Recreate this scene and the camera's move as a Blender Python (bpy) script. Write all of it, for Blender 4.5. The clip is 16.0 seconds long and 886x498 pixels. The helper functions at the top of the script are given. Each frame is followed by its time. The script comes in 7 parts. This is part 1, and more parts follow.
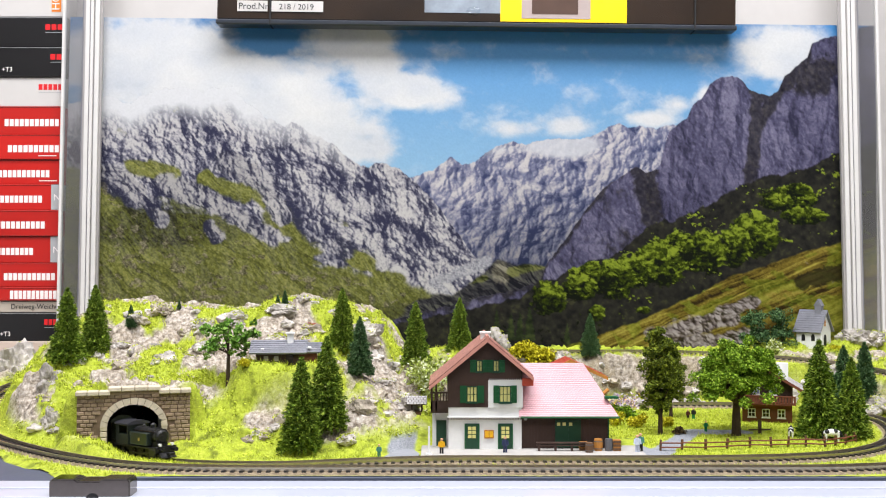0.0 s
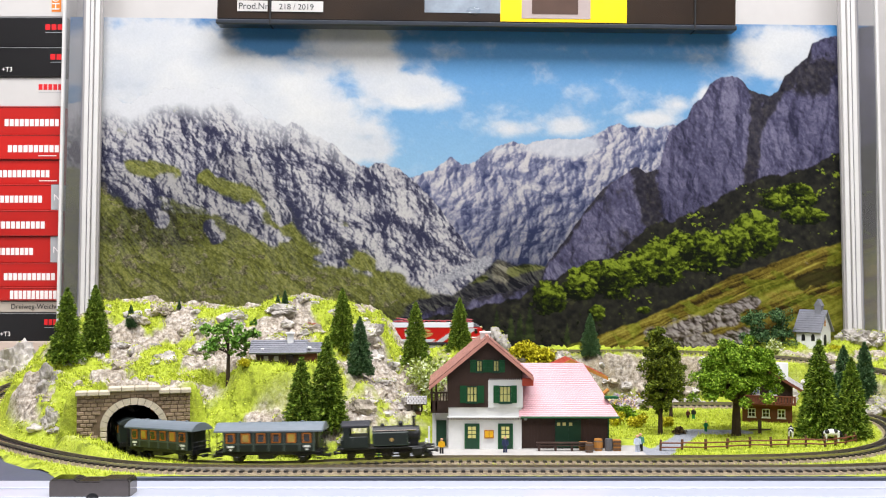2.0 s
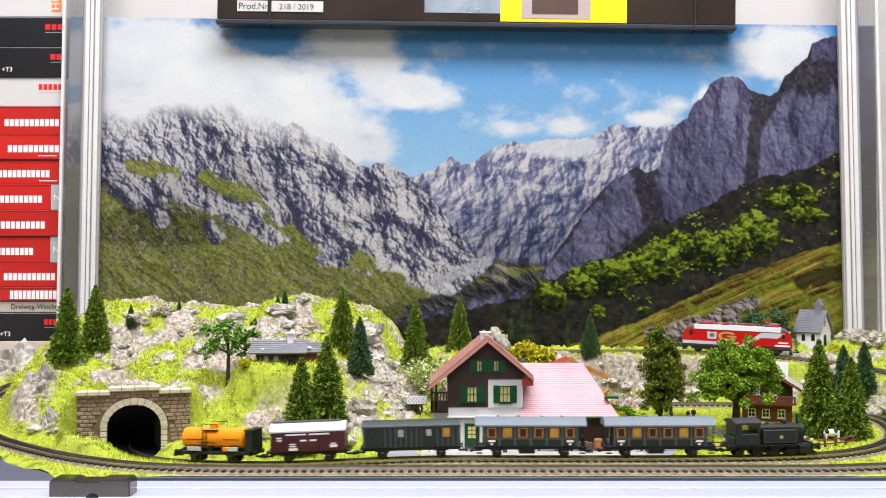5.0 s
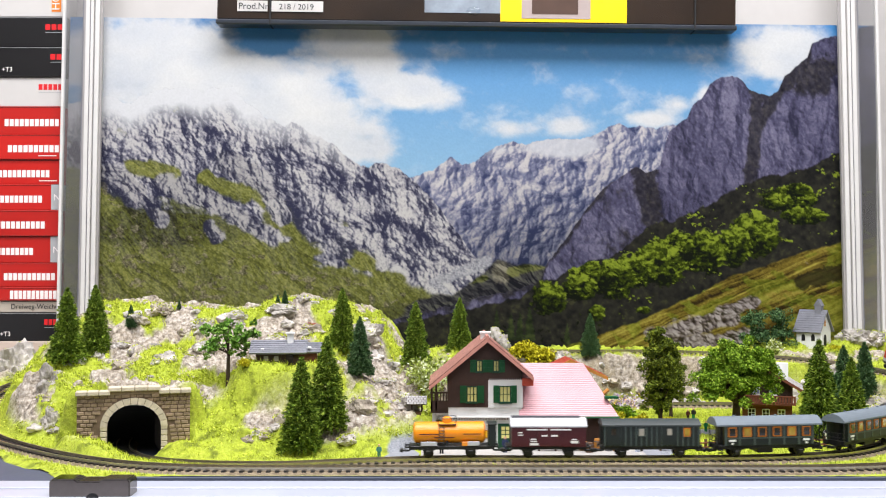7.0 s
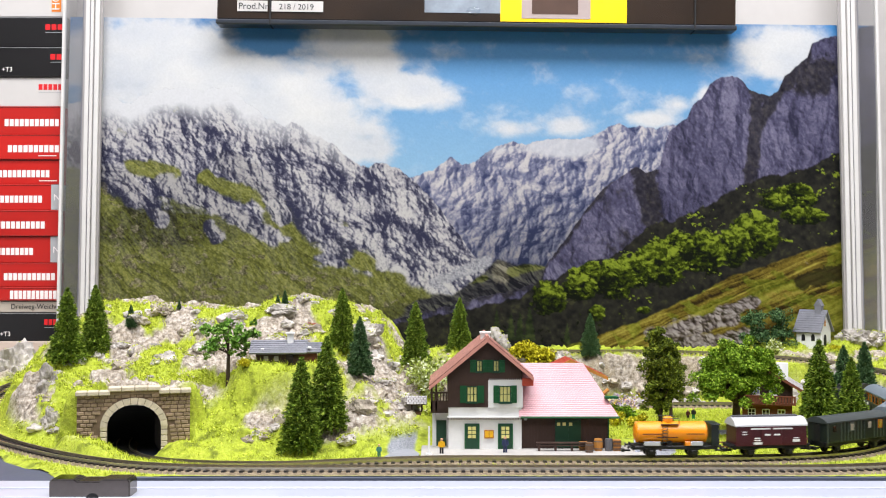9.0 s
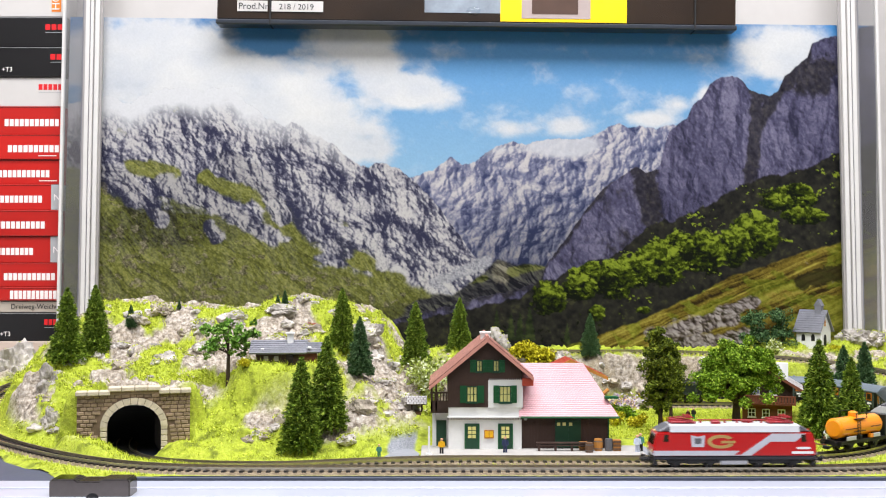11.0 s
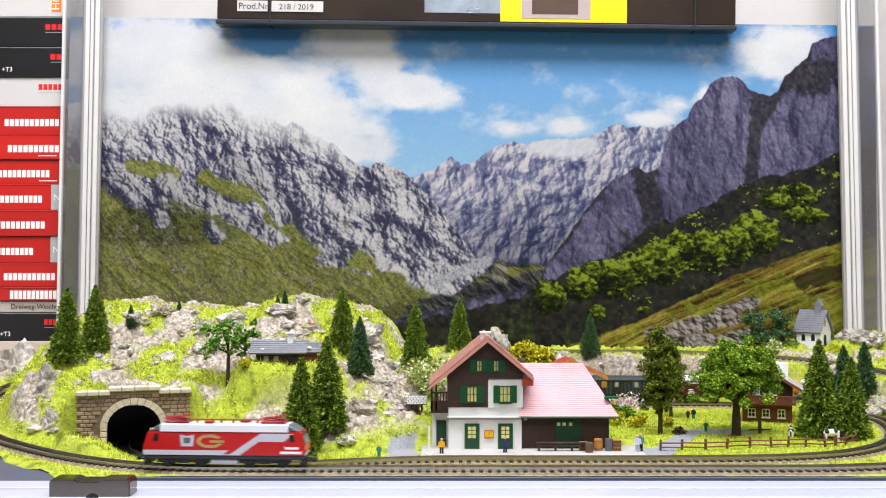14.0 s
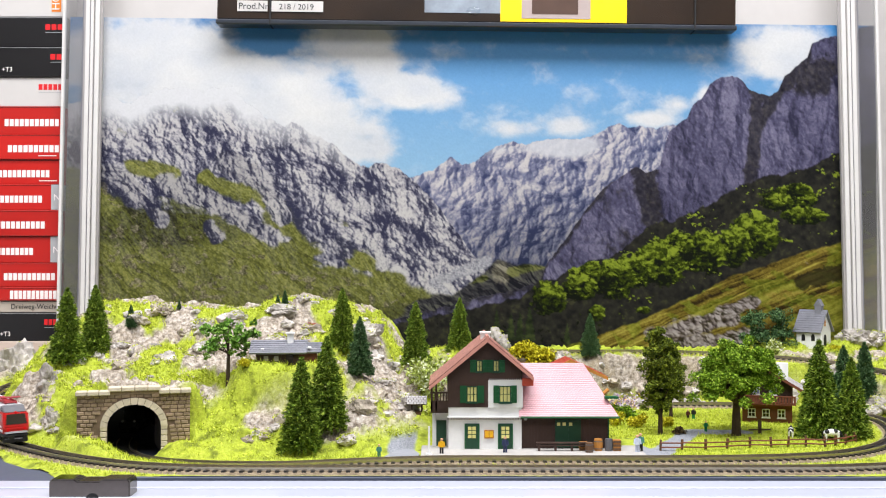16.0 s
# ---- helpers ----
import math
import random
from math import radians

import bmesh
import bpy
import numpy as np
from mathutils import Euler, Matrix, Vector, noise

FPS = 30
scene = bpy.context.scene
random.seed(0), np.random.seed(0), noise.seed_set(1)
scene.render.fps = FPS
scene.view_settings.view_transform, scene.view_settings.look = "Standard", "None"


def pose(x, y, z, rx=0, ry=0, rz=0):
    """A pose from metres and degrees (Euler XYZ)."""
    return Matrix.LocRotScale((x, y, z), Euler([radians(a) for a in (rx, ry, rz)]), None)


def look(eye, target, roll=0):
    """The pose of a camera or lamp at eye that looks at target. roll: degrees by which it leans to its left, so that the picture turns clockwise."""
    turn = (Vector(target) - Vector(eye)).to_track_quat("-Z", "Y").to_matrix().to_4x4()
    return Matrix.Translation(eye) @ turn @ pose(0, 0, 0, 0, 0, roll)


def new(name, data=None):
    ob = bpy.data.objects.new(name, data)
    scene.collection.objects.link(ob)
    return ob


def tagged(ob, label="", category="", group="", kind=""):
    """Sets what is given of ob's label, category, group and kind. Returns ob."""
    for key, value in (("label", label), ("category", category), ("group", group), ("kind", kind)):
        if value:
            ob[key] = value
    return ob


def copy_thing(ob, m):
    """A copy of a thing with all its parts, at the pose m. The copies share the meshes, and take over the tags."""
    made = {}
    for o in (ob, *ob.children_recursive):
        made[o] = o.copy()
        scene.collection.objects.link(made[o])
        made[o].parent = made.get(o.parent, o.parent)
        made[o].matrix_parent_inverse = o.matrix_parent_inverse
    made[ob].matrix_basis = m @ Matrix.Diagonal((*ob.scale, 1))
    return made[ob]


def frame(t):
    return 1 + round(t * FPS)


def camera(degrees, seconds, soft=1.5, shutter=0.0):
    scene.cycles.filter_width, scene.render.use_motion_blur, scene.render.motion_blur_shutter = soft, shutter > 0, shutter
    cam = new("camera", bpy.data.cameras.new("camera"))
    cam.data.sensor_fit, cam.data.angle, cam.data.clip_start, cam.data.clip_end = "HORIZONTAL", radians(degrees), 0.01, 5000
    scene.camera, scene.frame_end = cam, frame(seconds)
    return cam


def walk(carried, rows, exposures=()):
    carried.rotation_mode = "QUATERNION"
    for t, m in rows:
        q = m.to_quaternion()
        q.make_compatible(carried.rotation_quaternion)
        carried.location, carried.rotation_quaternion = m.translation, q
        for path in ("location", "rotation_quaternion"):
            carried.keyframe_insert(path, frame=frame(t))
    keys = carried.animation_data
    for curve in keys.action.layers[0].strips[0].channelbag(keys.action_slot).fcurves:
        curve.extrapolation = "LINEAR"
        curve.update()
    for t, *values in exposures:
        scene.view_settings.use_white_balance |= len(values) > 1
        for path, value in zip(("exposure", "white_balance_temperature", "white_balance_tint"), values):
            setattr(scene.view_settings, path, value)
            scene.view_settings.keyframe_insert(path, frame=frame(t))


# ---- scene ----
# The place is a model railway on a table, built in millimetres and scaled to metres.
MM = 0.001
EYE = (0.0, -0.670, 0.134)
AIM = (0.0, 0.330, 0.134 + 0.0211)
cam = camera(47.0, 16.0, soft=1.1, shutter=0.5)
walk(cam, [(0.0, look(EYE, AIM)), (16.0, look(EYE, AIM))])

# ---- light: a shop room with fluorescent ceiling panels ----
world = bpy.data.worlds.new("room_air")
scene.world = world
world.use_nodes = True
world.node_tree.nodes["Background"].inputs["Color"].default_value = (0.9, 0.95, 1.0, 1)
world.node_tree.nodes["Background"].inputs["Strength"].default_value = 0.05


def area_lamp(name, eye, aim, sx, sy, watts, colour):
    d = bpy.data.lights.new(name, "AREA")
    d.shape, d.size, d.size_y, d.energy, d.color = "RECTANGLE", sx, sy, watts, colour
    ob = new(name, d)
    ob.matrix_world = look(eye, aim)
    return ob


area_lamp("ceiling_lamp", (0.0, -0.25, 1.5), (0.0, 0.15, 0.0), 1.6, 0.4, 47.5, (0.95, 0.952, 1.0))
area_lamp("ceiling_lamp", (0.0, -1.5, 1.5), (0.0, 0.2, 0.1), 1.8, 0.6, 20.5, (0.95, 0.952, 1.0))
scene.view_settings.exposure = 0.0

# ---- small helpers ----
def srgb(r, g, b):
    """Linear colour from 0..255 values."""
    out = []
    for c in (r, g, b):
        c = c / 255
        out.append(c / 12.92 if c <= 0.04045 else ((c + 0.055) / 1.055) ** 2.4)
    return (*out, 1.0)


def material(name, colour, rough=0.6, metal=0.0, grain=0.0, scale=300.0, second=None, bump=0.0, coat=0.0, rand=0.0,
             emit=0.0, detail=6.0):
    """Principled material with colour broken up at two scales, optional relief and per-piece variation."""
    m = bpy.data.materials.new(name)
    m.use_nodes = True
    nt = m.node_tree
    b = nt.nodes["Principled BSDF"]
    b.inputs["Roughness"].default_value = rough
    b.inputs["Metallic"].default_value = metal
    b.inputs["Coat Weight"].default_value = coat
    b.inputs["Base Color"].default_value = colour
    if emit:
        b.inputs["Emission Color"].default_value = colour
        b.inputs["Emission Strength"].default_value = emit
    if grain or bump:
        co = nt.nodes.new("ShaderNodeTexCoord")
        n1 = nt.nodes.new("ShaderNodeTexNoise")
        n1.inputs["Scale"].default_value, n1.inputs["Detail"].default_value = scale, detail
        n1.inputs["Roughness"].default_value = 0.65
        n2 = nt.nodes.new("ShaderNodeTexNoise")
        n2.inputs["Scale"].default_value, n2.inputs["Detail"].default_value = scale * 0.17, 3.0
        nt.links.new(co.outputs["Object"], n1.inputs["Vector"])
        nt.links.new(co.outputs["Object"], n2.inputs["Vector"])
        mix = nt.nodes.new("ShaderNodeMath")
        mix.operation = "ADD"
        nt.links.new(n1.outputs["Fac"], mix.inputs[0])
        nt.links.new(n2.outputs["Fac"], mix.inputs[1])
        ramp = nt.nodes.new("ShaderNodeMapRange")
        ramp.inputs["From Min"].default_value, ramp.inputs["From Max"].default_value = 0.65, 1.35
        nt.links.new(mix.outputs[0], ramp.inputs["Value"])
        c = nt.nodes.new("ShaderNodeMix")
        c.data_type = "RGBA"
        lo = tuple(max(0, v * (1 - grain)) for v in colour[:3]) + (1,)
        hi = second or tuple(min(1, v * (1 + grain)) for v in colour[:3]) + (1,)
        c.inputs["A"].default_value, c.inputs["B"].default_value = lo, hi
        nt.links.new(ramp.outputs[0], c.inputs["Factor"])
        last = c.outputs["Result"]
        if rand:
            info = nt.nodes.new("ShaderNodeObjectInfo")
            hsv = nt.nodes.new("ShaderNodeHueSaturation")
            mr = nt.nodes.new("ShaderNodeMapRange")
            mr.inputs["To Min"].default_value, mr.inputs["To Max"].default_value = 1 - rand, 1 + rand
            nt.links.new(info.outputs["Random"], mr.inputs["Value"])
            nt.links.new(mr.outputs[0], hsv.inputs["Value"])
            nt.links.new(last, hsv.inputs["Color"])
            last = hsv.outputs["Color"]
        nt.links.new(last, b.inputs["Base Color"])
        if bump:
            bp = nt.nodes.new("ShaderNodeBump")
            bp.inputs["Strength"].default_value, bp.inputs["Distance"].default_value = 1.0, bump * MM
            nt.links.new(mix.outputs[0], bp.inputs["Height"])
            nt.links.new(bp.outputs[0], b.inputs["Normal"])
    return m


def part(name, bm, mat, parent=None, label="", at=None, smooth=False):
    """One mesh object from a bmesh drawn in millimetres."""
    bmesh.ops.scale(bm, vec=(MM, MM, MM), verts=bm.verts)
    me = bpy.data.meshes.new(name)
    bm.normal_update()
    bm.to_mesh(me)
    bm.free()
    for mt in (mat if isinstance(mat, (list, tuple)) else [mat]):
        me.materials.append(mt)
    if smooth:
        me.shade_smooth()
    ob = new(name, me)
    if parent:
        ob.parent = parent
    if at:
        ob.matrix_basis = at
    if label:
        tagged(ob, label)
    return ob


def clone(ob, parent, m):
    """A further piece on the same mesh."""
    o = new(ob.name.split(".")[0], ob.data)
    o.parent = parent
    o.matrix_basis = m
    return o


def at(x, y, z, rz=0, rx=0, ry=0, s=1.0):
    return pose(x * MM, y * MM, z * MM, rx, ry, rz) @ Matrix.Diagonal((s, s, s, 1))


def thing(name, m, label, category, group="", kind=""):
    ob = new(name)
    ob.empty_display_size = 0.01
    ob.matrix_basis = m
    return tagged(ob, label, category, group, kind)


def bm_new():
    return bmesh.new()


def box(bm, x0, x1, y0, y1, z0, z1, bevel=0.0, mi=0, m=None):
    r = bmesh.ops.create_cube(bm, size=1.0)
    vs = r["verts"]
    for v in vs:
        v.co = Vector((x0 + (v.co.x + 0.5) * (x1 - x0), y0 + (v.co.y + 0.5) * (y1 - y0), z0 + (v.co.z + 0.5) * (z1 - z0)))
    if bevel:
        es = {e for v in vs for e in v.link_edges}
        out = bmesh.ops.bevel(bm, geom=list(es), offset=bevel, segments=1, affect="EDGES")
        vs = {v for f in out["faces"] for v in f.verts} | {v for v in vs if v.is_valid}
    vs = [v for v in vs if v.is_valid]
    if m:
        bmesh.ops.transform(bm, matrix=m, verts=vs)
    if mi:
        for f in {f for v in vs for f in v.link_faces}:
            f.material_index = mi
    return vs


def rod(bm, p0, p1, r0, r1=None, n=8, caps=True):
    """A tapered round bar from p0 to p1."""
    r1 = r0 if r1 is None else r1
    p0, p1 = Vector(p0), Vector(p1)
    ax = (p1 - p0).normalized()
    up = Vector((0, 0, 1)) if abs(ax.z) < 0.9 else Vector((1, 0, 0))
    u = ax.cross(up).normalized()
    w = ax.cross(u)
    a, b = [], []
    for i in range(n):
        t = 2 * math.pi * i / n
        d = u * math.cos(t) + w * math.sin(t)
        a.append(bm.verts.new(p0 + d * r0))
        b.append(bm.verts.new(p1 + d * r1))
    for i in range(n):
        bm.faces.new((a[i], b[i], b[(i + 1) % n], a[(i + 1) % n]))
    if caps:
        bm.faces.new(a)
        bm.faces.new(b[::-1])
    return a + b


def slab(bm, pts, depth, plane="xz", off=0.0):
    """A plate from a 2D outline; plane xz is pushed along y, xy along z, yz along x."""
    def co(p, d):
        if plane == "xz":
            return (p[0], off + d, p[1])
        if plane == "xy":
            return (p[0], p[1], off + d)
        return (off + d, p[0], p[1])
    a = [bm.verts.new(co(p, 0)) for p in pts]
    b = [bm.verts.new(co(p, depth)) for p in pts]
    n = len(pts)
    fs = [bm.faces.new(a), bm.faces.new(b[::-1])]
    for i in range(n):
        fs.append(bm.faces.new((a[i], b[i], b[(i + 1) % n], a[(i + 1) % n])))
    bmesh.ops.recalc_face_normals(bm, faces=fs)
    return a + b


def ball(bm, c, r, sub=1, squash=(1, 1, 1), rough=0.0):
    vs = bmesh.ops.create_icosphere(bm, subdivisions=sub, radius=1.0)["verts"]
    for v in vs:
        k = r * (1 + rough * random.uniform(-1, 1))
        v.co = Vector((c[0] + v.co.x * k * squash[0], c[1] + v.co.y * k * squash[1], c[2] + v.co.z * k * squash[2]))
    return vs


def bm_one(fn, *a, **k):
    bm = bmesh.new()
    fn(bm, *a, **k)
    return bm


def lattice(ix, iy, seed):
    """Repeatable random value for each whole cell."""
    h = (ix.astype(np.int64) * 374761393 + iy.astype(np.int64) * 668265263 + seed * 982451653) & 0x7FFFFFFF
    h = ((h ^ (h >> 13)) * 1274126177) & 0x7FFFFFFF
    return ((h ^ (h >> 16)) & 0xFFFF) / 65535.0


def vnoise(x, y, seed=0):
    ix, iy = np.floor(x), np.floor(y)
    fx, fy = x - ix, y - iy
    fx, fy = fx * fx * fx * (fx * (fx * 6 - 15) + 10), fy * fy * fy * (fy * (fy * 6 - 15) + 10)
    ix, iy = ix.astype(np.int64), iy.astype(np.int64)
    a, b = lattice(ix, iy, seed), lattice(ix + 1, iy, seed)
    c, d = lattice(ix, iy + 1, seed), lattice(ix + 1, iy + 1, seed)
    return (a + (b - a) * fx) * (1 - fy) + (c + (d - c) * fx) * fy


def fbm(x, y, octaves=5, seed=0, gain=0.5, ridged=False):
    t, amp, tot = 0.0, 1.0, 0.0
    for o in range(octaves):
        n = vnoise(x, y, seed + o * 17)
        if ridged:
            n = 1 - np.abs(2 * n - 1)
        t, tot = t + amp * n, tot + amp
        x, y = x * 1.97 * 0.8 - y * 1.97 * 0.6 + 5.2, x * 1.97 * 0.6 + y * 1.97 * 0.8 + 1.3
        amp *= gain
    return t / tot


def cells(x, y, seed=0):
    """Cellular facets: a tilted random plane for each cell, and the distance to the cell's edge."""
    ix, iy = np.floor(x).astype(np.int64), np.floor(y).astype(np.int64)
    f1, f2 = np.full(x.shape, 9.0), np.full(x.shape, 9.0)
    val = np.zeros(x.shape)
    for i in (-1, 0, 1):
        for j in (-1, 0, 1):
            cx, cy = ix + i, iy + j
            ox = cx + 0.1 + 0.8 * lattice(cx, cy, seed) - x
            oy = cy + 0.1 + 0.8 * lattice(cx, cy, seed + 7) - y
            d = np.hypot(ox, oy)
            plane = lattice(cx, cy, seed + 11) - 0.5 + ox * (lattice(cx, cy, seed + 13) - 0.5) * 1.5 + oy * (lattice(cx, cy, seed + 19) - 0.5) * 1.5
            near = d < f1
            f2 = np.where(near, f1, np.minimum(f2, d))
            val = np.where(near, plane, val)
            f1 = np.where(near, d, f1)
    return val, f2 - f1


def peaks(x, y, seed=0):
    """Sharp cones about scattered points, meeting in valleys: 0 to about 1."""
    ix, iy = np.floor(x).astype(np.int64), np.floor(y).astype(np.int64)
    best = np.full(x.shape, 9.0)
    for i in (-1, 0, 1):
        for j in (-1, 0, 1):
            cx, cy = ix + i, iy + j
            d = np.hypot(cx + lattice(cx, cy, seed) - x, cy + lattice(cx, cy, seed + 7) - y) + 0.35 * lattice(cx, cy, seed + 11)
            best = np.minimum(best, d)
    return 1 - best


def step(a, b, x):
    t = np.clip((np.asarray(x, float) - a) / (b - a), 0, 1)
    return t * t * (3 - 2 * t)

# ---- the two tracks: smooth closed lines through plan points (mm) ----
class Line:
    def __init__(self, pts, closed=True):
        p = np.array(pts, float)
        n, out = len(p), []
        for i in range(n):
            a, b, c, d = p[i - 1], p[i], p[(i + 1) % n], p[(i + 2) % n]
            for t in np.linspace(0, 1, 40, endpoint=False):
                out.append(0.5 * (2 * b + (c - a) * t + (2 * a - 5 * b + 4 * c - d) * t * t + (3 * b - a - 3 * c + d) * t ** 3))
        self.p = np.array(out)
        seg = np.linalg.norm(np.roll(self.p, -1, 0) - self.p, axis=1)
        self.s = np.concatenate([[0], np.cumsum(seg)])
        self.length = self.s[-1]
        self.q = np.vstack([self.p, self.p[:1]])

    def pos(self, s):
        s = np.mod(s, self.length)
        return np.array([np.interp(s, self.s, self.q[:, k]) for k in range(3)])

    def near(self, x, y, keep=None):
        """Distance to the line in plan and its height there, for arrays."""
        best, z = np.full(x.shape, 1e9), np.zeros(x.shape)
        for a in self.p[::5]:
            if keep and not keep(a):
                continue
            d = (x - a[0]) ** 2 + (y - a[1]) ** 2
            m = d < best
            best[m], z[m] = d[m], a[2]
        return np.sqrt(best), z


RED = Line([(0, 0, 6), (90, 0, 6), (180, 0, 6), (266, 3, 6), (325, 18, 7), (372, 62, 11), (405, 120, 17), (424, 185, 25), (426, 240, 34),
            (412, 279, 41), (370, 323, 47), (306, 360, 50), (230, 380, 52), (150, 384, 52), (60, 385, 52), (-60, 385, 52),
            (-200, 384, 50), (-300, 372, 43), (-360, 348, 37), (-397, 308, 31), (-408, 265, 24), (-400, 215, 16), (-377, 162, 10),
            (-341, 113, 7), (-276, 54, 6), (-222, 19, 6), (-181, 5, 6), (-138, 0, 6), (-70, 0, 6)])
STEAM = Line([(0, 34, 6), (60, 34, 6), (130, 34, 6), (200, 36, 6), (250, 43, 6), (292, 60, 6), (328, 92, 6), (356, 133, 6), (374, 180, 6),
              (380, 222, 6), (370, 265, 6), (338, 300, 6), (285, 318, 6), (210, 322, 6), (120, 322, 6), (30, 322, 4), (-80, 318, 0),
              (-160, 308, -3), (-215, 297, -4), (-250, 270, -4), (-264, 230, -4), (-262, 175, -4), (-250, 130, -4), (-233, 100, -3.5), (-220, 84, -3),
              (-190, 59.3, -1), (-150, 40.8, 1), (-104, 34, 2.3), (-50, 34, 4.6)])
PORTAL = (-233.0, 101.0, -4.0)
PORTAL_TURN = 15.5


def portal_plan(x, y):
    """Plan distances along and behind the tunnel portal's face."""
    c, s = math.cos(radians(PORTAL_TURN)), math.sin(radians(PORTAL_TURN))
    return (x - PORTAL[0]) * c + (y - PORTAL[1]) * s, -(x - PORTAL[0]) * s + (y - PORTAL[1]) * c


def on_show(a):
    """The stretches of the inner track that lie in the open."""
    return (a[1] < 108 and a[0] > -245) or a[0] > 75


def ground_height(x, y):
    """Height of the layout's surface without fine rock relief, and how rocky it is."""
    x, y = np.asarray(x, float), np.asarray(y, float)
    wob = (fbm(x / 60 + 3, y / 60, 3, 5) - 0.5)
    xx, yy = x + 50 * wob, y + 40 * (fbm(x / 50 + 9, y / 50, 3, 8) - 0.5)
    ridge_x = (-430, -400, -365, -322, -270, -171, -96, -60, -33, -8, 25, 70)
    ridge_z = (26, 44, 66, 101, 98, 92, 84, 68, 50, 36, 22, 0)
    rise = 0.46 * step(90, 165, yy) + 0.2 * step(160, 235, yy) + 0.34 * step(232, 285, yy)
    hill = np.interp(x + 26 * wob, ridge_x, ridge_z) * rise
    # a bank in front of the firs, right of the tunnel mouth
    hill += 14 * step(-185, -150, x) * (1 - step(-70, -20, x)) * step(66, 95, y)
    pu, pv = portal_plan(x, y)
    mouth = 43 * (1 - step(44, 62, np.abs(pu))) * step(3, 9, pv)
    hill = np.where((np.abs(pu) < 44) & (pv < 3), np.minimum(hill, 3), hill)
    hill = np.maximum(hill, mouth)
    hill = np.maximum(hill, 56 * np.exp(-((x - 8) / 52) ** 4 - ((y - 305) / 62) ** 4))
    hill = np.maximum(hill, 55 * np.exp(-((x + 22) / 34) ** 2 - ((y - 232) / 34) ** 2))
    # level ground for the hut
    k = 1 - step(0.75, 1.25, np.hypot((x + 127) / 42, (y - 148) / 26))
    hill = hill * (1 - k) + 58 * k
    bank = 50 * step(336, 358, yy) * step(-60, 60, x)
    east = 44 * step(300, 430, xx + 0.55 * (yy - 250)) * step(215, 290, yy)
    west = 40 * step(-400, -450, xx) * step(150, 300, yy)
    z = np.maximum(np.maximum(hill, bank), np.maximum(east, west))
    shelf = 50 + 7 * step(300, 350, x) * step(388, 400, y) + 8 * step(415, 450, x) * step(380, 400, y)
    k = step(372, 386, y) * step(-60, 0, x)
    z = z * (1 - k) + shelf * k
    # level beds under both tracks
    d, tz = RED.near(x, y)
    k = 1 - step(11, 30, d)
    z = z * (1 - k) + (tz - 4.2) * k
    d2, tz2 = STEAM.near(x, y, on_show)
    k2 = 1 - step(11, 26, d2)
    z = z * (1 - k2) + (tz2 - 4.2) * k2
    arc = RED.p[(RED.p[:, 1] < 240) & (RED.p[:, 0] < -60)]
    arc = arc[np.argsort(arc[:, 0])]
    inner = step(8, 16, y - np.interp(x, arc[:, 0], arc[:, 1]))
    z = z + (2.5 + 9.0 * (1 - step(-275, -215, x))) * inner * step(9, 20, d) * step(9, 16, d2) * (1 - step(-190, -130, x)) * step(-330, -290, x) * (1 - step(-10, -3, pv))
    return z, np.minimum(d, d2)

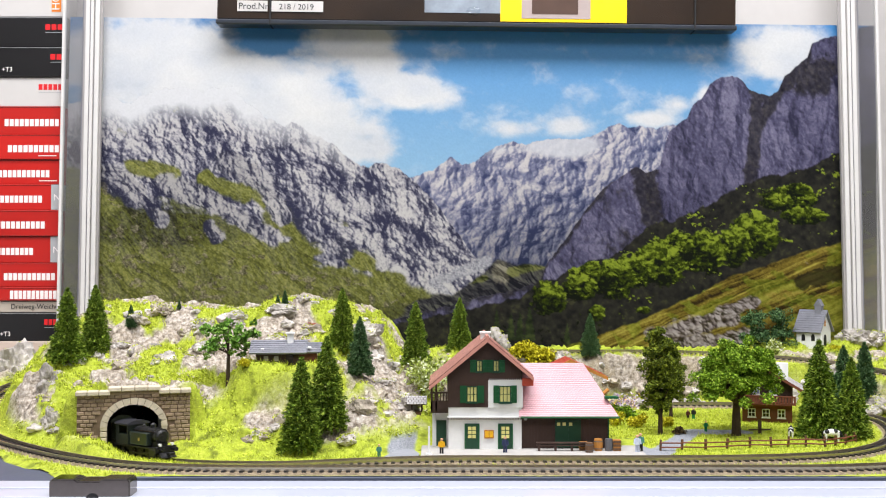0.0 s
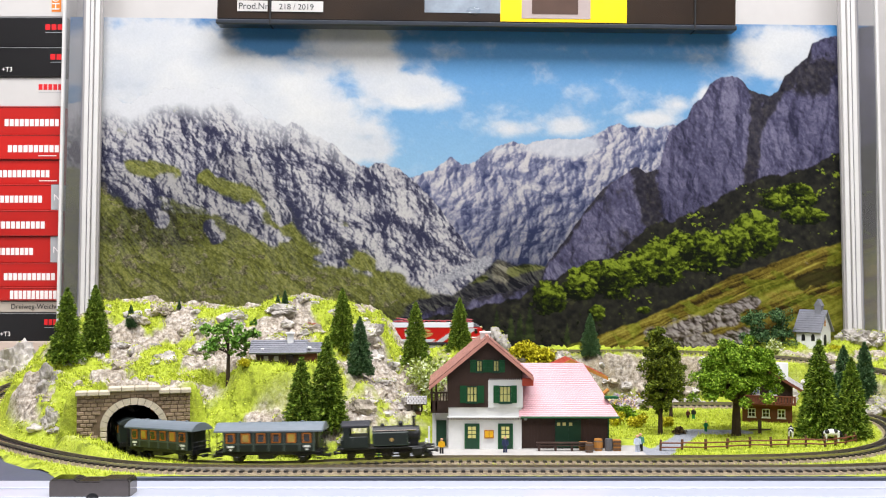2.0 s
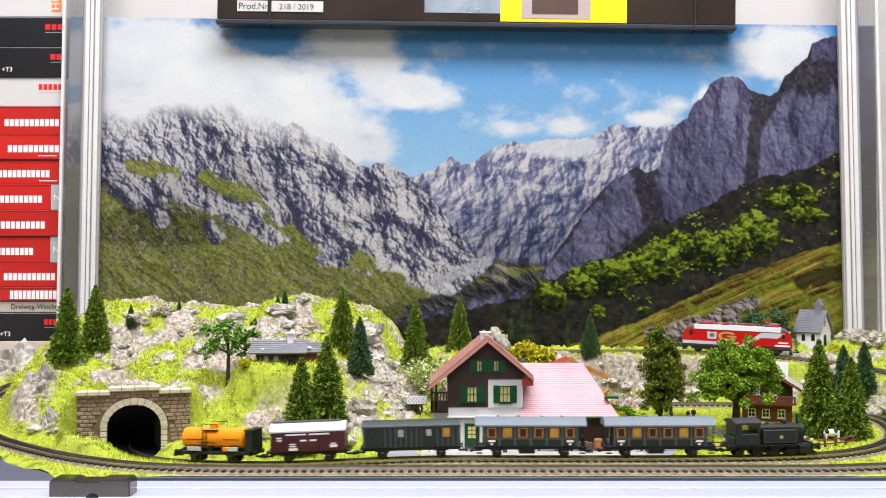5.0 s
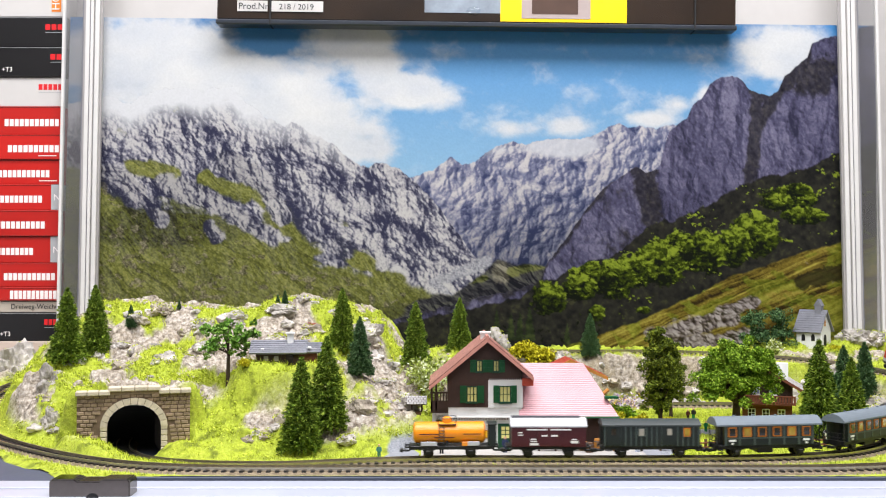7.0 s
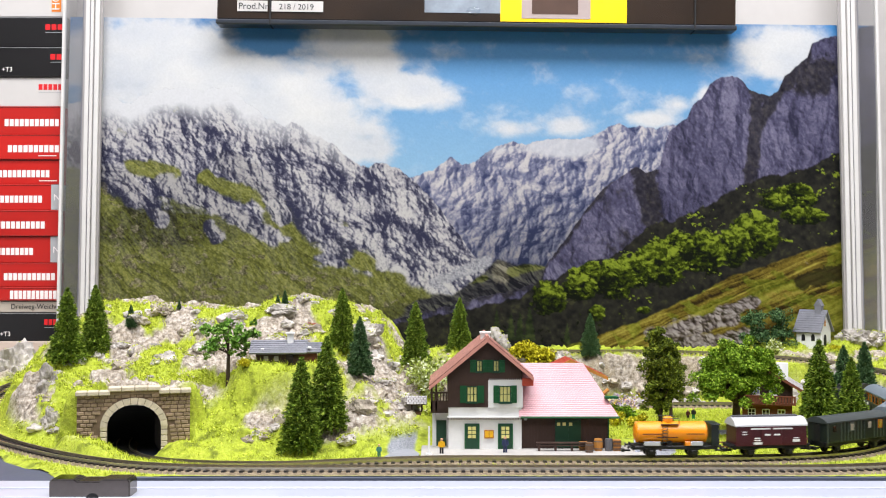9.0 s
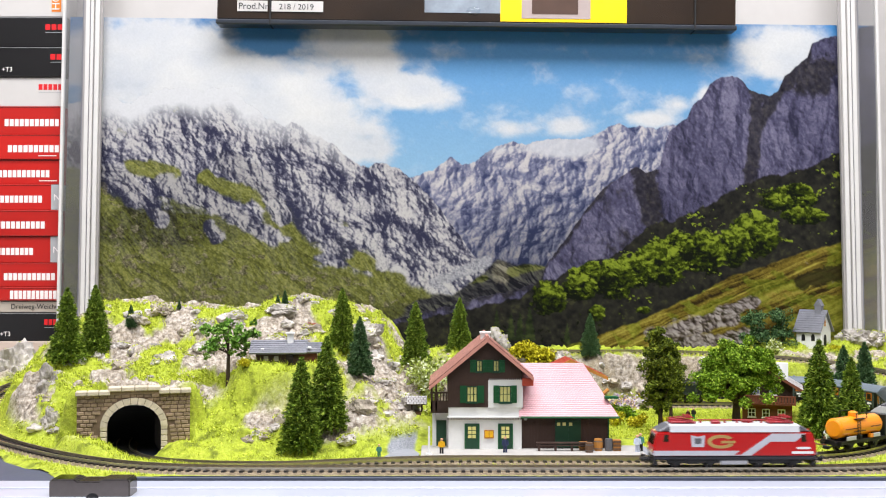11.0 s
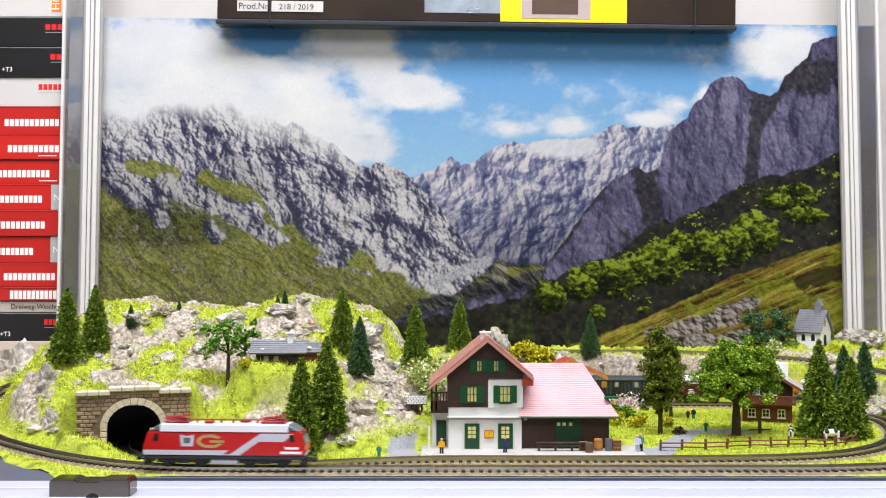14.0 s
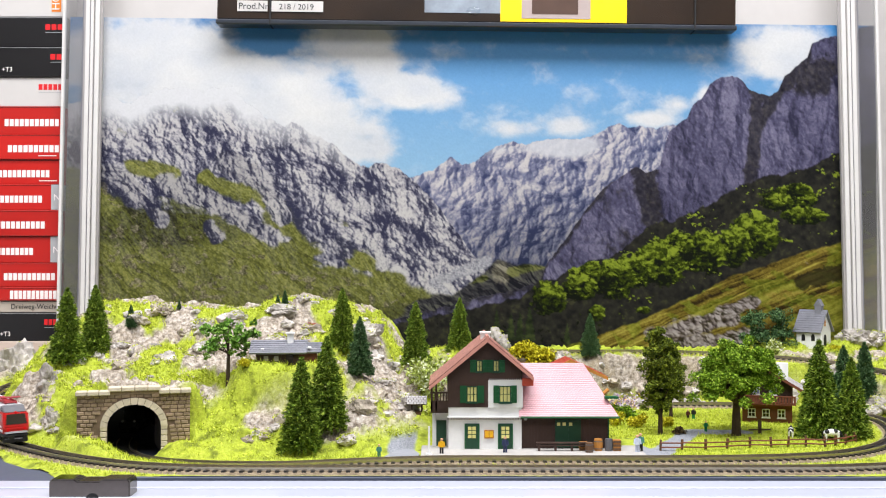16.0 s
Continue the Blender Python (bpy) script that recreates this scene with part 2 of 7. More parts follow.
# ---- materials ----
def masked_ground():
    """Grass turf and grey-beige rock, mixed by the mesh's own rock and soil values."""
    m = bpy.data.materials.new("layout_ground")
    m.use_nodes = True
    nt = m.node_tree
    b = nt.nodes["Principled BSDF"]
    b.inputs["Roughness"].default_value = 0.9
    co = nt.nodes.new("ShaderNodeTexCoord")

    def noise_at(scale, detail=6.0, rough=0.7):
        n = nt.nodes.new("ShaderNodeTexNoise")
        n.inputs["Scale"].default_value, n.inputs["Detail"].default_value, n.inputs["Roughness"].default_value = scale, detail, rough
        nt.links.new(co.outputs["Object"], n.inputs["Vector"])
        return n.outputs["Fac"]

    def ramp(fac, stops):
        r = nt.nodes.new("ShaderNodeValToRGB")
        els = r.color_ramp.elements
        while len(els) < len(stops):
            els.new(0.5)
        for e, (p, c) in zip(els, stops):
            e.position, e.color = p, c
        nt.links.new(fac, r.inputs["Fac"])
        return r.outputs["Color"]

    def mixed(fac, a, bb):
        x = nt.nodes.new("ShaderNodeMix")
        x.data_type = "RGBA"
        nt.links.new(fac, x.inputs["Factor"])
        nt.links.new(a, x.inputs["A"])
        nt.links.new(bb, x.inputs["B"])
        return x.outputs["Result"]

    def attr(name):
        a = nt.nodes.new("ShaderNodeAttribute")
        a.attribute_name = name
        return a.outputs["Fac"]

    grass = mixed(noise_at(26, 3), ramp(noise_at(420), [(0.3, srgb(132, 142, 26)), (0.5, srgb(188, 198, 48)), (0.7, srgb(218, 222, 92))]),
                  ramp(noise_at(380), [(0.3, srgb(106, 124, 28)), (0.55, srgb(158, 176, 54)), (0.75, srgb(198, 206, 98))]))
    rock = mixed(noise_at(40, 4), ramp(noise_at(300, 10), [(0.36, srgb(62, 56, 50)), (0.48, srgb(158, 150, 140)), (0.6, srgb(226, 220, 212))]),
                 ramp(noise_at(240, 10), [(0.36, srgb(66, 52, 40)), (0.49, srgb(158, 140, 116)), (0.62, srgb(222, 208, 188))]))
    streak = nt.nodes.new("ShaderNodeMapRange")
    streak.inputs["From Min"].default_value, streak.inputs["From Max"].default_value = 0.52, 0.64
    nt.links.new(noise_at(105, 5, 0.6), streak.inputs["Value"])
    grass = mixed(streak.outputs[0], grass, ramp(noise_at(420), [(0.3, srgb(74, 84, 16)), (0.55, srgb(122, 134, 30)), (0.75, srgb(170, 178, 62))]))
    soil = ramp(noise_at(900, 4), [(0.35, srgb(112, 98, 76)), (0.5, srgb(160, 146, 118)), (0.65, srgb(206, 194, 170))])
    gravel = ramp(noise_at(700, 4), [(0.35, srgb(112, 116, 124)), (0.65, srgb(168, 170, 176))])
    col = mixed(attr("rock"), grass, rock)
    col = mixed(attr("soil"), col, soil)
    col = mixed(attr("path"), col, gravel)
    nt.links.new(col, b.inputs["Base Color"])
    bp = nt.nodes.new("ShaderNodeBump")
    bp.inputs["Strength"].default_value, bp.inputs["Distance"].default_value = 1.0, 0.0012
    nt.links.new(noise_at(500, 8), bp.inputs["Height"])
    nt.links.new(bp.outputs[0], b.inputs["Normal"])
    return m


def print_material(name, attribute, rough):
    """Printed paper: the print is carried by the sheet's own colour values."""
    m = bpy.data.materials.new(name)
    m.use_nodes = True
    nt = m.node_tree
    a = nt.nodes.new("ShaderNodeAttribute")
    a.attribute_name = attribute
    b = nt.nodes["Principled BSDF"]
    nt.links.new(a.outputs["Color"], b.inputs["Base Color"])
    b.inputs["Roughness"].default_value = rough
    b.inputs["Specular IOR Level"].default_value = 0.06
    return m


def glass_material(name, tint, rough=0.02, gloss=0.07):
    m = bpy.data.materials.new(name)
    m.use_nodes = True
    nt = m.node_tree
    for n in list(nt.nodes):
        if n.type == "BSDF_PRINCIPLED":
            nt.nodes.remove(n)
    tr, gl, mx = nt.nodes.new("ShaderNodeBsdfTransparent"), nt.nodes.new("ShaderNodeBsdfGlossy"), nt.nodes.new("ShaderNodeMixShader")
    tr.inputs["Color"].default_value = tint
    gl.inputs["Roughness"].default_value = rough
    mx.inputs[0].default_value = gloss
    nt.links.new(tr.outputs[0], mx.inputs[1])
    nt.links.new(gl.outputs[0], mx.inputs[2])
    nt.links.new(mx.outputs[0], nt.nodes["Material Output"].inputs["Surface"])
    return m


M_GROUND = masked_ground()
M_POSTER = print_material("landscape_print", "print", 0.45)
M_WALL = material("painted_wall", srgb(196, 192, 188), 0.85, grain=0.04, scale=60, bump=0.1)
M_RAIL = material("nickel_silver_rail", srgb(196, 186, 164), 0.3, 0.9, grain=0.2, scale=500)
M_SLEEPER = material("black_plastic_sleeper", srgb(34, 30, 28), 0.55, grain=0.3, scale=900)
M_BALLAST = material("beige_ballast", srgb(120, 102, 80), 0.95, grain=0.4, scale=1500, bump=0.6, second=srgb(168, 152, 126))
M_SILL = material("white_lacquered_aluminium", srgb(176, 180, 193), 0.3, grain=0.02, scale=40)
M_EDGE = material("slate_grey_board_edge", srgb(70, 76, 92), 0.6, grain=0.12, scale=200, bump=0.1)
M_CHROME = material("brushed_chrome", srgb(120, 112, 106), 0.14, 1.0, grain=0.1, scale=300)
M_DARK = material("matt_black", srgb(16, 16, 18), 0.6, grain=0.2, scale=300)
M_ALU = material("frosted_acrylic_profile", srgb(214, 211, 208), 0.2, 0.0, grain=0.05, scale=60, coat=0.4)
M_ALU_D = material("grey_profile_groove", srgb(160, 156, 154), 0.35, 0.0, grain=0.1, scale=60)

# ---- room ----
def room():
    def wall(name, *b, mat=M_WALL, label="plain light grey painted shop wall"):
        return tagged(part(name, bm_one(box, *b), mat), label, "wall", kind="structure")
    wall("wall_north", -1800, 1800, 470, 560, -900, 1700)
    wall("wall_south", -1800, 1800, -3100, -3000, -900, 1700)
    wall("wall_west", -1900, -1800, -3000, 560, -900, 1700)
    wall("wall_east", 1800, 1900, -3000, 560, -900, 1700)
    wall("floor", -1900, 1900, -3100, 560, -1000, -900, mat=material("grey_carpet", srgb(90, 90, 92), 0.95, grain=0.2, scale=100), label="dark grey shop floor")
    wall("ceiling", -1900, 1900, -3100, 560, 1700, 1800, label="white painted ceiling")
    ob = part("cabinet_base", bm_one(box, -900, 900, -120, 468, -900, -32, 2.0), material("white_melamine", srgb(225, 224, 222), 0.5, grain=0.03, scale=30))
    tagged(ob, "white melamine cabinet under the model landscape", "cabinet", kind="structure")


room()


# ---- the landscape board and its surface ----
def terrain():
    nx, ny = 720, 330
    xs, ys = np.linspace(-470, 470, nx), np.linspace(-22, 424, ny)
    X, Y = np.meshgrid(xs, ys)
    z, d = ground_height(X, Y)
    gy, gx = np.gradient(z, ys[1] - ys[0], xs[1] - xs[0])
    slope = np.hypot(gx, gy)
    n = fbm(X / 34, Y / 34, 5, 21)
    n = n + 0.30 * (fbm((X + 0.5 * Y) / 15, (Y - 0.3 * X) / 10, 4, 22, 0.55) - 0.5)
    rocky = step(0.445, 0.50, n + 0.03 * np.clip(slope - 0.45, -0.6, 1.2) - 0.05 * (1 - step(120, 185, Y)) * (1 - step(-100, -60, X))) * step(14, 26, d) * step(6, 22, z)
    # mossy slope beside the tunnel mouth, rock faces behind and beside the firs
    rocky *= 1 - (1 - step(0.7, 1.1, np.hypot((X + 168) / 38, (Y - 112) / 34)))
    for fx, fy, fw, fh in ((-136, 108, 17, 17), (-66, 118, 20, 30), (-44, 165, 16, 26), (-84, 90, 12, 10), (-66, 240, 24, 34), (-42, 208, 18, 22)):
        rocky = np.maximum(rocky, 1 - step(0.6, 1.15, np.hypot((X - fx) / fw, (Y - fy) / fh) + 0.7 * (fbm(X / 12, Y / 12, 3, 23) - 0.5)))
    # bare cliffs: behind the station, and by the upper track
    cliff = step(0.5, 1.0, slope) * step(8, 20, z) * step(330, 340, Y) * (1 - step(372, 376, Y)) * step(20, 60, X)
    rocky = np.clip(np.maximum(rocky, cliff), 0, 1) * (1 - step(372, 384, Y) * step(-40, 10, X))
    rocky *= step(0.9, 1.5, np.hypot((X + 127) / 42, (Y - 148) / 24))
    wx, wy = X + 9 * (fbm(X / 16, Y / 16, 3, 37) - 0.5), Y + 9 * (fbm(X / 16 + 5, Y / 16, 3, 38) - 0.5)
    c1, e1 = cells(wx / 30 + 0.3 * wy / 30, wy / 17, 301)
    c2, e2 = cells(wx / 15 - 0.2 * wy / 15, wy / 9, 311)
    c3, e3 = cells(wx / 6.5, wy / 5, 321)
    crag = 8 * c1 + 3.4 * c2 + 1.2 * c3 - 3.0 * (1 - step(0, 0.22, e1)) - 1.5 * (1 - step(0, 0.25, e2)) + 9 * (fbm(X / 17, Y / 9, 4, 36, 0.55) - 0.5)
    far = step(9, 24, d)
    cushion = (fbm((X + 0.5 * Y) / 17, (Y - 0.4 * X) / 9, 4, 51, 0.55, True) - 0.6) * 13.0 + (fbm(X / 4.4, Y / 3.6, 3, 53, 0.6, True) - 0.6) * 4.5
    z = z + rocky * crag * far + (1 - rocky) * cushion * far * step(2, 14, z)
    z = z + (fbm(X / 5, Y / 5, 2, 61) - 0.5) * 0.8 * step(9, 14, d)
    edge = (Y + 10.5) - np.maximum(0, (-245 - X) * 1.0)
    z = np.where(X < -225, -1.25 + (z + 1.25) * step(-2, 9, edge), z)
    # gravel ways and platform surrounds
    soil = np.maximum((1 - step(9, 13, d)) * 0.9, 0.75 * cliff * step(0.4, 0.55, fbm(X / 9, Y / 7, 3, 72)))
    way = np.zeros_like(z)

    def trail(x0, y0, x1, y1, w):
        vx, vy = x1 - x0, y1 - y0
        t = np.clip(((X - x0) * vx + (Y - y0) * vy) / (vx * vx + vy * vy), 0, 1)
        dd = np.hypot(X - x0 - t * vx, Y - y0 - t * vy) + 5 * (fbm(X / 14, Y / 14, 3, 71) - 0.5)
        return 1 - step(w * 0.85, w * 1.15, dd)
    for a in ((-32, 56, -30, 150, 9), (-30, 150, -40, 215, 6), (150, 62, 205, 178, 9), (205, 178, 245, 178, 13)):
        way = np.maximum(way, trail(*a))
    way *= 1 - step(6, 12, z)
    verts = np.stack([X, Y, z], -1).reshape(-1, 3) * MM
    idx = np.arange(nx * ny).reshape(ny, nx)
    q = np.stack([idx[:-1, :-1], idx[:-1, 1:], idx[1:, 1:], idx[1:, :-1]], -1).reshape(-1, 4)
    # the hollow of the tunnel mouth stays open
    cx = (X[:-1, :-1] + X[1:, 1:]).ravel() / 2
    cy = (Y[:-1, :-1] + Y[1:, 1:]).ravel() / 2
    u, v = portal_plan(cx, cy)
    q = q[~((np.abs(u) < 25) & (v > -1) & (v < 44) & (verts[q][:, :, 2].mean(1) < 36 * MM))]
    cx = verts[q].mean(1) / MM
    q = q[~((cx[:, 1] < -10.5) | ((cx[:, 0] < -245) & (cx[:, 1] < (-245 - cx[:, 0]) * 1.0 - 10.5 + 5 * np.sin(cx[:, 0] / 9))))]
    me = bpy.data.meshes.new("ground")
    me.from_pydata(verts.tolist(), [], q.tolist())
    for name, val in (("rock", rocky), ("soil", soil), ("path", way)):
        at_ = me.attributes.new(name, "FLOAT", "POINT")
        at_.data.foreach_set("value", np.ascontiguousarray(val.ravel(), dtype=np.float32))
    me.materials.append(M_GROUND)
    me.shade_smooth()
    tagged(new("ground", me), "model landscape of bright green turf and grey rock", "ground", kind="structure")
    return xs, ys, z, rocky, d, way


GX, GY, GZ, GROCK, GDIST, GWAY = terrain()


def gz(x, y):
    """Surface height at a plan point, mm."""
    i = np.clip((x - GX[0]) / (GX[1] - GX[0]), 0, len(GX) - 1.001)
    j = np.clip((y - GY[0]) / (GY[1] - GY[0]), 0, len(GY) - 1.001)
    a, b = int(i), int(j)
    fx, fy = i - a, j - b
    return float((GZ[b, a] * (1 - fx) + GZ[b, a + 1] * fx) * (1 - fy) + (GZ[b + 1, a] * (1 - fx) + GZ[b + 1, a + 1] * fx) * fy)


def board():
    bm = bm_new()
    box(bm, -470, 470, -9, 424, -30, -10.5)
    box(bm, -222, 470, -13.5, -9.5, -30, -1.2)
    slab(bm, [(-470, -13.5), (-223, -13.5), (-240, -6), (-470, 224)], 28.8, "xy", -30)
    box(bm, -238, 470, -13.4, -10.0, -1.3, 1.3, 0.4)
    tagged(part("board", bm, M_EDGE), "slate grey board carrying the landscape", "base board", kind="structure")
    # front frame of the show cabinet: white sill profile in steps
    bm = bm_new()
    box(bm, -620, 620, -34, -14.2, -30, -0.6, 0.8)
    box(bm, -620, 620, -37, -34, -30, -3.4)
    box(bm, -620, 620, -60, -37, -30, -1.0, 0.8)
    box(bm, -620, 620, -150, -60, -30, -9.0, 1.5)
    tagged(part("cabinet_sill", bm, M_SILL), "white lacquered aluminium sill of a show cabinet", "sill", kind="structure")


board()


def lock():
    t = thing("cabinet_lock", at(-211, -50, -11, s=0.93), "chrome show cabinet lock on the white sill", "lock")
    bm = bm_new()
    slab(bm, [(-26, 0), (-26, 20.5), (-24.5, 22), (-10, 22), (-8, 20.6), (6, 20.6), (8, 22), (24.5, 22), (26, 20.5), (26, 0)], 16, "xz", -10)
    bmesh.ops.bevel(bm, geom=bm.edges[:], offset=0.7, segments=2, affect="EDGES")
    part("lock_body", bm, M_CHROME, t)
    part("keyhole", bm_one(rod, (2, -10.5, 9), (2, -9.5, 9), 4.2, n=16), M_DARK, t, "dark round keyhole")


lock()


# ---- the tracks ----
def rails(line, name, s0, s1, label):
    """Two rails, a ballast bed and black sleepers along a stretch of a line."""
    t = thing(name, at(0, 0, 0), label, "railway track", kind="structure")
    n = max(2, int((s1 - s0) / 5))
    S = np.linspace(s0, s1, n)
    P = np.array([line.pos(s) for s in S])
    T = np.array([line.pos(s + 1) - line.pos(s - 1) for s in S])
    T /= np.linalg.norm(T, axis=1)[:, None]
    N = np.stack([-T[:, 1], T[:, 0], 0 * T[:, 0]], -1)
    N /= np.linalg.norm(N, axis=1)[:, None]

    def sweep(bm, prof):
        rings = []
        for p, nn in zip(P, N):
            rings.append([bm.verts.new((p[0] + nn[0] * a, p[1] + nn[1] * a, p[2] + b)) for a, b in prof])
        k = len(prof)
        for r0, r1 in zip(rings, rings[1:]):
            for i in range(k):
                bm.faces.new((r0[i], r0[(i + 1) % k], r1[(i + 1) % k], r1[i]))
        bm.faces.new(rings[0][::-1])
        bm.faces.new(rings[-1])
        bmesh.ops.recalc_face_normals(bm, faces=bm.faces[:])
    for side in (-1, 1):
        bm = bm_new()
        c = side * 4.85
        sweep(bm, [(c - 0.35, -2), (c + 0.35, -2), (c + 0.35, 0), (c - 0.35, 0)])
        part("rail", bm, M_RAIL, t)
    bm = bm_new()
    sweep(bm, [(-11, -5.5), (11, -5.5), (8.2, -2.7), (-8.2, -2.7)])
    part("ballast_bed", bm, M_BALLAST, t)
    bm = bm_one(box, -1.25, 1.25, -8.2, 8.2, -3.2, -1.7)
    bmesh.ops.delete(bm, geom=[f for f in bm.faces if f.normal.z < -0.5], context="FACES")
    first = None
    sp = 5.75
    for i in range(int((s1 - s0) / sp)):
        s = s0 + (i + 0.5) * sp
        p, tt = line.pos(s), line.pos(s + 1) - line.pos(s - 1)
        m = at(p[0], p[1], p[2], math.degrees(math.atan2(tt[1], tt[0])))
        if first is None:
            first = part("sleeper", bm, M_SLEEPER, t, at=m)
        else:
            clone(first, t, m)
    return t


def arc_at(line, x, y):
    k = int(np.argmin((line.p[:, 0] - x) ** 2 + (line.p[:, 1] - y) ** 2))
    return line.s[k]


def poster():
    """Printed mountain landscape on a stiff sheet; drawn over a print 1440 by 610 units."""
    nx, ny = 1040, 440
    x, y = np.meshgrid(np.linspace(113, 1552, nx), np.linspace(33, 640, ny))
    px = x[0, 1] - x[0, 0]

    def ridge(pts, rough=6.0, seed=0, f=30.0):
        p = np.array(pts, float)
        return np.interp(x[0], p[:, 0], p[:, 1])[None, :] + rough * (fbm(x / f, 0 * x + seed, 5, seed, 0.6) - 0.5) * 2

    def col(r, g, b):
        return np.array(srgb(r, g, b)[:3])

    def blend(img, mask, c):
        return img * (1 - mask[..., None]) + c * mask[..., None]

    def tone(v, dark, mid, light):
        v = np.clip(v, 0, 1)[..., None]
        return np.where(v < 0.5, dark + (mid - dark) * v * 2, mid + (light - mid) * (v * 2 - 1))

    def puff(cx, cy, rx, ry):
        return np.clip(1 - np.sqrt(((x - cx) / rx) ** 2 + ((y - cy) / ry) ** 2), 0, 1)

    def band(x0, y0, x1, y1, w):
        """Nearness, 1 to 0, to a straight stretch."""
        vx, vy = x1 - x0, y1 - y0
        t = np.clip(((x - x0) * vx + (y - y0) * vy) / (vx * vx + vy * vy), 0, 1)
        return np.clip(1 - np.hypot(x - x0 - t * vx, y - y0 - t * vy) / w, 0, 1)

    def relief(h, lx, ly, lz, reach=26, fall=1.0, soft_=0.42):
        """Light on a relief h from direction (lx, ly), with cast shade."""
        gy, gx = np.gradient(h, px)
        ln = math.sqrt(lx * lx + ly * ly + lz * lz)
        gx, gy = gx * soft_, gy * soft_
        v = (-gx * lx - gy * ly + lz) / ln / np.sqrt(1 + gx * gx + gy * gy)
        over = np.full(h.shape, -99.0)
        for k in range(1, reach, 2):
            i, j = int(round(lx * k)), int(round(ly * k))
            over = np.maximum(over, np.roll(np.roll(h, -i, 1), -j, 0) - k * px * fall)
        return np.clip(v, 0, 1), step(0.0, 11.0, over - h)

    n = fbm(x / 120, y / 75, 6, 3, 0.55)
    fine = 0.7 * (vnoise(x / 1.9, y / 1.9, 47) - 0.5) + 0.7 * (fbm(x / 4.2, y / 4.2, 2, 48) - 0.5)
    wx = x + 46 * (fbm(x / 90, y / 90, 4, 13) - 0.5)
    wy = y + 46 * (fbm(x / 90 + 7, y / 90, 4, 14) - 0.5)
    ux_, uy_ = x + 12 * (fbm(x / 20, y / 20, 3, 15) - 0.5), y + 12 * (fbm(x / 20 + 7, y / 20, 3, 16) - 0.5)

    # sky, deeper to the left, with banks of cloud
    k = np.clip((y - 33) / 270, 0, 1)[..., None]
    img = col(84, 156, 222) * (1 - k) + col(160, 206, 240) * k
    img = img * (1 - 0.25 * (puff(470, 40, 260, 90) + 0.0))[..., None]
    c = (1.7 * puff(230, 120, 190, 110) + 1.5 * puff(350, 110, 150, 90) + 1.4 * puff(500, 170, 150, 90) + 1.5 * puff(610, 75, 120, 75) + 1.3 * puff(755, 168, 90, 40)
         + 1.3 * puff(690, 140, 90, 60) + 1.4 * puff(590, 235, 130, 70) + 0.8 * puff(660, 270, 60, 30) + 0.9 * puff(1008, 222, 50, 22) + 0.8 * puff(900, 228, 60, 22)
         + 0.9 * puff(1160, 205, 62, 20) + 0.8 * puff(1200, 178, 40, 20) + 1.6 * puff(1390, 75, 120, 62) + 0.9 * puff(1380, 120, 50, 30) + 0.7 * puff(1250, 158, 26, 26)
         - 0.9 * puff(440, 75, 90, 32) - 0.5 * puff(715, 122, 30, 14) - 0.4 * puff(560, 100, 60, 24))
    m = step(-0.02, 0.72, c * 0.85 + (fbm(ux_ / 60, uy_ / 42, 6, 4, 0.62) - 0.5) * 1.1 + 0.02)
    img = blend(img, m * 0.97, tone(0.58 + 0.9 * (fbm(x / 75, y / 50, 5, 9) - 0.35), col(192, 202, 218), col(234, 237, 241), col(252, 251, 248)))

    # far pale range, sunlit tops
    b = ridge([(113, 330), (700, 322), (745, 306), (765, 300), (795, 280), (815, 288), (840, 284), (858, 270), (880, 258), (905, 250), (935, 252), (960, 246), (985, 240), (1005, 246),
               (1045, 240), (1070, 226), (1095, 212), (1110, 222), (1130, 218), (1160, 224), (1190, 214), (1552, 230)], 7, 3, 20)
    depth = np.clip((y - b) / 240, 0, 1)
    hf = (fbm((wx - 0.5 * wy) / 120, (wy + 0.3 * wx) / 140, 3, 40, 0.5, True) * 95 + fbm(wx / 60, wy / 75, 6, 41, 0.55) * 60 + 46 * peaks((wx - 0.4 * wy) / 70, wy / 80, 401)
          + 20 * peaks(ux_ / 26, uy_ / 32, 402) + 10 * peaks(ux_ / 10, uy_ / 13, 403))
    v, sh = relief(hf, -0.75, -0.55, 0.55, 30, 1.15)
    t = 0.12 + 0.82 * v - 0.28 * sh + 0.24 * fine + 0.34 * (0.5 - depth)
    m = step(-1, 1, y - b)
    img = blend(img, m, tone(t, col(66, 74, 112), col(140, 143, 172), col(226, 220, 220)) * (1 - 0.42 * step(0.15, 0.95, depth))[..., None])
    img = blend(img, 0.85 * m * step(0.42, 0.85, 1.3 * puff(1000, 254, 90, 34) + 0.5 * puff(880, 262, 80, 26) + n * 0.45), col(228, 229, 235))

    # left massif: diagonal crags lit from the right
    b = ridge([(113, 190), (178, 176), (225, 186), (260, 168), (310, 158), (350, 164), (405, 156), (418, 176), (440, 190), (470, 214), (500, 226), (512, 214), (522, 222), (540, 236),
               (585, 258), (622, 288), (650, 298), (664, 288), (680, 288), (705, 302), (735, 322), (765, 352), (790, 386), (820, 428), (850, 462), (880, 482), (1552, 700)], 7, 5, 16)
    below = y - b
    dia, dib = (wx * 0.80 + wy * 0.60), (-wx * 0.60 + wy * 0.80)
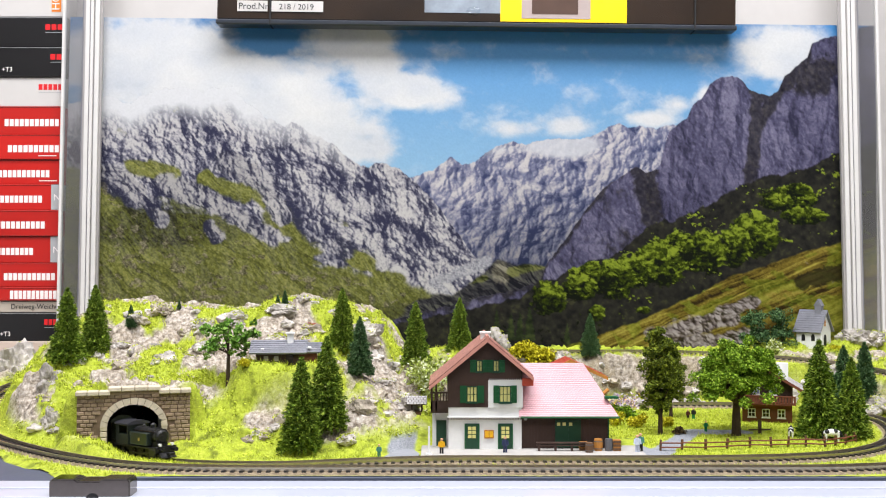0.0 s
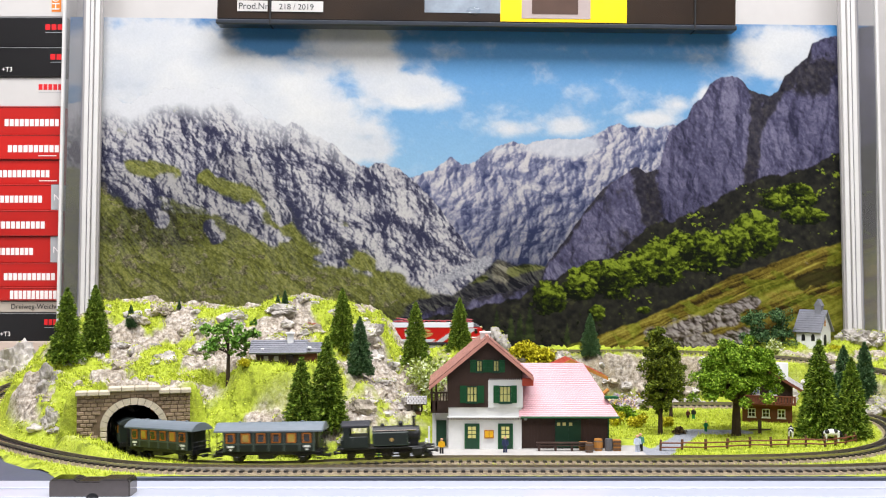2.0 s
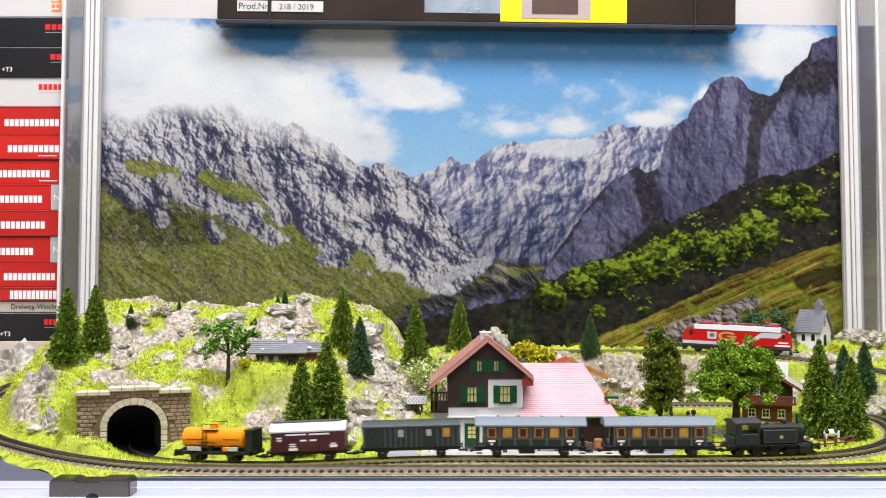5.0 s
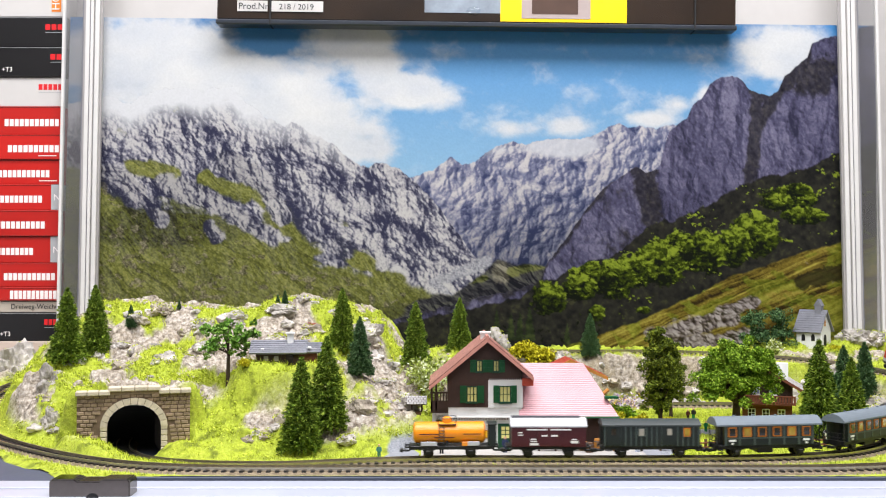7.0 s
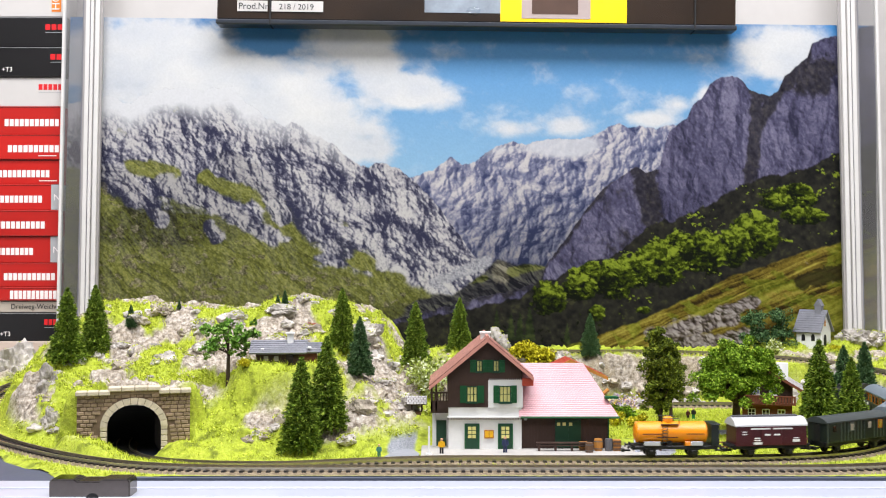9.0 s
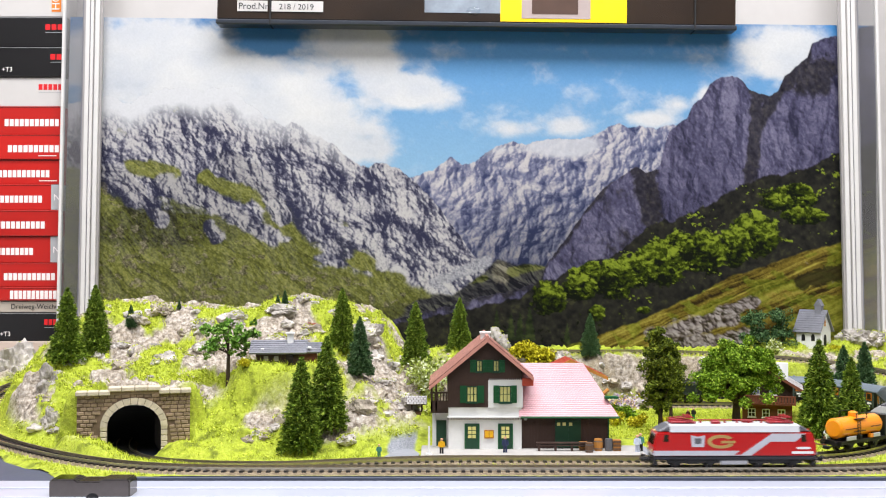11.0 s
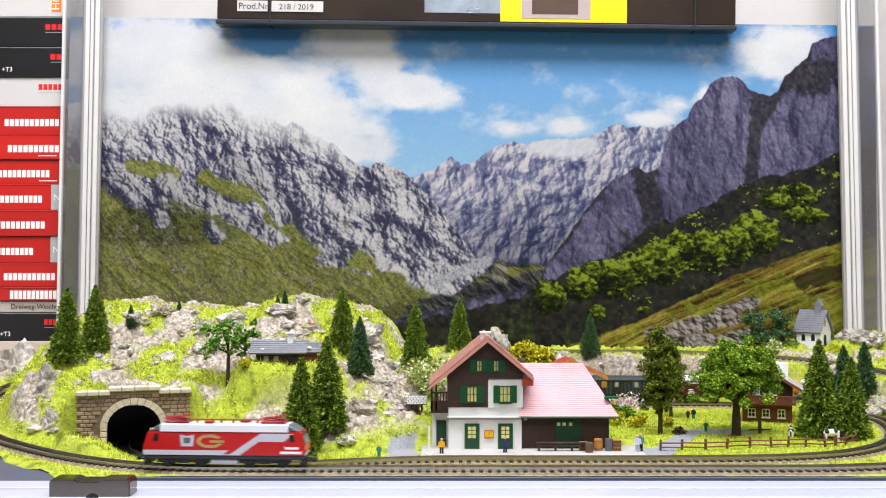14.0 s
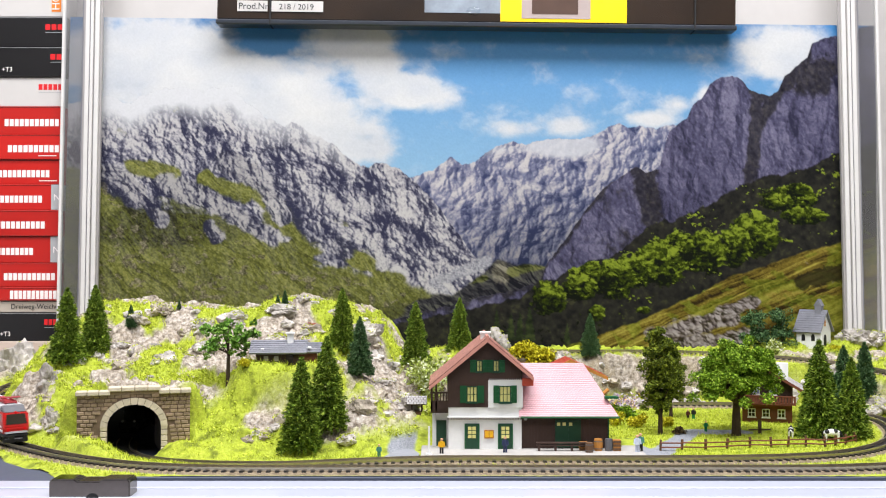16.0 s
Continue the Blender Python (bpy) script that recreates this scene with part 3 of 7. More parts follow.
    hm = (fbm(dia / 200, dib / 110, 3, 60, 0.5, True) * 110 + fbm(dia / 90, dib / 60, 6, 61, 0.56) * 90 + 60 * peaks(dia / 100, dib / 76, 411) + 36 * peaks(ux_ / 40, uy_ / 52, 412)
          + 24 * peaks(ux_ / 17, uy_ / 23, 413) + 13 * peaks(ux_ / 7, uy_ / 9.5, 414))
    for cx, cy, rx, ry, up in ((515, 262, 52, 60, 30), (585, 400, 62, 62, 44), (440, 250, 46, 52, 24), (700, 375, 40, 52, 32), (765, 420, 46, 42, 26), (660, 310, 30, 30, 20),
                               (640, 372, 26, 40, 24), (735, 450, 40, 34, 20), (215, 335, 42, 40, 26), (300, 345, 60, 34, 22), (375, 415, 26, 26, 26), (275, 378, 22, 30, 24)):
        hm = hm + 1.7 * up * puff(cx, cy, rx, ry)
    v, sh = relief(hm, 0.78, -0.5, 0.5, 44, 0.9)
    t = 0.16 + 0.86 * v - 0.22 * sh + 0.5 * fine + 0.22 * (fbm(ux_ / 6, uy_ / 8, 3, 45, 0.6) - 0.5) + 0.2 * (fbm(x / 60, y / 45, 3, 46) - 0.5)
    rock = tone(t, col(60, 61, 86), col(142, 141, 156), col(222, 218, 216))
    m = step(-1, 1, below)
    img = blend(img, m, rock)
    fog = np.clip(1.15 - below / (40 + 40 * n), 0, 1) * (1 - step(400, 500, x)) + 0.5 * np.clip(1 - below / 40, 0, 1) * (1 - step(560, 640, x))
    img = blend(img, np.clip(1.1 * m * fog * step(0.15, 0.5, n), 0, 1), col(243, 244, 246))

    # grass between the crags and on the great left slope
    g = ridge([(113, 300), (178, 318), (240, 380), (300, 392), (380, 402), (450, 430), (505, 452), (545, 470), (600, 478), (660, 490), (720, 510), (770, 525), (800, 548), (1552, 700)], 12, 8, 40)
    ledge = step(0.53, 0.63, fbm(dia / 80, dib / 22, 5, 91, 0.55)) * step(-110, -70, y - g) * (1 - step(600, 720, x)) * 0.8
    for x0, y0, x1, y1, w in ((230, 300, 300, 318, 26), (440, 330, 520, 400, 26), (480, 390, 560, 440, 26), (360, 320, 430, 350, 22), (300, 400, 520, 480, 60), (600, 440, 700, 500, 26)):
        ledge = np.maximum(ledge, step(0.25, 0.55, band(x0, y0, x1, y1, w) + 0.9 * (fbm(ux_ / 30, uy_ / 20, 4, 92) - 0.5)))
    m = np.maximum(step(-7, 7, y - g + 50 * (fbm(wx / 60, wy / 45, 4, 81) - 0.5)), ledge * step(12, 40, below))
    hg = fbm(dia / 120, dib / 30, 6, 83, 0.55, True) * 26 + 4 * fbm(x / 9, y / 6, 3, 85)
    v, sh = relief(hg, 0.7, -0.55, 0.6, 16, 0.8)
    shaded = puff(330, 395, 190, 62) * 1.3 + 0.6 * puff(230, 420, 120, 50)
    gt = 0.3 + 0.5 * v + 0.45 * fine + 0.30 * (fbm(x / 5, y / 4, 3, 84, 0.7) - 0.5) + 0.4 * (fbm(dia / 160, dib / 40, 3, 87) - 0.5) - 0.30 * step(0.25, 0.6, shaded + 0.3 * (n - 0.5)) - 0.15 * step(470, 580, y) * step(520, 680, x)
    grass = tone(gt, col(50, 50, 28), col(112, 116, 50), col(172, 172, 92))
    img = blend(img, m * 0.93, grass)
    # crags that break through the grass
    through_ = 0.0 * x
    for x0, y0, x1, y1, w in ((190, 320, 235, 350, 34), (285, 330, 345, 350, 30), (345, 345, 480, 425, 22), (262, 365, 285, 395, 20), (370, 408, 382, 425, 20), (480, 355, 500, 385, 24),
                              (545, 380, 600, 440, 46), (640, 400, 690, 460, 34), (700, 380, 800, 460, 44), (400, 290, 470, 330, 30)):
        through_ = np.maximum(through_, band(x0, y0, x1, y1, w))
    through_ = step(0.18, 0.42, through_ + 0.5 * (fbm(ux_ / 16, uy_ / 14, 4, 93) - 0.5))
    img = blend(img, through_ * 0.95 * step(0, 20, below), rock * (0.74 + 0.26 * step(420, 540, x))[..., None])
    specks = step(0.63, 0.69, fbm(x / 14, y / 9, 4, 94, 0.6) + 0.03 * step(440, 500, y)) * step(-10, 30, y - g)
    img = blend(img, specks * 0.7, tone(0.4 + fine, col(60, 54, 44), col(132, 124, 104), col(196, 186, 160)))

    # pale scree in the gully, shaded valley floor with a lit knoll
    scree = np.maximum(band(860, 462, 800, 488, 16), np.maximum(band(800, 488, 768, 500, 14), band(770, 500, 790, 516, 9)))
    img = blend(img, step(0.2, 0.5, scree + 0.5 * (fbm(ux_ / 14, uy_ / 10, 4, 95) - 0.5)) * 0.85, tone(0.6 + fine, col(120, 122, 134), col(172, 173, 182), col(214, 212, 214)))
    vfl = ridge([(113, 720), (560, 606), (620, 560), (660, 545), (720, 540), (770, 522), (800, 524), (835, 500), (860, 478), (880, 458), (900, 462), (915, 470), (940, 466), (975, 470), (1552, 480)], 5, 21, 20)
    m = step(-3, 3, y - vfl)
    hv = fbm(dia / 60, dib / 28, 6, 23, 0.55, True) * 34 + 14 * peaks(ux_ / 20, uy_ / 18, 421)
    v, sh = relief(hv, 0.5, -0.7, 0.6, 16, 0.9)
    img = blend(img, m, tone(0.9 * v - 0.25 - 0.2 * sh + 0.1 * fine + 0.25 * (1 - step(0, 70, y - vfl)), col(34, 34, 40), col(68, 67, 70), col(118, 118, 104)))
    img = blend(img, m * 0.8 * step(0.3, 0.55, puff(886, 482, 26, 34) + 0.5 * (fbm(ux_ / 12, uy_ / 12, 3, 24) - 0.5)), tone(v + 0.1, col(70, 66, 56), col(126, 122, 106), col(178, 172, 150)))
    img = blend(img, m * 0.8 * step(0.3, 0.6, band(905, 480, 960, 466, 16) + band(820, 500, 860, 492, 9) + 0.5 * (fbm(ux_ / 16, uy_ / 8, 4, 27) - 0.5)), tone(v, col(50, 54, 28), col(100, 106, 54), col(140, 142, 78)))
    img = blend(img, m * 0.75 * step(0.3, 0.6, band(560, 560, 700, 548, 34) + band(640, 575, 770, 590, 20) + 0.6 * (fbm(ux_ / 24, uy_ / 9, 4, 28) - 0.5)) * (1 - step(760, 800, x)), grass * 0.8)

    # right wall of rock in purple shade, with dark scrub in its gullies
    b = ridge([(113, 720), (955, 500), (966, 470), (980, 448), (1005, 415), (1035, 372), (1060, 338), (1085, 316), (1110, 300), (1128, 292), (1140, 300), (1166, 296), (1174, 262), (1184, 228),
               (1200, 214), (1216, 200), (1226, 180), (1240, 168), (1256, 142), (1274, 130), (1292, 126), (1312, 132), (1326, 148), (1345, 158), (1362, 164), (1378, 150), (1390, 124),
               (1412, 108), (1430, 92), (1438, 68), (1456, 60), (1488, 50), (1552, 30)], 5, 31, 14)
    m = step(-1, 1, y - b)
    h3 = (fbm((wx + 0.32 * wy) / 90, (wy - 0.2 * wx) / 200, 3, 95, 0.5, True) * 70 + fbm((wx + 0.3 * wy) / 40, wy / 90, 6, 96, 0.56) * 56 + 34 * peaks((wx + 0.3 * wy) / 55, wy / 120, 431)
          + 12 * peaks(ux_ / 20, uy_ / 38, 432) + 6 * peaks(ux_ / 8, uy_ / 13, 433))
    v, sh = relief(h3, 0.6, -0.6, 0.7, 22, 1.1)
    wall_t = 0.02 + 0.72 * v - 0.14 * sh + 0.26 * fine + 0.25 * (fbm(ux_ / 5, uy_ / 9, 3, 98, 0.6) - 0.5) + 0.5 * (fbm(x / 70, y / 90, 3, 97) - 0.5)
    img = blend(img, m, tone(wall_t, col(54, 53, 76), col(98, 95, 124), col(150, 146, 172)))
    gully = np.maximum(band(1340, 160, 1325, 330, 20), np.maximum(band(1140, 300, 1155, 380, 30), band(1385, 140, 1345, 210, 20)))
    scrub = step(0.3, 0.6, gully + 1.1 * puff(1440, 120, 70, 60) + 0.35 * np.clip(1 - (y - b) / 14, 0, 1) + 0.9 * (fbm(ux_ / 20, uy_ / 26, 5, 99, 0.6) - 0.5) + 0.3 * step(1170, 1140, x))
    img = blend(img, m * scrub * 0.85, tone(0.4 + 1.2 * (fbm(x / 6, y / 6, 3, 100) - 0.5), col(28, 27, 30), col(50, 47, 48), col(84, 80, 72)))

    # dark wood with sunlit crowns
    b = ridge([(113, 720), (930, 520), (955, 498), (985, 492), (1010, 474), (1060, 456), (1100, 440), (1140, 400), (1170, 388), (1230, 372), (1270, 350), (1310, 318), (1370, 302),
               (1430, 288), (1488, 262), (1552, 240)], 9, 51, 18)
    m = step(-2, 2, y - b)
    wt = fbm(x / 9, y / 9, 4, 53)
    img = blend(img, m, tone(wt * 1.1 - 0.22, col(32, 32, 32), col(54, 53, 46), col(92, 94, 58)))
    lc, le = cells(ux_ / 9, uy_ / 6.5, 441)
    leaf = fbm(ux_ / 7, uy_ / 5, 4, 57, 0.62)
    for cx, cy, rx, ry in ((1395, 345, 60, 26), (1412, 330, 26, 16), (1425, 375, 46, 18), (1375, 352, 34, 18), (1336, 412, 52, 46), (1300, 432, 36, 40), (1245, 442, 54, 44), (1205, 432, 40, 30),
                           (1165, 462, 56, 48), (1120, 478, 50, 34), (1085, 492, 46, 40), (1040, 482, 36, 26), (1025, 508, 34, 30), (972, 526, 36, 34), (1056, 552, 18, 16), (1140, 545, 14, 8)):
        p = puff(cx, cy, rx * 1.05, ry * 1.05) + 0.42 * (leaf - 0.5) + 0.3 * (fbm(x / 20, y / 15, 3, 58) - 0.5)
        body = m * step(0.13, 0.22, p)
        light = 0.34 - (y - cy) / ry * 0.55 + (x - cx) / rx * 0.2 + 1.5 * (leaf - 0.5) + 0.7 * (fbm(ux_ / 22, uy_ / 14, 3, 59) - 0.5) + 0.4 * lc + 0.3 * fine
        img = blend(img, body, tone(light * 1.05 - 0.08, col(24, 28, 14), col(66, 80, 20), col(150, 168, 54)))
    # sunlit meadow shoulder with terraces
    b = ridge([(113, 740), (1000, 612), (1060, 592), (1110, 572), (1170, 546), (1230, 520), (1300, 482), (1360, 462), (1420, 440), (1488, 424), (1552, 410)], 5, 61, 24)
    m = step(-2, 2, y - b)
    run = y + 0.42 * x + 9 * (fbm(x / 30, y / 22, 4, 62) - 0.5)
    rows = fbm((x + 1.9 * y) / 34, run / 4.6, 4, 63, 0.6)
    mt = 0.44 + 1.7 * (rows - 0.5) + 0.35 * fine + 0.6 * (fbm(x / 60, y / 26, 3, 65) - 0.5)
    img = blend(img, m, tone(mt, col(54, 42, 24), col(134, 116, 46), col(196, 184, 84)))
    img = blend(img, m * step(0.5, 0.6, fbm(ux_ / 36, uy_ / 16, 4, 67) + 0.12 * step(1330, 1460, x) * step(480, 540, y)) * 0.5, tone(leaf * 1.3 - 0.15, col(64, 78, 18), col(122, 138, 34), col(190, 198, 78)))
    img = blend(img, m * 0.9 * step(0.35, 0.55, band(1420, 492, 1490, 474, 26) + 0.5 * (leaf - 0.5)), col(44, 40, 26))
    hr = 22 * peaks(ux_ / 20, uy_ / 15, 451) + 9 * peaks(ux_ / 8, uy_ / 6, 452) + 20 * fbm(ux_ / 18, uy_ / 14, 5, 453, 0.6)
    v, sh = relief(hr, 0.6, -0.6, 0.6, 12, 0.9)
    crop = np.maximum(band(1160, 592, 1290, 556, 26), np.maximum(band(1200, 604, 1340, 590, 22), band(1290, 545, 1330, 530, 18)))
    img = blend(img, step(0.22, 0.5, crop + 0.8 * (fbm(ux_ / 22, uy_ / 14, 5, 69) - 0.5)) * 0.92 * m, tone(0.1 + 0.9 * v - 0.35 * sh, col(44, 36, 34), col(134, 122, 120), col(204, 194, 192)))
    # dark firs standing in the valley
    for cx, top, foot, w in ((880, 545, 596, 9), (905, 552, 602, 10), (921, 550, 602, 10), (938, 538, 602, 12), (1004, 570, 608, 8)):
        prof = np.clip((y - top) / (foot - top), 0, 1)
        jag = 0.6 + 0.8 * np.abs(((y - top + 3 * fine) / 6.0) % 1 - 0.5)
        body = ((np.abs(x - cx + 3 * fine) < w * prof ** 0.8 * jag) & (prof > 0) & (prof < 1)).astype(float)
        img = blend(img, body * 0.92, tone(wt * 1.2 - 0.1, col(26, 32, 22), col(50, 60, 36), col(86, 98, 54)))
    img = np.clip(img * (0.565 + 0.07 * fbm(x / 2.2, y / 2.2, 2, 111)[..., None]), 0.004, 0.93)

    K = 1100 / 1803.0
    ux, uz = (x - 784) * K, (479 - y) * K
    verts = np.stack([ux, 0 * ux, uz], -1).reshape(-1, 3) * MM
    idx = np.arange(nx * ny).reshape(ny, nx)
    q = np.stack([idx[:-1, :-1], idx[1:, :-1], idx[1:, 1:], idx[:-1, 1:]], -1).reshape(-1, 4)
    me = bpy.data.meshes.new("landscape_print")
    me.from_pydata(verts.tolist(), [], q.tolist())
    ca = me.attributes.new("print", "FLOAT_COLOR", "POINT")
    rgba = np.concatenate([img, np.ones((ny, nx, 1))], -1).astype(np.float32)
    ca.data.foreach_set("color", rgba.ravel())
    me.materials.append(M_POSTER)
    t = thing("backdrop", at(0, 430, 134, 0, -1.2, 0.62), "printed photograph of grey mountains, clouds and green slopes", "backdrop", kind="structure")
    ob = new("print_sheet", me)
    ob.parent = t
    bm = bm_new()
    box(bm, (113 - 784) * K, (1552 - 784) * K, 0.5, 4, (479 - 640) * K, (479 - 33) * K)
    part("backing_board", bm, M_WALL, t)


poster()

# ---- trains (x along the track, z = 0 on the rail head) ----
M_BLACK = material("black_locomotive_paint", srgb(20, 20, 21), 0.45, grain=0.25, scale=300)
M_LGREEN = material("dark_green_locomotive_paint", srgb(26, 35, 31), 0.42, grain=0.15, scale=300)
M_CGREEN = material("bottle_green_coach_paint", srgb(24, 33, 29), 0.42, grain=0.12, scale=300)
M_CRIB = material("grey_green_coach_strip", srgb(66, 78, 73), 0.45, grain=0.1, scale=300)
M_CROOF = material("blue_grey_roof_paint", srgb(108, 118, 126), 0.55, grain=0.1, scale=200)
M_CROOF2 = material("dark_grey_roof_paint", srgb(50, 57, 57), 0.5, grain=0.1, scale=200)
M_ORANGE_F = material("orange_window_frame", srgb(190, 110, 20), 0.5, grain=0.1, scale=300)
M_PANE = material("smoky_yellow_pane", srgb(168, 138, 46), 0.15, grain=0.35, scale=180, coat=0.6)
M_PANE_D = material("dark_pane", srgb(40, 34, 22), 0.12, grain=0.3, scale=180, coat=0.6)
M_PANE_W = material("pale_pane", srgb(164, 158, 146), 0.15, grain=0.2, scale=180, coat=0.6)
M_WHITE = material("white_plastic", srgb(232, 232, 230), 0.45, grain=0.03, scale=200)
M_GREYW = material("light_grey_roof_paint", srgb(196, 196, 198), 0.5, grain=0.06, scale=200)
M_MAROON = material("red_brown_wagon_paint", srgb(72, 20, 26), 0.45, grain=0.15, scale=300)
M_TANK = material("orange_tank_paint", srgb(244, 146, 12), 0.3, grain=0.05, scale=200, coat=0.3)
M_RED = material("traffic_red_paint", srgb(184, 18, 16), 0.3, grain=0.05, scale=200, coat=0.3)
M_SILVER = material("silver_grey_paint", srgb(190, 190, 196), 0.35, grain=0.05, scale=200, coat=0.2)
M_DGREY = material("dark_grey_paint", srgb(92, 92, 96), 0.45, grain=0.1, scale=200)
M_ROOFK = material("charcoal_cab_roof_paint", srgb(44, 44, 50), 0.5, grain=0.1, scale=200)
M_GOLD = material("dull_gold_print", srgb(176, 146, 84), 0.4, grain=0.1, scale=200)
M_PANTO = material("dark_red_pantograph", srgb(150, 24, 36), 0.4, grain=0.1, scale=200)
M_WHEEL = material("blackened_wheel", srgb(48, 44, 42), 0.4, 0.5, grain=0.2, scale=300)
M_LAMP = material("pale_yellow_lamp_glass", srgb(240, 224, 160), 0.2, grain=0.05, scale=300)
M_TAIL = material("red_lamp_glass", srgb(210, 20, 30), 0.2, grain=0.05, scale=300)


def wheelset(parent, x, r):
    bm = bm_new()
    for y in (-4.6, 4.6):
        rod(bm, (0, y - 0.9, 0), (0, y + 0.9, 0), r, n=18)
        rod(bm, (0, y - 1.2, 0), (0, y + 1.2, 0), r * 0.55, r * 0.55, n=10)
        for k in range(6):
            a = k * math.pi / 3
            rod(bm, (0, y + math.copysign(0.95, y), 0), (r * 0.85 * math.cos(a), y + math.copysign(0.95, y), r * 0.85 * math.sin(a)), 0.3, n=4)
    rod(bm, (0, -5, 0), (0, 5, 0), 0.6, n=6)
    ob = part("wheelset", bm, M_WHEEL, parent, at=at(x, 0, r))
    ob["r"] = r
    return ob


def buffers(parent, x, z=7.5):
    for y in (-5, 5):
        bm = bm_new()
        s = math.copysign(1, x)
        rod(bm, (x - 2.5 * s, y, z), (x, y, z), 0.7, n=8)
        rod(bm, (x, y, z), (x + 0.6 * s, y, z), 1.6, n=12)
        part("buffer", bm, M_BLACK, parent)


def coupling(parent, x):
    s = math.copysign(1, x)
    bm = bm_new()
    box(bm, min(x - 5 * s, x), max(x - 5 * s, x), -1.0, 1.0, 3.8, 5.0, 0.2)
    box(bm, min(x - 0.6 * s, x + 1.6 * s), max(x - 0.6 * s, x + 1.6 * s), -2.6, 2.6, 3.6, 5.8, 0.3)
    part("coupling", bm, M_BLACK, parent)


def arched_roof(x0, x1, w, z0, rise, thick=1.0, n=12):
    pts = []
    for i in range(n + 1):
        a = -1 + 2 * i / n
        pts.append((a * w, z0 + rise * (1 - abs(a) ** 2.2)))
    pts += [(w, z0 - thick), (-w, z0 - thick)]
    bm = bm_new()
    slab(bm, pts, x1 - x0, "yz", x0)
    return bm


def axle_guards(bm, x, r):
    for y in (-7.2, 6.4):
        slab(bm, [(x - 4.5, 8), (x + 4.5, 8), (x + 1.6, r - 1.2), (x - 1.6, r - 1.2)], 0.8, "xz", y)
        box(bm, x - 1.6, x + 1.6, y - 0.6, y + 1.4, r - 1.2, r + 1.6, 0.2)
        box(bm, x - 5, x + 5, y - 0.2, y + 1.0, r + 2.2, r + 3.0)


def underframe(parent, L, wheels, r=3.3, z=7.2):
    bm = bm_new()
    box(bm, -L / 2, L / 2, -7.2, 7.2, z - 1.2, z + 1.2, 0.2)
    for x in wheels:
        axle_guards(bm, x, r)
    box(bm, -L / 2, -L / 2 + 1, -8.2, 8.2, z - 1.6, z + 1.8)
    box(bm, L / 2 - 1, L / 2, -8.2, 8.2, z - 1.6, z + 1.8)
    part("underframe", bm, M_BLACK, parent)
    return [wheelset(parent, x, r) for x in wheels]


def coach(label):
    t = thing("passenger_coach", at(0, 0, 0), label, "railway coach", "coaches of the steam train")
    underframe(t, 74, (-23, 23))
    bm = bm_new()
    box(bm, -32, 32, -8.2, 8.2, 8.2, 22.6, 0.3)
    part("body", bm, M_CGREEN, t)
    for s in (-1, 1):
        for k in range(7):
            x = min(max(-32 + k * 64 / 6, -31.3), 31.3)
            part("strip", bm_one(box, x - 0.7, x + 0.7, s * 8.2 - 0.25, s * 8.2 + 0.25, 8.6, 22), M_CRIB, t, "grey-green raised strip")
        for z0, z1 in ((13.0, 13.9), (21.2, 22.4)):
            part("strip", bm_one(box, -32, 32, s * 8.2 - 0.3, s * 8.2 + 0.3, z0, z1), M_CRIB, t, "grey-green raised strip")
    panes = [M_PANE_D, M_PANE, M_PANE_D, M_PANE_D, M_PANE, M_PANE_D]
    for s in (-1, 1):
        for k in range(6):
            x = -32 + (k + 0.5) * 64 / 6
            bm = bm_new()
            slab(bm, [(x - 3.1, 14.3), (x + 3.1, 14.3), (x + 3.1, 21), (x - 3.1, 21)], 0.5, "xz", s * 8.2 - 0.25 + s * 0.15)
            w = part("window", bm, M_ORANGE_F, t, "orange framed carriage window")
            bm = bm_new()
            box(bm, x - 2.2, x + 2.2, s * 8.2 - 0.3 + s * 0.35, s * 8.2 + 0.3 + s * 0.35, 15.1, 20.2)
            part("pane", bm, panes[k] if s < 0 else panes[5 - k], w)
        for x in (-26.7, 26.7):
            bm = bm_new()
            box(bm, x - 2.3, x + 2.3, s * 8.35 - 0.3, s * 8.35 + 0.3, 11.2, 12.6)
            box(bm, x - 0.8, x + 0.8, s * 8.35 - 0.3, s * 8.35 + 0.3, 9.2, 10.4)
            part("number_plate", bm, M_WHITE, t, "white lettering plate")
    part("roof", arched_roof(-38, 38, 9.2, 22.8, 4.6), M_CROOF, t, "blue-grey arched roof", smooth=False)
    for x in (-22, -8, 8, 22):
        part("roof_vent", bm_one(rod, (x, 0, 27), (x, 0, 28.2), 1.2, 0.9, 8), M_CROOF, t)
    for s in (-1, 1):
        bm = bm_new()
        for y in (-7.6, -3, 3, 7.6):
            rod(bm, (s * 36.5, y, 8), (s * 36.5, y, 22 if abs(y) > 5 else 14), 0.4, n=5)
        for z in (11, 14):
            rod(bm, (s * 36.5, -7.6, z), (s * 36.5, 7.6, z), 0.35, n=5)
        box(bm, min(s * 32, s * 37), max(s * 32, s * 37), -7.8, 7.8, 7.4, 8.2)
        part("end_platform", bm, M_BLACK, t)
        part("end_door", bm_one(box, s * 32 - 0.5, s * 32 + 0.5, -2.6, 2.6, 8.6, 21), M_DARK, t)
        for y in (-8, 8):
            for z in (3.4, 5.4):
                part("footstep", bm_one(box, s * 35 - 2, s * 35 + 2, y - 0.8, y + 0.8, z, z + 0.7), M_BLACK, t)
        buffers(t, s * 37.6)
        coupling(t, s * 40)
    part("battery_box", bm_one(box, -8, 3, -7, 7, 3.2, 6.2, 0.3), M_BLACK, t)
    return t


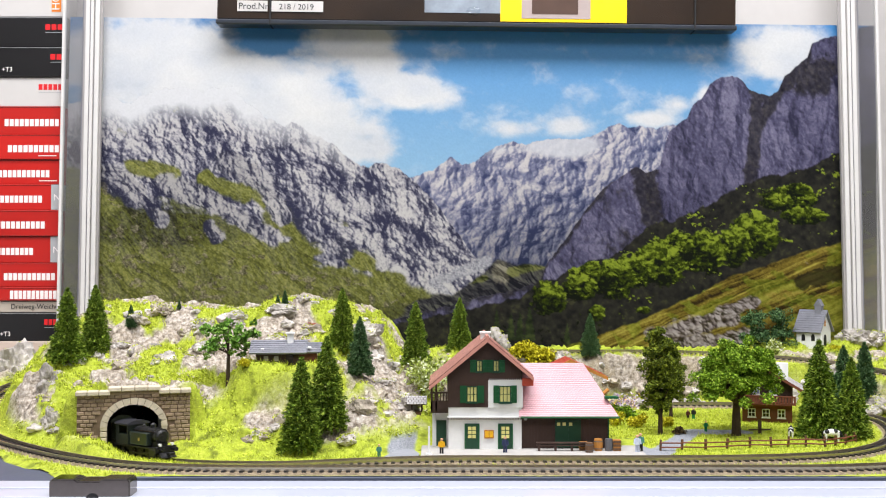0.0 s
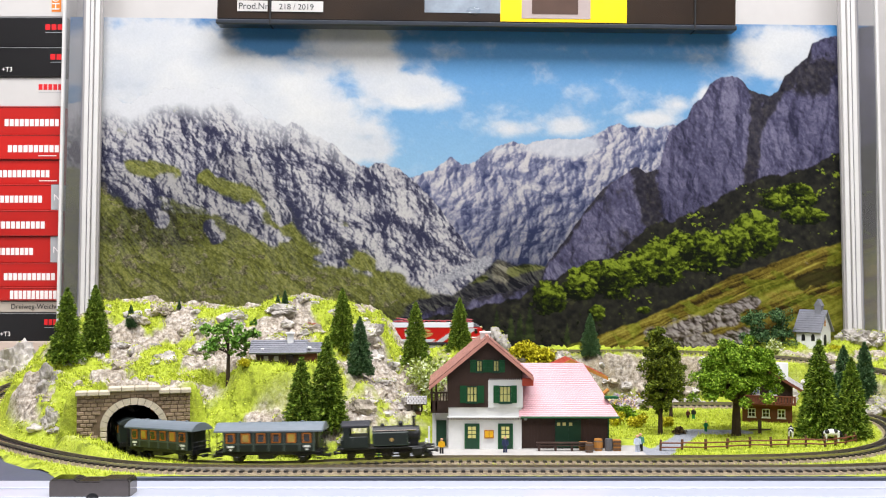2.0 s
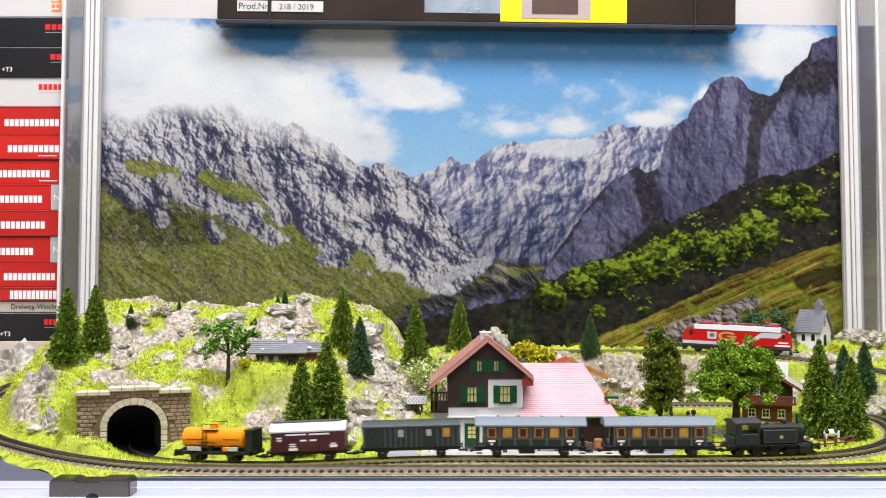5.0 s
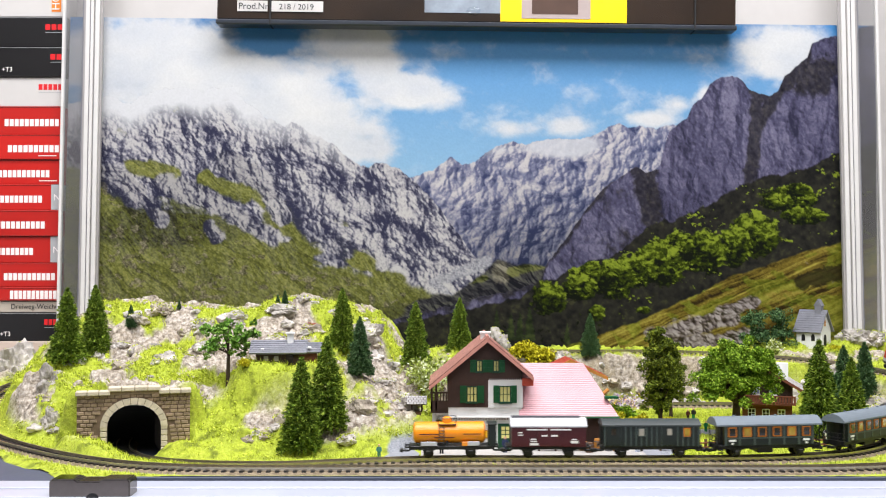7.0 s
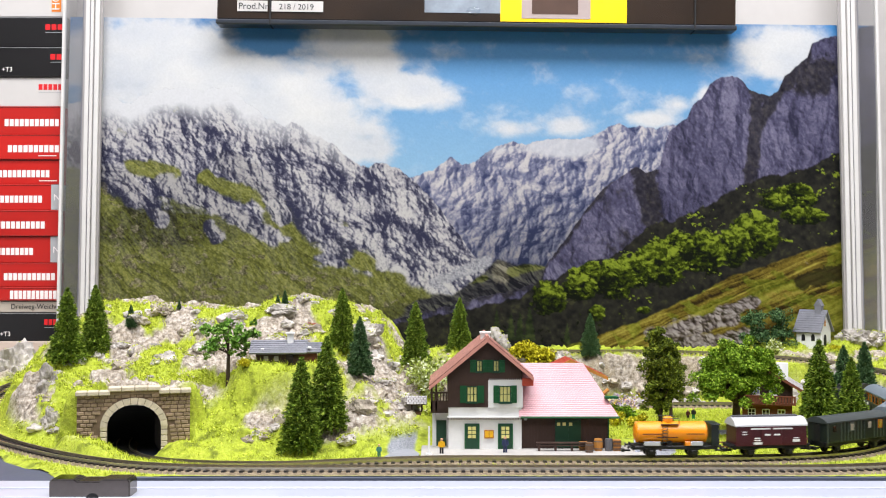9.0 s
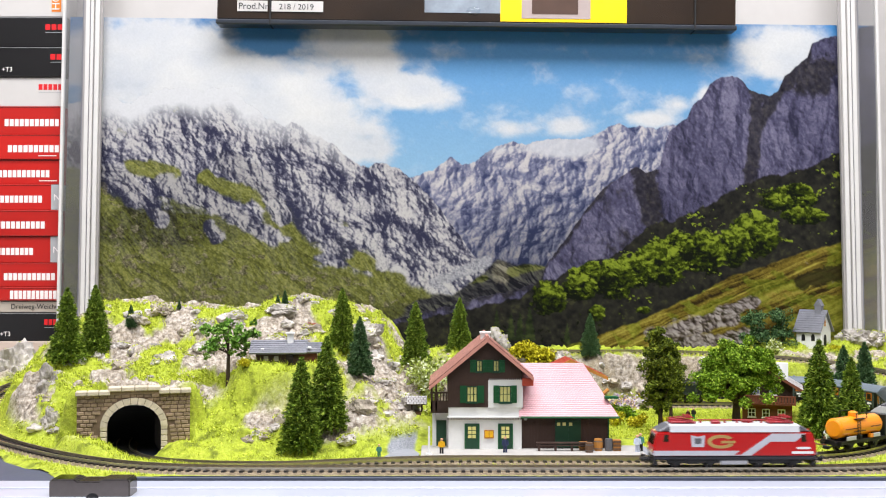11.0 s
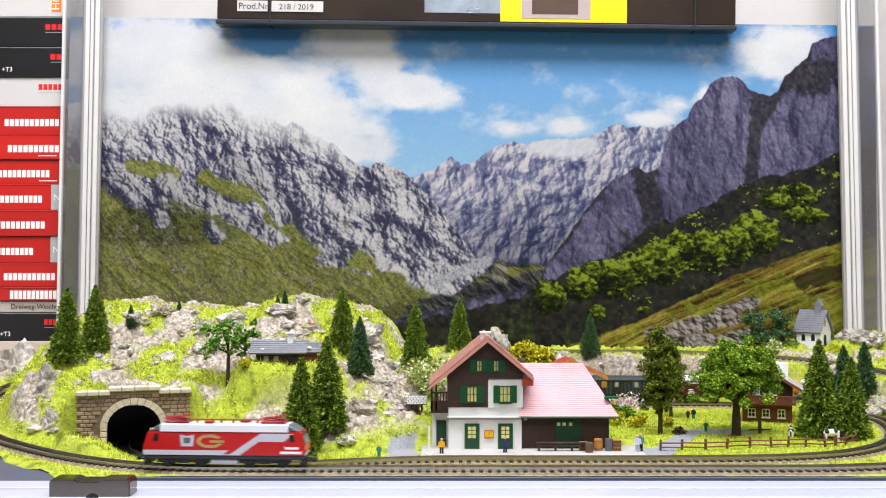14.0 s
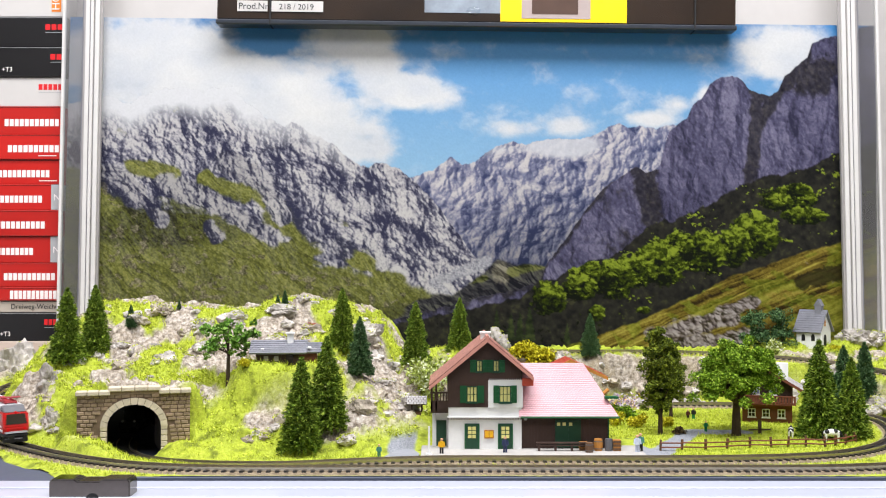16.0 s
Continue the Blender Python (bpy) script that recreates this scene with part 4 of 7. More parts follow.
def baggage_van():
    t = thing("baggage_van", at(0, 0, 0), "dark green wooden baggage van with dark grey roof", "railway van")
    underframe(t, 67, (-20, 20))
    part("body", bm_one(box, -33, 33, -8.2, 8.2, 8.2, 22.8, 0.3), M_CGREEN, t)
    for s in (-1, 1):
        first = part("batten", bm_one(box, -0.45, 0.45, -0.3, 0.3, 8.4, 22.6), M_CRIB, t, at=at(-32, s * 8.2, 0))
        for k in range(1, 19):
            clone(first, t, at(-32 + k * 64 / 18, s * 8.2, 0))
        for x, w in ((-26, 5), (12, 5)):
            bm = bm_new()
            box(bm, x - w, x + w, s * 8.4 - 0.4, s * 8.4 + 0.4, 9, 21.8, 0.2)
            d = part("sliding_door", bm, M_CGREEN, t)
            part("pane", bm_one(box, x - 1.6, x + 1.6, s * 8.7 - 0.4, s * 8.7 + 0.4, 16, 20.4), M_PANE_D if x < 0 else M_PANE_W, d)
        for x, mt in ((-7, M_PANE_W), (24, M_PANE)):
            w = part("window", bm_one(box, x - 2.4, x + 2.4, s * 8.4 - 0.4, s * 8.4 + 0.4, 15, 21), M_ORANGE_F if x > 0 else M_CRIB, t)
            part("pane", bm_one(box, x - 1.7, x + 1.7, s * 8.7 - 0.4, s * 8.7 + 0.4, 15.7, 20.3), mt, w)
    part("roof", arched_roof(-33.8, 33.8, 9.0, 22.8, 3.2), M_CROOF2, t, "dark grey arched roof")
    for s in (-1, 1):
        part("end_door", bm_one(box, s * 33 - 0.5, s * 33 + 0.5, -2.6, 2.6, 8.6, 21), M_DARK, t)
        buffers(t, s * 34.5)
        coupling(t, s * 37)
    return t


def box_wagon():
    t = thing("box_wagon", at(0, 0, 0), "red-brown covered goods wagon with pale grey roof", "goods wagon")
    underframe(t, 52, (-14, 14))
    part("body", bm_one(box, -25, 25, -8.4, 8.4, 8.0, 22.2, 0.3), M_MAROON, t)
    for s in (-1, 1):
        first = part("plank", bm_one(box, -0.75, 0.75, -0.2, 0.2, 8.2, 22), M_MAROON, t, at=at(-24.5, s * 8.4, 0))
        for k in range(1, 26):
            clone(first, t, at(-24.5 + k * 49 / 25, s * 8.4, 0))
        part("sliding_door", bm_one(box, -7.5, 7.5, s * 8.9 - 0.4, s * 8.9 + 0.4, 8.6, 21.4, 0.2), M_MAROON, t)
        bm = bm_new()
        for x0, x1, z0, z1 in ((-15, -1, 19.4, 20.3), (1, 15, 19.4, 20.3), (-5, -1, 15.2, 16.3), (1.5, 6, 15.2, 16.3), (-21, -18, 17.4, 18.2), (-21, -17.5, 15.8, 16.5),
                               (-12.5, -8.5, 13.0, 13.8), (-12.5, -8, 11.6, 12.3), (-13, -7, 9.2, 10.8), (15, 20, 10.6, 12.4), (15.6, 19.2, 13.0, 13.6)):
            if s > 0:
                x0, x1 = -x1, -x0
            box(bm, x0, x1, s * 9.35 - 0.12, s * 9.35 + 0.12, z0, z1)
        part("lettering", bm, M_WHITE, t, "white lettering bars")
    part("roof", arched_roof(-26, 26, 9.2, 22.4, 4.6), M_GREYW, t, "pale grey arched roof")
    for y in (-1.4, 0, 1.4):
        part("walk_board", bm_one(box, -25, 22, y - 0.5, y + 0.5, 26.8, 28.0), M_DGREY, t)
    part("brake_platform", bm_one(box, -29, -25.5, -7, 7, 7.4, 8.4), M_BLACK, t)
    for s in (-1, 1):
        buffers(t, s * 28)
        coupling(t, s * 30)
    return t


def tank_wagon():
    t = thing("tank_wagon", at(0, 0, 0), "bright orange tank wagon with black frame and brake cabin", "tank wagon")
    underframe(t, 58, (-16, 13), r=3.7)
    bm = bm_new()
    c = 16.8
    rod(bm, (-25, 0, c), (22, 0, c), 7.2, n=32)
    rod(bm, (22, 0, c), (23.2, 0, c), 7.2, 5.4, n=32)
    rod(bm, (-26.2, 0, c), (-25, 0, c), 5.4, 7.2, n=32)
    part("tank", bm, M_TANK, t)
    bm = bm_new()
    rod(bm, (-3, 0, 22.5), (-3, 0, 26.6), 3.2, n=20)
    rod(bm, (-3, 0, 26.6), (-3, 0, 27.6), 3.2, 1.6, n=20)
    part("filler_dome", bm, M_TANK, t)
    for s in (-1, 1):
        bm = bm_new()
        box(bm, 7, 11, s * 6.2 - 1.2, s * 6.2 + 1.2, 8.4, 11.2, 0.3)
        part("valve_box", bm, M_TANK, t)
        for x0, x1 in ((-21, -10), (11, 19)):
            part("plate", bm_one(box, x0, x1, s * 7.2 - 0.4, s * 7.2 + 0.4, 8.6, 11.4, 0.2), M_SILVER, t, "pale grey lettering plate")
        bm = bm_new()
        for x0, x1 in ((-22, -8), (8, 20)):
            box(bm, x0, x1, s * 7.15 - 0.12, s * 7.15 + 0.12, 16.2, 16.8)
        box(bm, -12, 2, s * 6.9 - 0.12, s * 6.9 + 0.12, 13.8, 14.4)
        part("lettering", bm, M_MAROON, t, "dark lettering bars")
        bm = bm_new()
        for x in (-8.4, -5.2):
            rod(bm, (x, s * 7.7, 9), (x, s * 7.4, 22), 0.28, n=5)
        for z in (11, 13, 15, 17, 19, 21):
            rod(bm, (-8.4, s * 7.6, z), (-5.2, s * 7.6, z), 0.22, n=5)
        box(bm, -9, 3, s * 5.5 - 1.2, s * 5.5 + 1.2, 22.4, 22.9)
        rod(bm, (-9, s * 7, 22.6), (-9, s * 7, 27), 0.3, n=5)
        rod(bm, (3, s * 7, 22.6), (3, s * 7, 27), 0.3, n=5)
        rod(bm, (-9, s * 7, 27), (3, s * 7, 27), 0.25, n=5)
        part("catwalk", bm, M_BLACK, t)
    for x in (-16, -3, 13):
        part("saddle", bm_one(box, x - 1.2, x + 1.2, -6.5, 6.5, 8.2, 11.5), M_BLACK, t)
    bm = bm_new()
    box(bm, 25, 30.5, -7.4, 7.4, 8.2, 22.6, 0.3)
    box(bm, 24.4, 31.1, -8.2, 8.2, 22.6, 23.4, 0.2)
    part("brake_cabin", bm, M_CGREEN, t, "dark green brake cabin")
    for s in (-1, 1):
        buffers(t, s * 31.5)
        coupling(t, s * 34)
    return t


def steam_loco():
    t = thing("steam_locomotive", at(0, 0, 0), "black and dark green tank steam locomotive", "locomotive")
    bm = bm_new()
    box(bm, -31, 25, -4, 4, 4.2, 8.4, 0.3)
    box(bm, -31.5, 26, -8.2, 8.2, 7.6, 8.8, 0.2)
    box(bm, 25.2, 26.6, -8.6, 8.6, 5.2, 9.6, 0.2)
    slab(bm, [(26.5, 5), (31, 2.2), (31, 1.4), (25, 1.4), (25, 5)], 12, "xz", -6)
    box(bm, -32, -31, -8.6, 8.6, 5.6, 9.2, 0.2)
    part("frame", bm, M_BLACK, t)
    bm = bm_new()
    rod(bm, (-10, 0, 16.5), (18, 0, 16.5), 5.6, n=24)
    for x in (-4, 6, 15):
        rod(bm, (x - 0.4, 0, 16.5), (x + 0.4, 0, 16.5), 5.8, n=24)
    part("boiler", bm, M_BLACK, t)
    bm = bm_new()
    rod(bm, (15, 0, 16.0), (22, 0, 16.0), 5.6, n=24)
    rod(bm, (22, 0, 16.0), (23, 0, 16.0), 5.0, 3.6, n=24)
    rod(bm, (23, 0, 16.0), (23.6, 0, 16.0), 1.2, n=8)
    box(bm, 15.5, 21.5, -4.5, 4.5, 8.8, 13)
    part("smokebox", bm, M_BLACK, t)
    bm = bm_new()
    rod(bm, (18.8, 0, 20), (18.8, 0, 27.4), 1.05, 1.0, n=14)
    rod(bm, (18.8, 0, 27.4), (18.8, 0, 28.4), 1.35, 1.3, n=14)
    rod(bm, (18.8, 0, 20), (18.8, 0, 21.6), 1.8, 1.1, n=14)
    part("chimney", bm, M_BLACK, t)
    for x, h, k in ((-3, 23.8, 1.5), (9.6, 25.2, 2.0)):
        bm = bm_new()
        rod(bm, (x, 0, 19), (x, 0, h - 1.0), k, n=14)
        rod(bm, (x, 0, h - 1.0), (x, 0, h), k, k * 0.6, n=14)
        part("dome", bm, M_BLACK, t)
    for s in (-1, 1):
        bm = bm_new()
        box(bm, -9.6, 15, s * 6.4 - 1.9, s * 6.4 + 1.9, 9.6, 18.8, 0.4)
        k = part("side_tank", bm, M_LGREEN, t, "dark green side tank")
        bm = bm_new()
        y = s * 8.38
        for z in (9.6, 17.8):
            box(bm, -8.8, 14.4, y - 0.1, y + 0.1, z + 0.4, z + 0.7)
        for x in (-8.8, 14.1):
            box(bm, x, x + 0.3, y - 0.1, y + 0.1, 10.0, 18.5)
        part("lining", bm, M_CRIB, k, "thin grey-green lining")
        part("emblem", bm_one(rod, (3.5, y - 0.12, 13.8), (3.5, y + 0.12, 13.8), 1.3, n=12), M_GOLD, k, "small gold emblem")
        bm = bm_new()
        rod(bm, (-9, s * 5.4, 19.5), (20, s * 5.4, 19.5), 0.55, n=6)
        part("handrail", bm, M_CHROME, t)
        bm = bm_new()
        box(bm, 17, 25, s * 7 - 1.5, s * 7 + 1.5, 2.4, 8.0, 0.6)
        part("cylinder_block", bm, M_BLACK, t)
        bm = bm_new()
        box(bm, -13, 13, s * 6.6 - 0.3, s * 6.6 + 0.3, 3.0, 4.0)
        box(bm, 8, 18, s * 7.0 - 0.3, s * 7.0 + 0.3, 4.2, 5.0)
        part("coupling_rod", bm, M_WHEEL, t)
    bm = bm_new()
    box(bm, -29.5, -12, -8.4, 8.4, 8.8, 16.4, 0.3)
    for x in (-29.1, -12.6):
        for y in (-8, 8):
            box(bm, x - 0.5 + (0.2 if x < -20 else 0), x + 0.6, y - 0.5, y + 0.4, 17, 24.4)
    box(bm, -29.5, -28.7, -8.4, 8.4, 16, 24.2)
    box(bm, -12.8, -12, -8.4, 8.4, 16, 24.2)
    for s in (-1, 1):
        box(bm, -29.5, -12, s * 8.1 - 0.3, s * 8.1 + 0.3, 22.4, 24.4)
        box(bm, -29.5, -25.0, s * 8.1 - 0.3, s * 8.1 + 0.3, 16, 23)
    part("cab", bm, M_LGREEN, t)
    part("cab_roof", arched_roof(-30.5, -11, 9.2, 24.0, 2.2), M_ROOFK, t)
    part("coal_bunker", bm_one(box, -31.8, -29.5, -7.6, 7.6, 8.8, 14.4, 0.4), M_LGREEN, t)
    ws = [wheelset(t, x, 4.3) for x in (-12, 0, 12)] + [wheelset(t, -25, 2.9), wheelset(t, 21, 2.9)]
    for x in (-34, 32):
        buffers(t, x)
        coupling(t, x * 1.05)
    for y in (-5, 5):
        part("buffer_shank", bm_one(rod, (26, y, 7.5), (30, y, 7.5), 1.0, n=8), M_BLACK, t)
    for y in (-5, 5):
        part("headlamp", bm_one(rod, (26.4, y, 10.8), (27.6, y, 10.8), 1.1, n=12), M_WHITE, t, "small white headlamp")
    part("tail_plate", bm_one(rod, (-32.4, 5, 10.4), (-31.4, 5, 10.4), 1.1, n=12), M_WHITE, t)
    return t


def electric_loco():
    t = thing("electric_locomotive", at(0, 0, 0), "red electric locomotive with silver stripe and white roof", "locomotive")
    # body shell with raked ends
    bm = bm_new()
    slab(bm, [(-52.5, 8), (-53.5, 13), (-50.2, 23.6), (50.2, 23.6), (53.5, 13), (52.5, 8)], 18.4, "xz", -9.2)
    bmesh.ops.bevel(bm, geom=[e for e in bm.edges], offset=0.9, segments=2, affect="EDGES")
    part("body", bm, M_RED, t, "glossy red body shell")
    bm = bm_new()
    slab(bm, [(-50.2, 23.4), (-43.5, 27.6), (43.5, 27.6), (50.2, 23.4)], 16.4, "xz", -8.2)
    bmesh.ops.bevel(bm, geom=[e for e in bm.edges], offset=0.8, segments=1, affect="EDGES")
    part("cab_roof", bm, M_DGREY, t, "dark grey sloping cab roof")
    bm = bm_new()
    slab(bm, [(-9.25, 23.5), (-8.3, 27.6), (-6, 28.2), (6, 28.2), (8.3, 27.6), (9.25, 23.5)], 84, "yz", -42)
    part("roof", bm, M_GREYW, t, "white roof")
    part("skirt", bm_one(box, -52.5, 52.5, -8.9, 8.9, 5.6, 8.2, 0.6), M_ROOFK, t, "charcoal skirt")
    for s in (-1, 1):
        y = s * 9.2

        def plate(name, pts, mat, lift, label="", parent=t):
            pts = [(s * -1 * px, pz) for px, pz in pts]
            bm = bm_new()
            slab(bm, pts, 0.2, "xz", y - 0.1 + s * lift)
            return part(name, bm, mat, parent, label)
        plate("livery_stripe", [(-51.8, 9.0), (4, 9.0), (24, 22.6), (46, 22.6), (39, 17.4), (23, 17.4), (10.5, 8.5), (-51.6, 8.5)],
              M_SILVER, 0.03, "silver diagonal stripe")
        plate("livery_band", [(-52.6, 8.5), (-1, 8.5), (3.2, 11.6), (-53, 11.6)], M_SILVER, 0.05, "silver lower band")
        ring = []
        for k in range(22):
            a = radians(35 + k * 300 / 21)
            ring.append((-9 + 9 * math.cos(a), 17.4 + 4.4 * math.sin(a)))
        for k in range(22):
            a = radians(335 - k * 300 / 21)
            ring.append((-9 + 6.2 * math.cos(a), 17.4 + 2.5 * math.sin(a)))
        plate("emblem", ring, M_GOLD, 0.08, "dull gold ring emblem")
        plate("emblem_bar", [(-9, 16.4), (0.2, 16.4), (0.2, 18), (-9, 18)], M_GOLD, 0.1, "dull gold bar")
        plate("crest", [(-28, 14), (-20, 14), (-19.4, 21.6), (-24, 20.6), (-28.6, 21.6)], M_SILVER, 0.08, "grey winged crest shape")
        plate("crest_mark", [(-26, 16), (-22, 16), (-21.6, 19.6), (-26.4, 19.6)], M_DGREY, 0.1)
        plate("side_window", [(-46.6, 17.4), (-43, 17.4), (-43, 22), (-45.6, 22)], M_PANE_D, 0.08, "dark cab side window")
        plate("side_window", [(46.6, 17.4), (43, 17.4), (43, 22), (45.6, 22)], M_PANE_D, 0.08, "dark cab side window")
        for x0, x1, z0, z1 in ((40, 49, 12.6, 14), (37, 51, 9.6, 11.2)):
            plate("lettering", [(x0, z0), (x1, z0), (x1, z1), (x0, z1)], M_WHITE, 0.1, "white lettering bar")
    for s in (-1, 1):
        bm = bm_new()
        slab(bm, [(-7.6, 15.2), (7.6, 15.2), (6.6, 22.6), (-6.6, 22.6)], 0.3, "yz", 0)
        ob = part("windscreen", bm, M_PANE_D, t, "dark windscreen")
        ob.matrix_basis = Matrix.Translation((s * 52.9 * MM, 0, 15.2 * MM)) @ Matrix.Rotation(s * -radians(17.3), 4, "Y") @ Matrix.Translation((0, 0, -15.2 * MM))
        for y in (-6, 6):
            part("headlight", bm_one(rod, (s * 52.6, y, 11.4), (s * 53.6, y, 11.4), 1.2, n=12), M_LAMP if s < 0 else M_TAIL, t, "round lamp in the cab front")
        part("top_light", bm_one(rod, (s * 49.8, 0, 23.4), (s * 50.8, 0, 23.4), 1.0, n=10), M_LAMP if s < 0 else M_TAIL, t)
        part("front_band", bm_one(box, min(s * 52.8, s * 53.3), max(s * 52.8, s * 53.3), -8, 8, 8.6, 10), M_SILVER, t)
        bm = bm_new()
        box(bm, min(s * 50, s * 53), max(s * 50, s * 53), -8.6, 8.6, 1.6, 5, 0.4)
        part("snow_plough", bm, M_DARK, t)
        buffers(t, s * 57.5, 6.4)
        coupling(t, s * 58)
        # folded pantograph
        bm = bm_new()
        c = s * 32
        for y in (-4, 4):
            rod(bm, (c - 8, y, 29.4), (c + 8, y, 29.4), 0.5, n=6)
            rod(bm, (c + 6, y, 29.8), (c - 9, y * 0.6, 31.2), 0.45, n=6)
            rod(bm, (c - 9, y * 0.6, 31.2), (c + 5, y * 0.8, 32.4), 0.4, n=6)
        for y0, y1 in ((-5, 5),):
            rod(bm, (c + 5, y0 - 2.5, 32.6), (c + 5, y1 + 2.5, 32.6), 0.55, n=6)
            rod(bm, (c + 2.5, y0 - 2.5, 32.6), (c + 2.5, y1 + 2.5, 32.6), 0.55, n=6)
        for x in (c - 7, c + 7):
            for y in (-4, 4):
                rod(bm, (x, y, 28), (x, y, 29.4), 0.8, 0.5, n=6)
        box(bm, c - 9, c + 7, -4.6, 4.6, 28.7, 29.6, 0.2)
        part("pantograph", bm, M_PANTO, t, "folded dark red pantograph")
        bogie = bm_new()
        c = s * 27
        for y in (-8.2, 7.2):
            box(bogie, c - 17, c + 17, y, y + 1.0, 3.4, 5.4, 0.2)
            for x in (c - 11, c + 11):
                box(bogie, x - 2, x + 2, y - 0.3, y + 1.3, 2.2, 5.0, 0.3)
            box(bogie, c - 4, c + 4, y - 0.4, y + 1.2, 3.0, 6.0, 0.3)
        part("bogie", bogie, M_DARK, t)
        for x in (c - 11, c + 11):
            wheelset(t, x, 3.9)
    bm = bm_new()
    for x in range(-20, 21, 8):
        rod(bm, (x, 0, 28), (x, 0, 30.2), 0.9, 0.6, n=8)
    rod(bm, (-22, 0, 30.2), (22, 0, 30.2), 0.45, n=6)
    box(bm, -14, -8, -5, -1, 28, 30, 0.3)
    box(bm, 8, 15, 1, 5, 28, 29.8, 0.3)
    part("roof_gear", bm, M_PANTO, t, "dark red insulators and roof line")
    part("transformer_tank", bm_one(box, -9, 9, -7.6, 7.6, 2.2, 5.4, 0.6), M_SILVER, t, "silver grey tank under the body")
    return t


TRAIN = [(steam_loco(), 35, 24), (coach("bottle green passenger coach with orange window frames"), 115, 46),
         (coach("bottle green passenger coach with orange window frames"), 203, 46), (baggage_van(), 284, 40), (box_wagon(), 354, 28), (tank_wagon(), 420, 29)]
RED_LOCO = electric_loco()

# ---- buildings ----
M_BROWN = material("dark_brown_boarding", srgb(66, 46, 38), 0.7, grain=0.25, scale=300, bump=0.15)
M_STUCCO = material("white_stucco", srgb(226, 226, 224), 0.85, grain=0.05, scale=400, bump=0.15)
M_TILE = material("pink_red_roof_tile", srgb(206, 152, 158), 0.32, grain=0.1, scale=250, rand=0.12, coat=0.25)
# gloss along the tile edges, put into the pale colour of the joints
M_TILE_SHEEN = material("pale_pink_joint_sheen", srgb(234, 206, 208), 0.5, grain=0.06, scale=250)
M_TILE_B = material("brown_red_roof_tile", srgb(176, 122, 108), 0.55, grain=0.2, scale=250, rand=0.15, coat=0.1)
M_TILE_R = material("orange_red_roof_tile", srgb(176, 66, 44), 0.55, grain=0.15, scale=250, rand=0.1)
M_FASCIA = material("brown_wood_fascia", srgb(104, 66, 54), 0.6, grain=0.2, scale=300)
M_SHUTTER = material("green_shutter_paint", srgb(10, 84, 42), 0.45, grain=0.15, scale=300)
M_DOOR = material("dark_green_door_paint", srgb(14, 62, 40), 0.45, grain=0.15, scale=300)
M_GLOW = material("cream_window_pane", srgb(214, 206, 130), 0.25, grain=0.2, scale=200, coat=0.4)
M_YELLOW = material("yellow_notice", srgb(226, 172, 20), 0.5, grain=0.2, scale=900)
M_PLAT = material("pale_grey_platform", srgb(176, 172, 166), 0.85, grain=0.12, scale=300, bump=0.1)
M_ASPH = material("grey_asphalt_path", srgb(140, 142, 148), 0.9, grain=0.15, scale=500, bump=0.15)
M_WOOD = material("weathered_brown_wood", srgb(98, 70, 46), 0.75, grain=0.3, scale=500, bump=0.1)
M_WOOD_L = material("ochre_wood", srgb(176, 118, 48), 0.7, grain=0.2, scale=500)
M_WOOD_R = material("red_brown_wood", srgb(112, 60, 40), 0.7, grain=0.25, scale=400, bump=0.1)
M_SLATE = material("grey_slate_shingle", srgb(120, 121, 128), 0.6, grain=0.25, scale=300, rand=0.15)
M_SHINGLE = material("pale_grey_shingle", srgb(172, 168, 166), 0.65, grain=0.15, scale=300, rand=0.1)
M_STONE = material("tan_cut_stone", srgb(148, 128, 104), 0.85, grain=0.3, scale=500, bump=0.4, rand=0.14)
M_STONE_L = material("pale_cut_stone", srgb(196, 184, 162), 0.85, grain=0.2, scale=500, bump=0.3, rand=0.1)
M_MORTAR = material("dark_mortar", srgb(112, 94, 76), 0.95, grain=0.2, scale=500)
# strong grain darkens the bump's hollows: crevice shade put into the rock colour
M_ROCK = material("grey_rock", srgb(142, 130, 118), 0.9, grain=0.75, scale=100, bump=1.6, second=srgb(238, 230, 220), detail=12)
M_ROCK_B = material("beige_rock", srgb(156, 134, 108), 0.9, grain=0.75, scale=100, bump=1.6, second=srgb(226, 214, 194), detail=10)


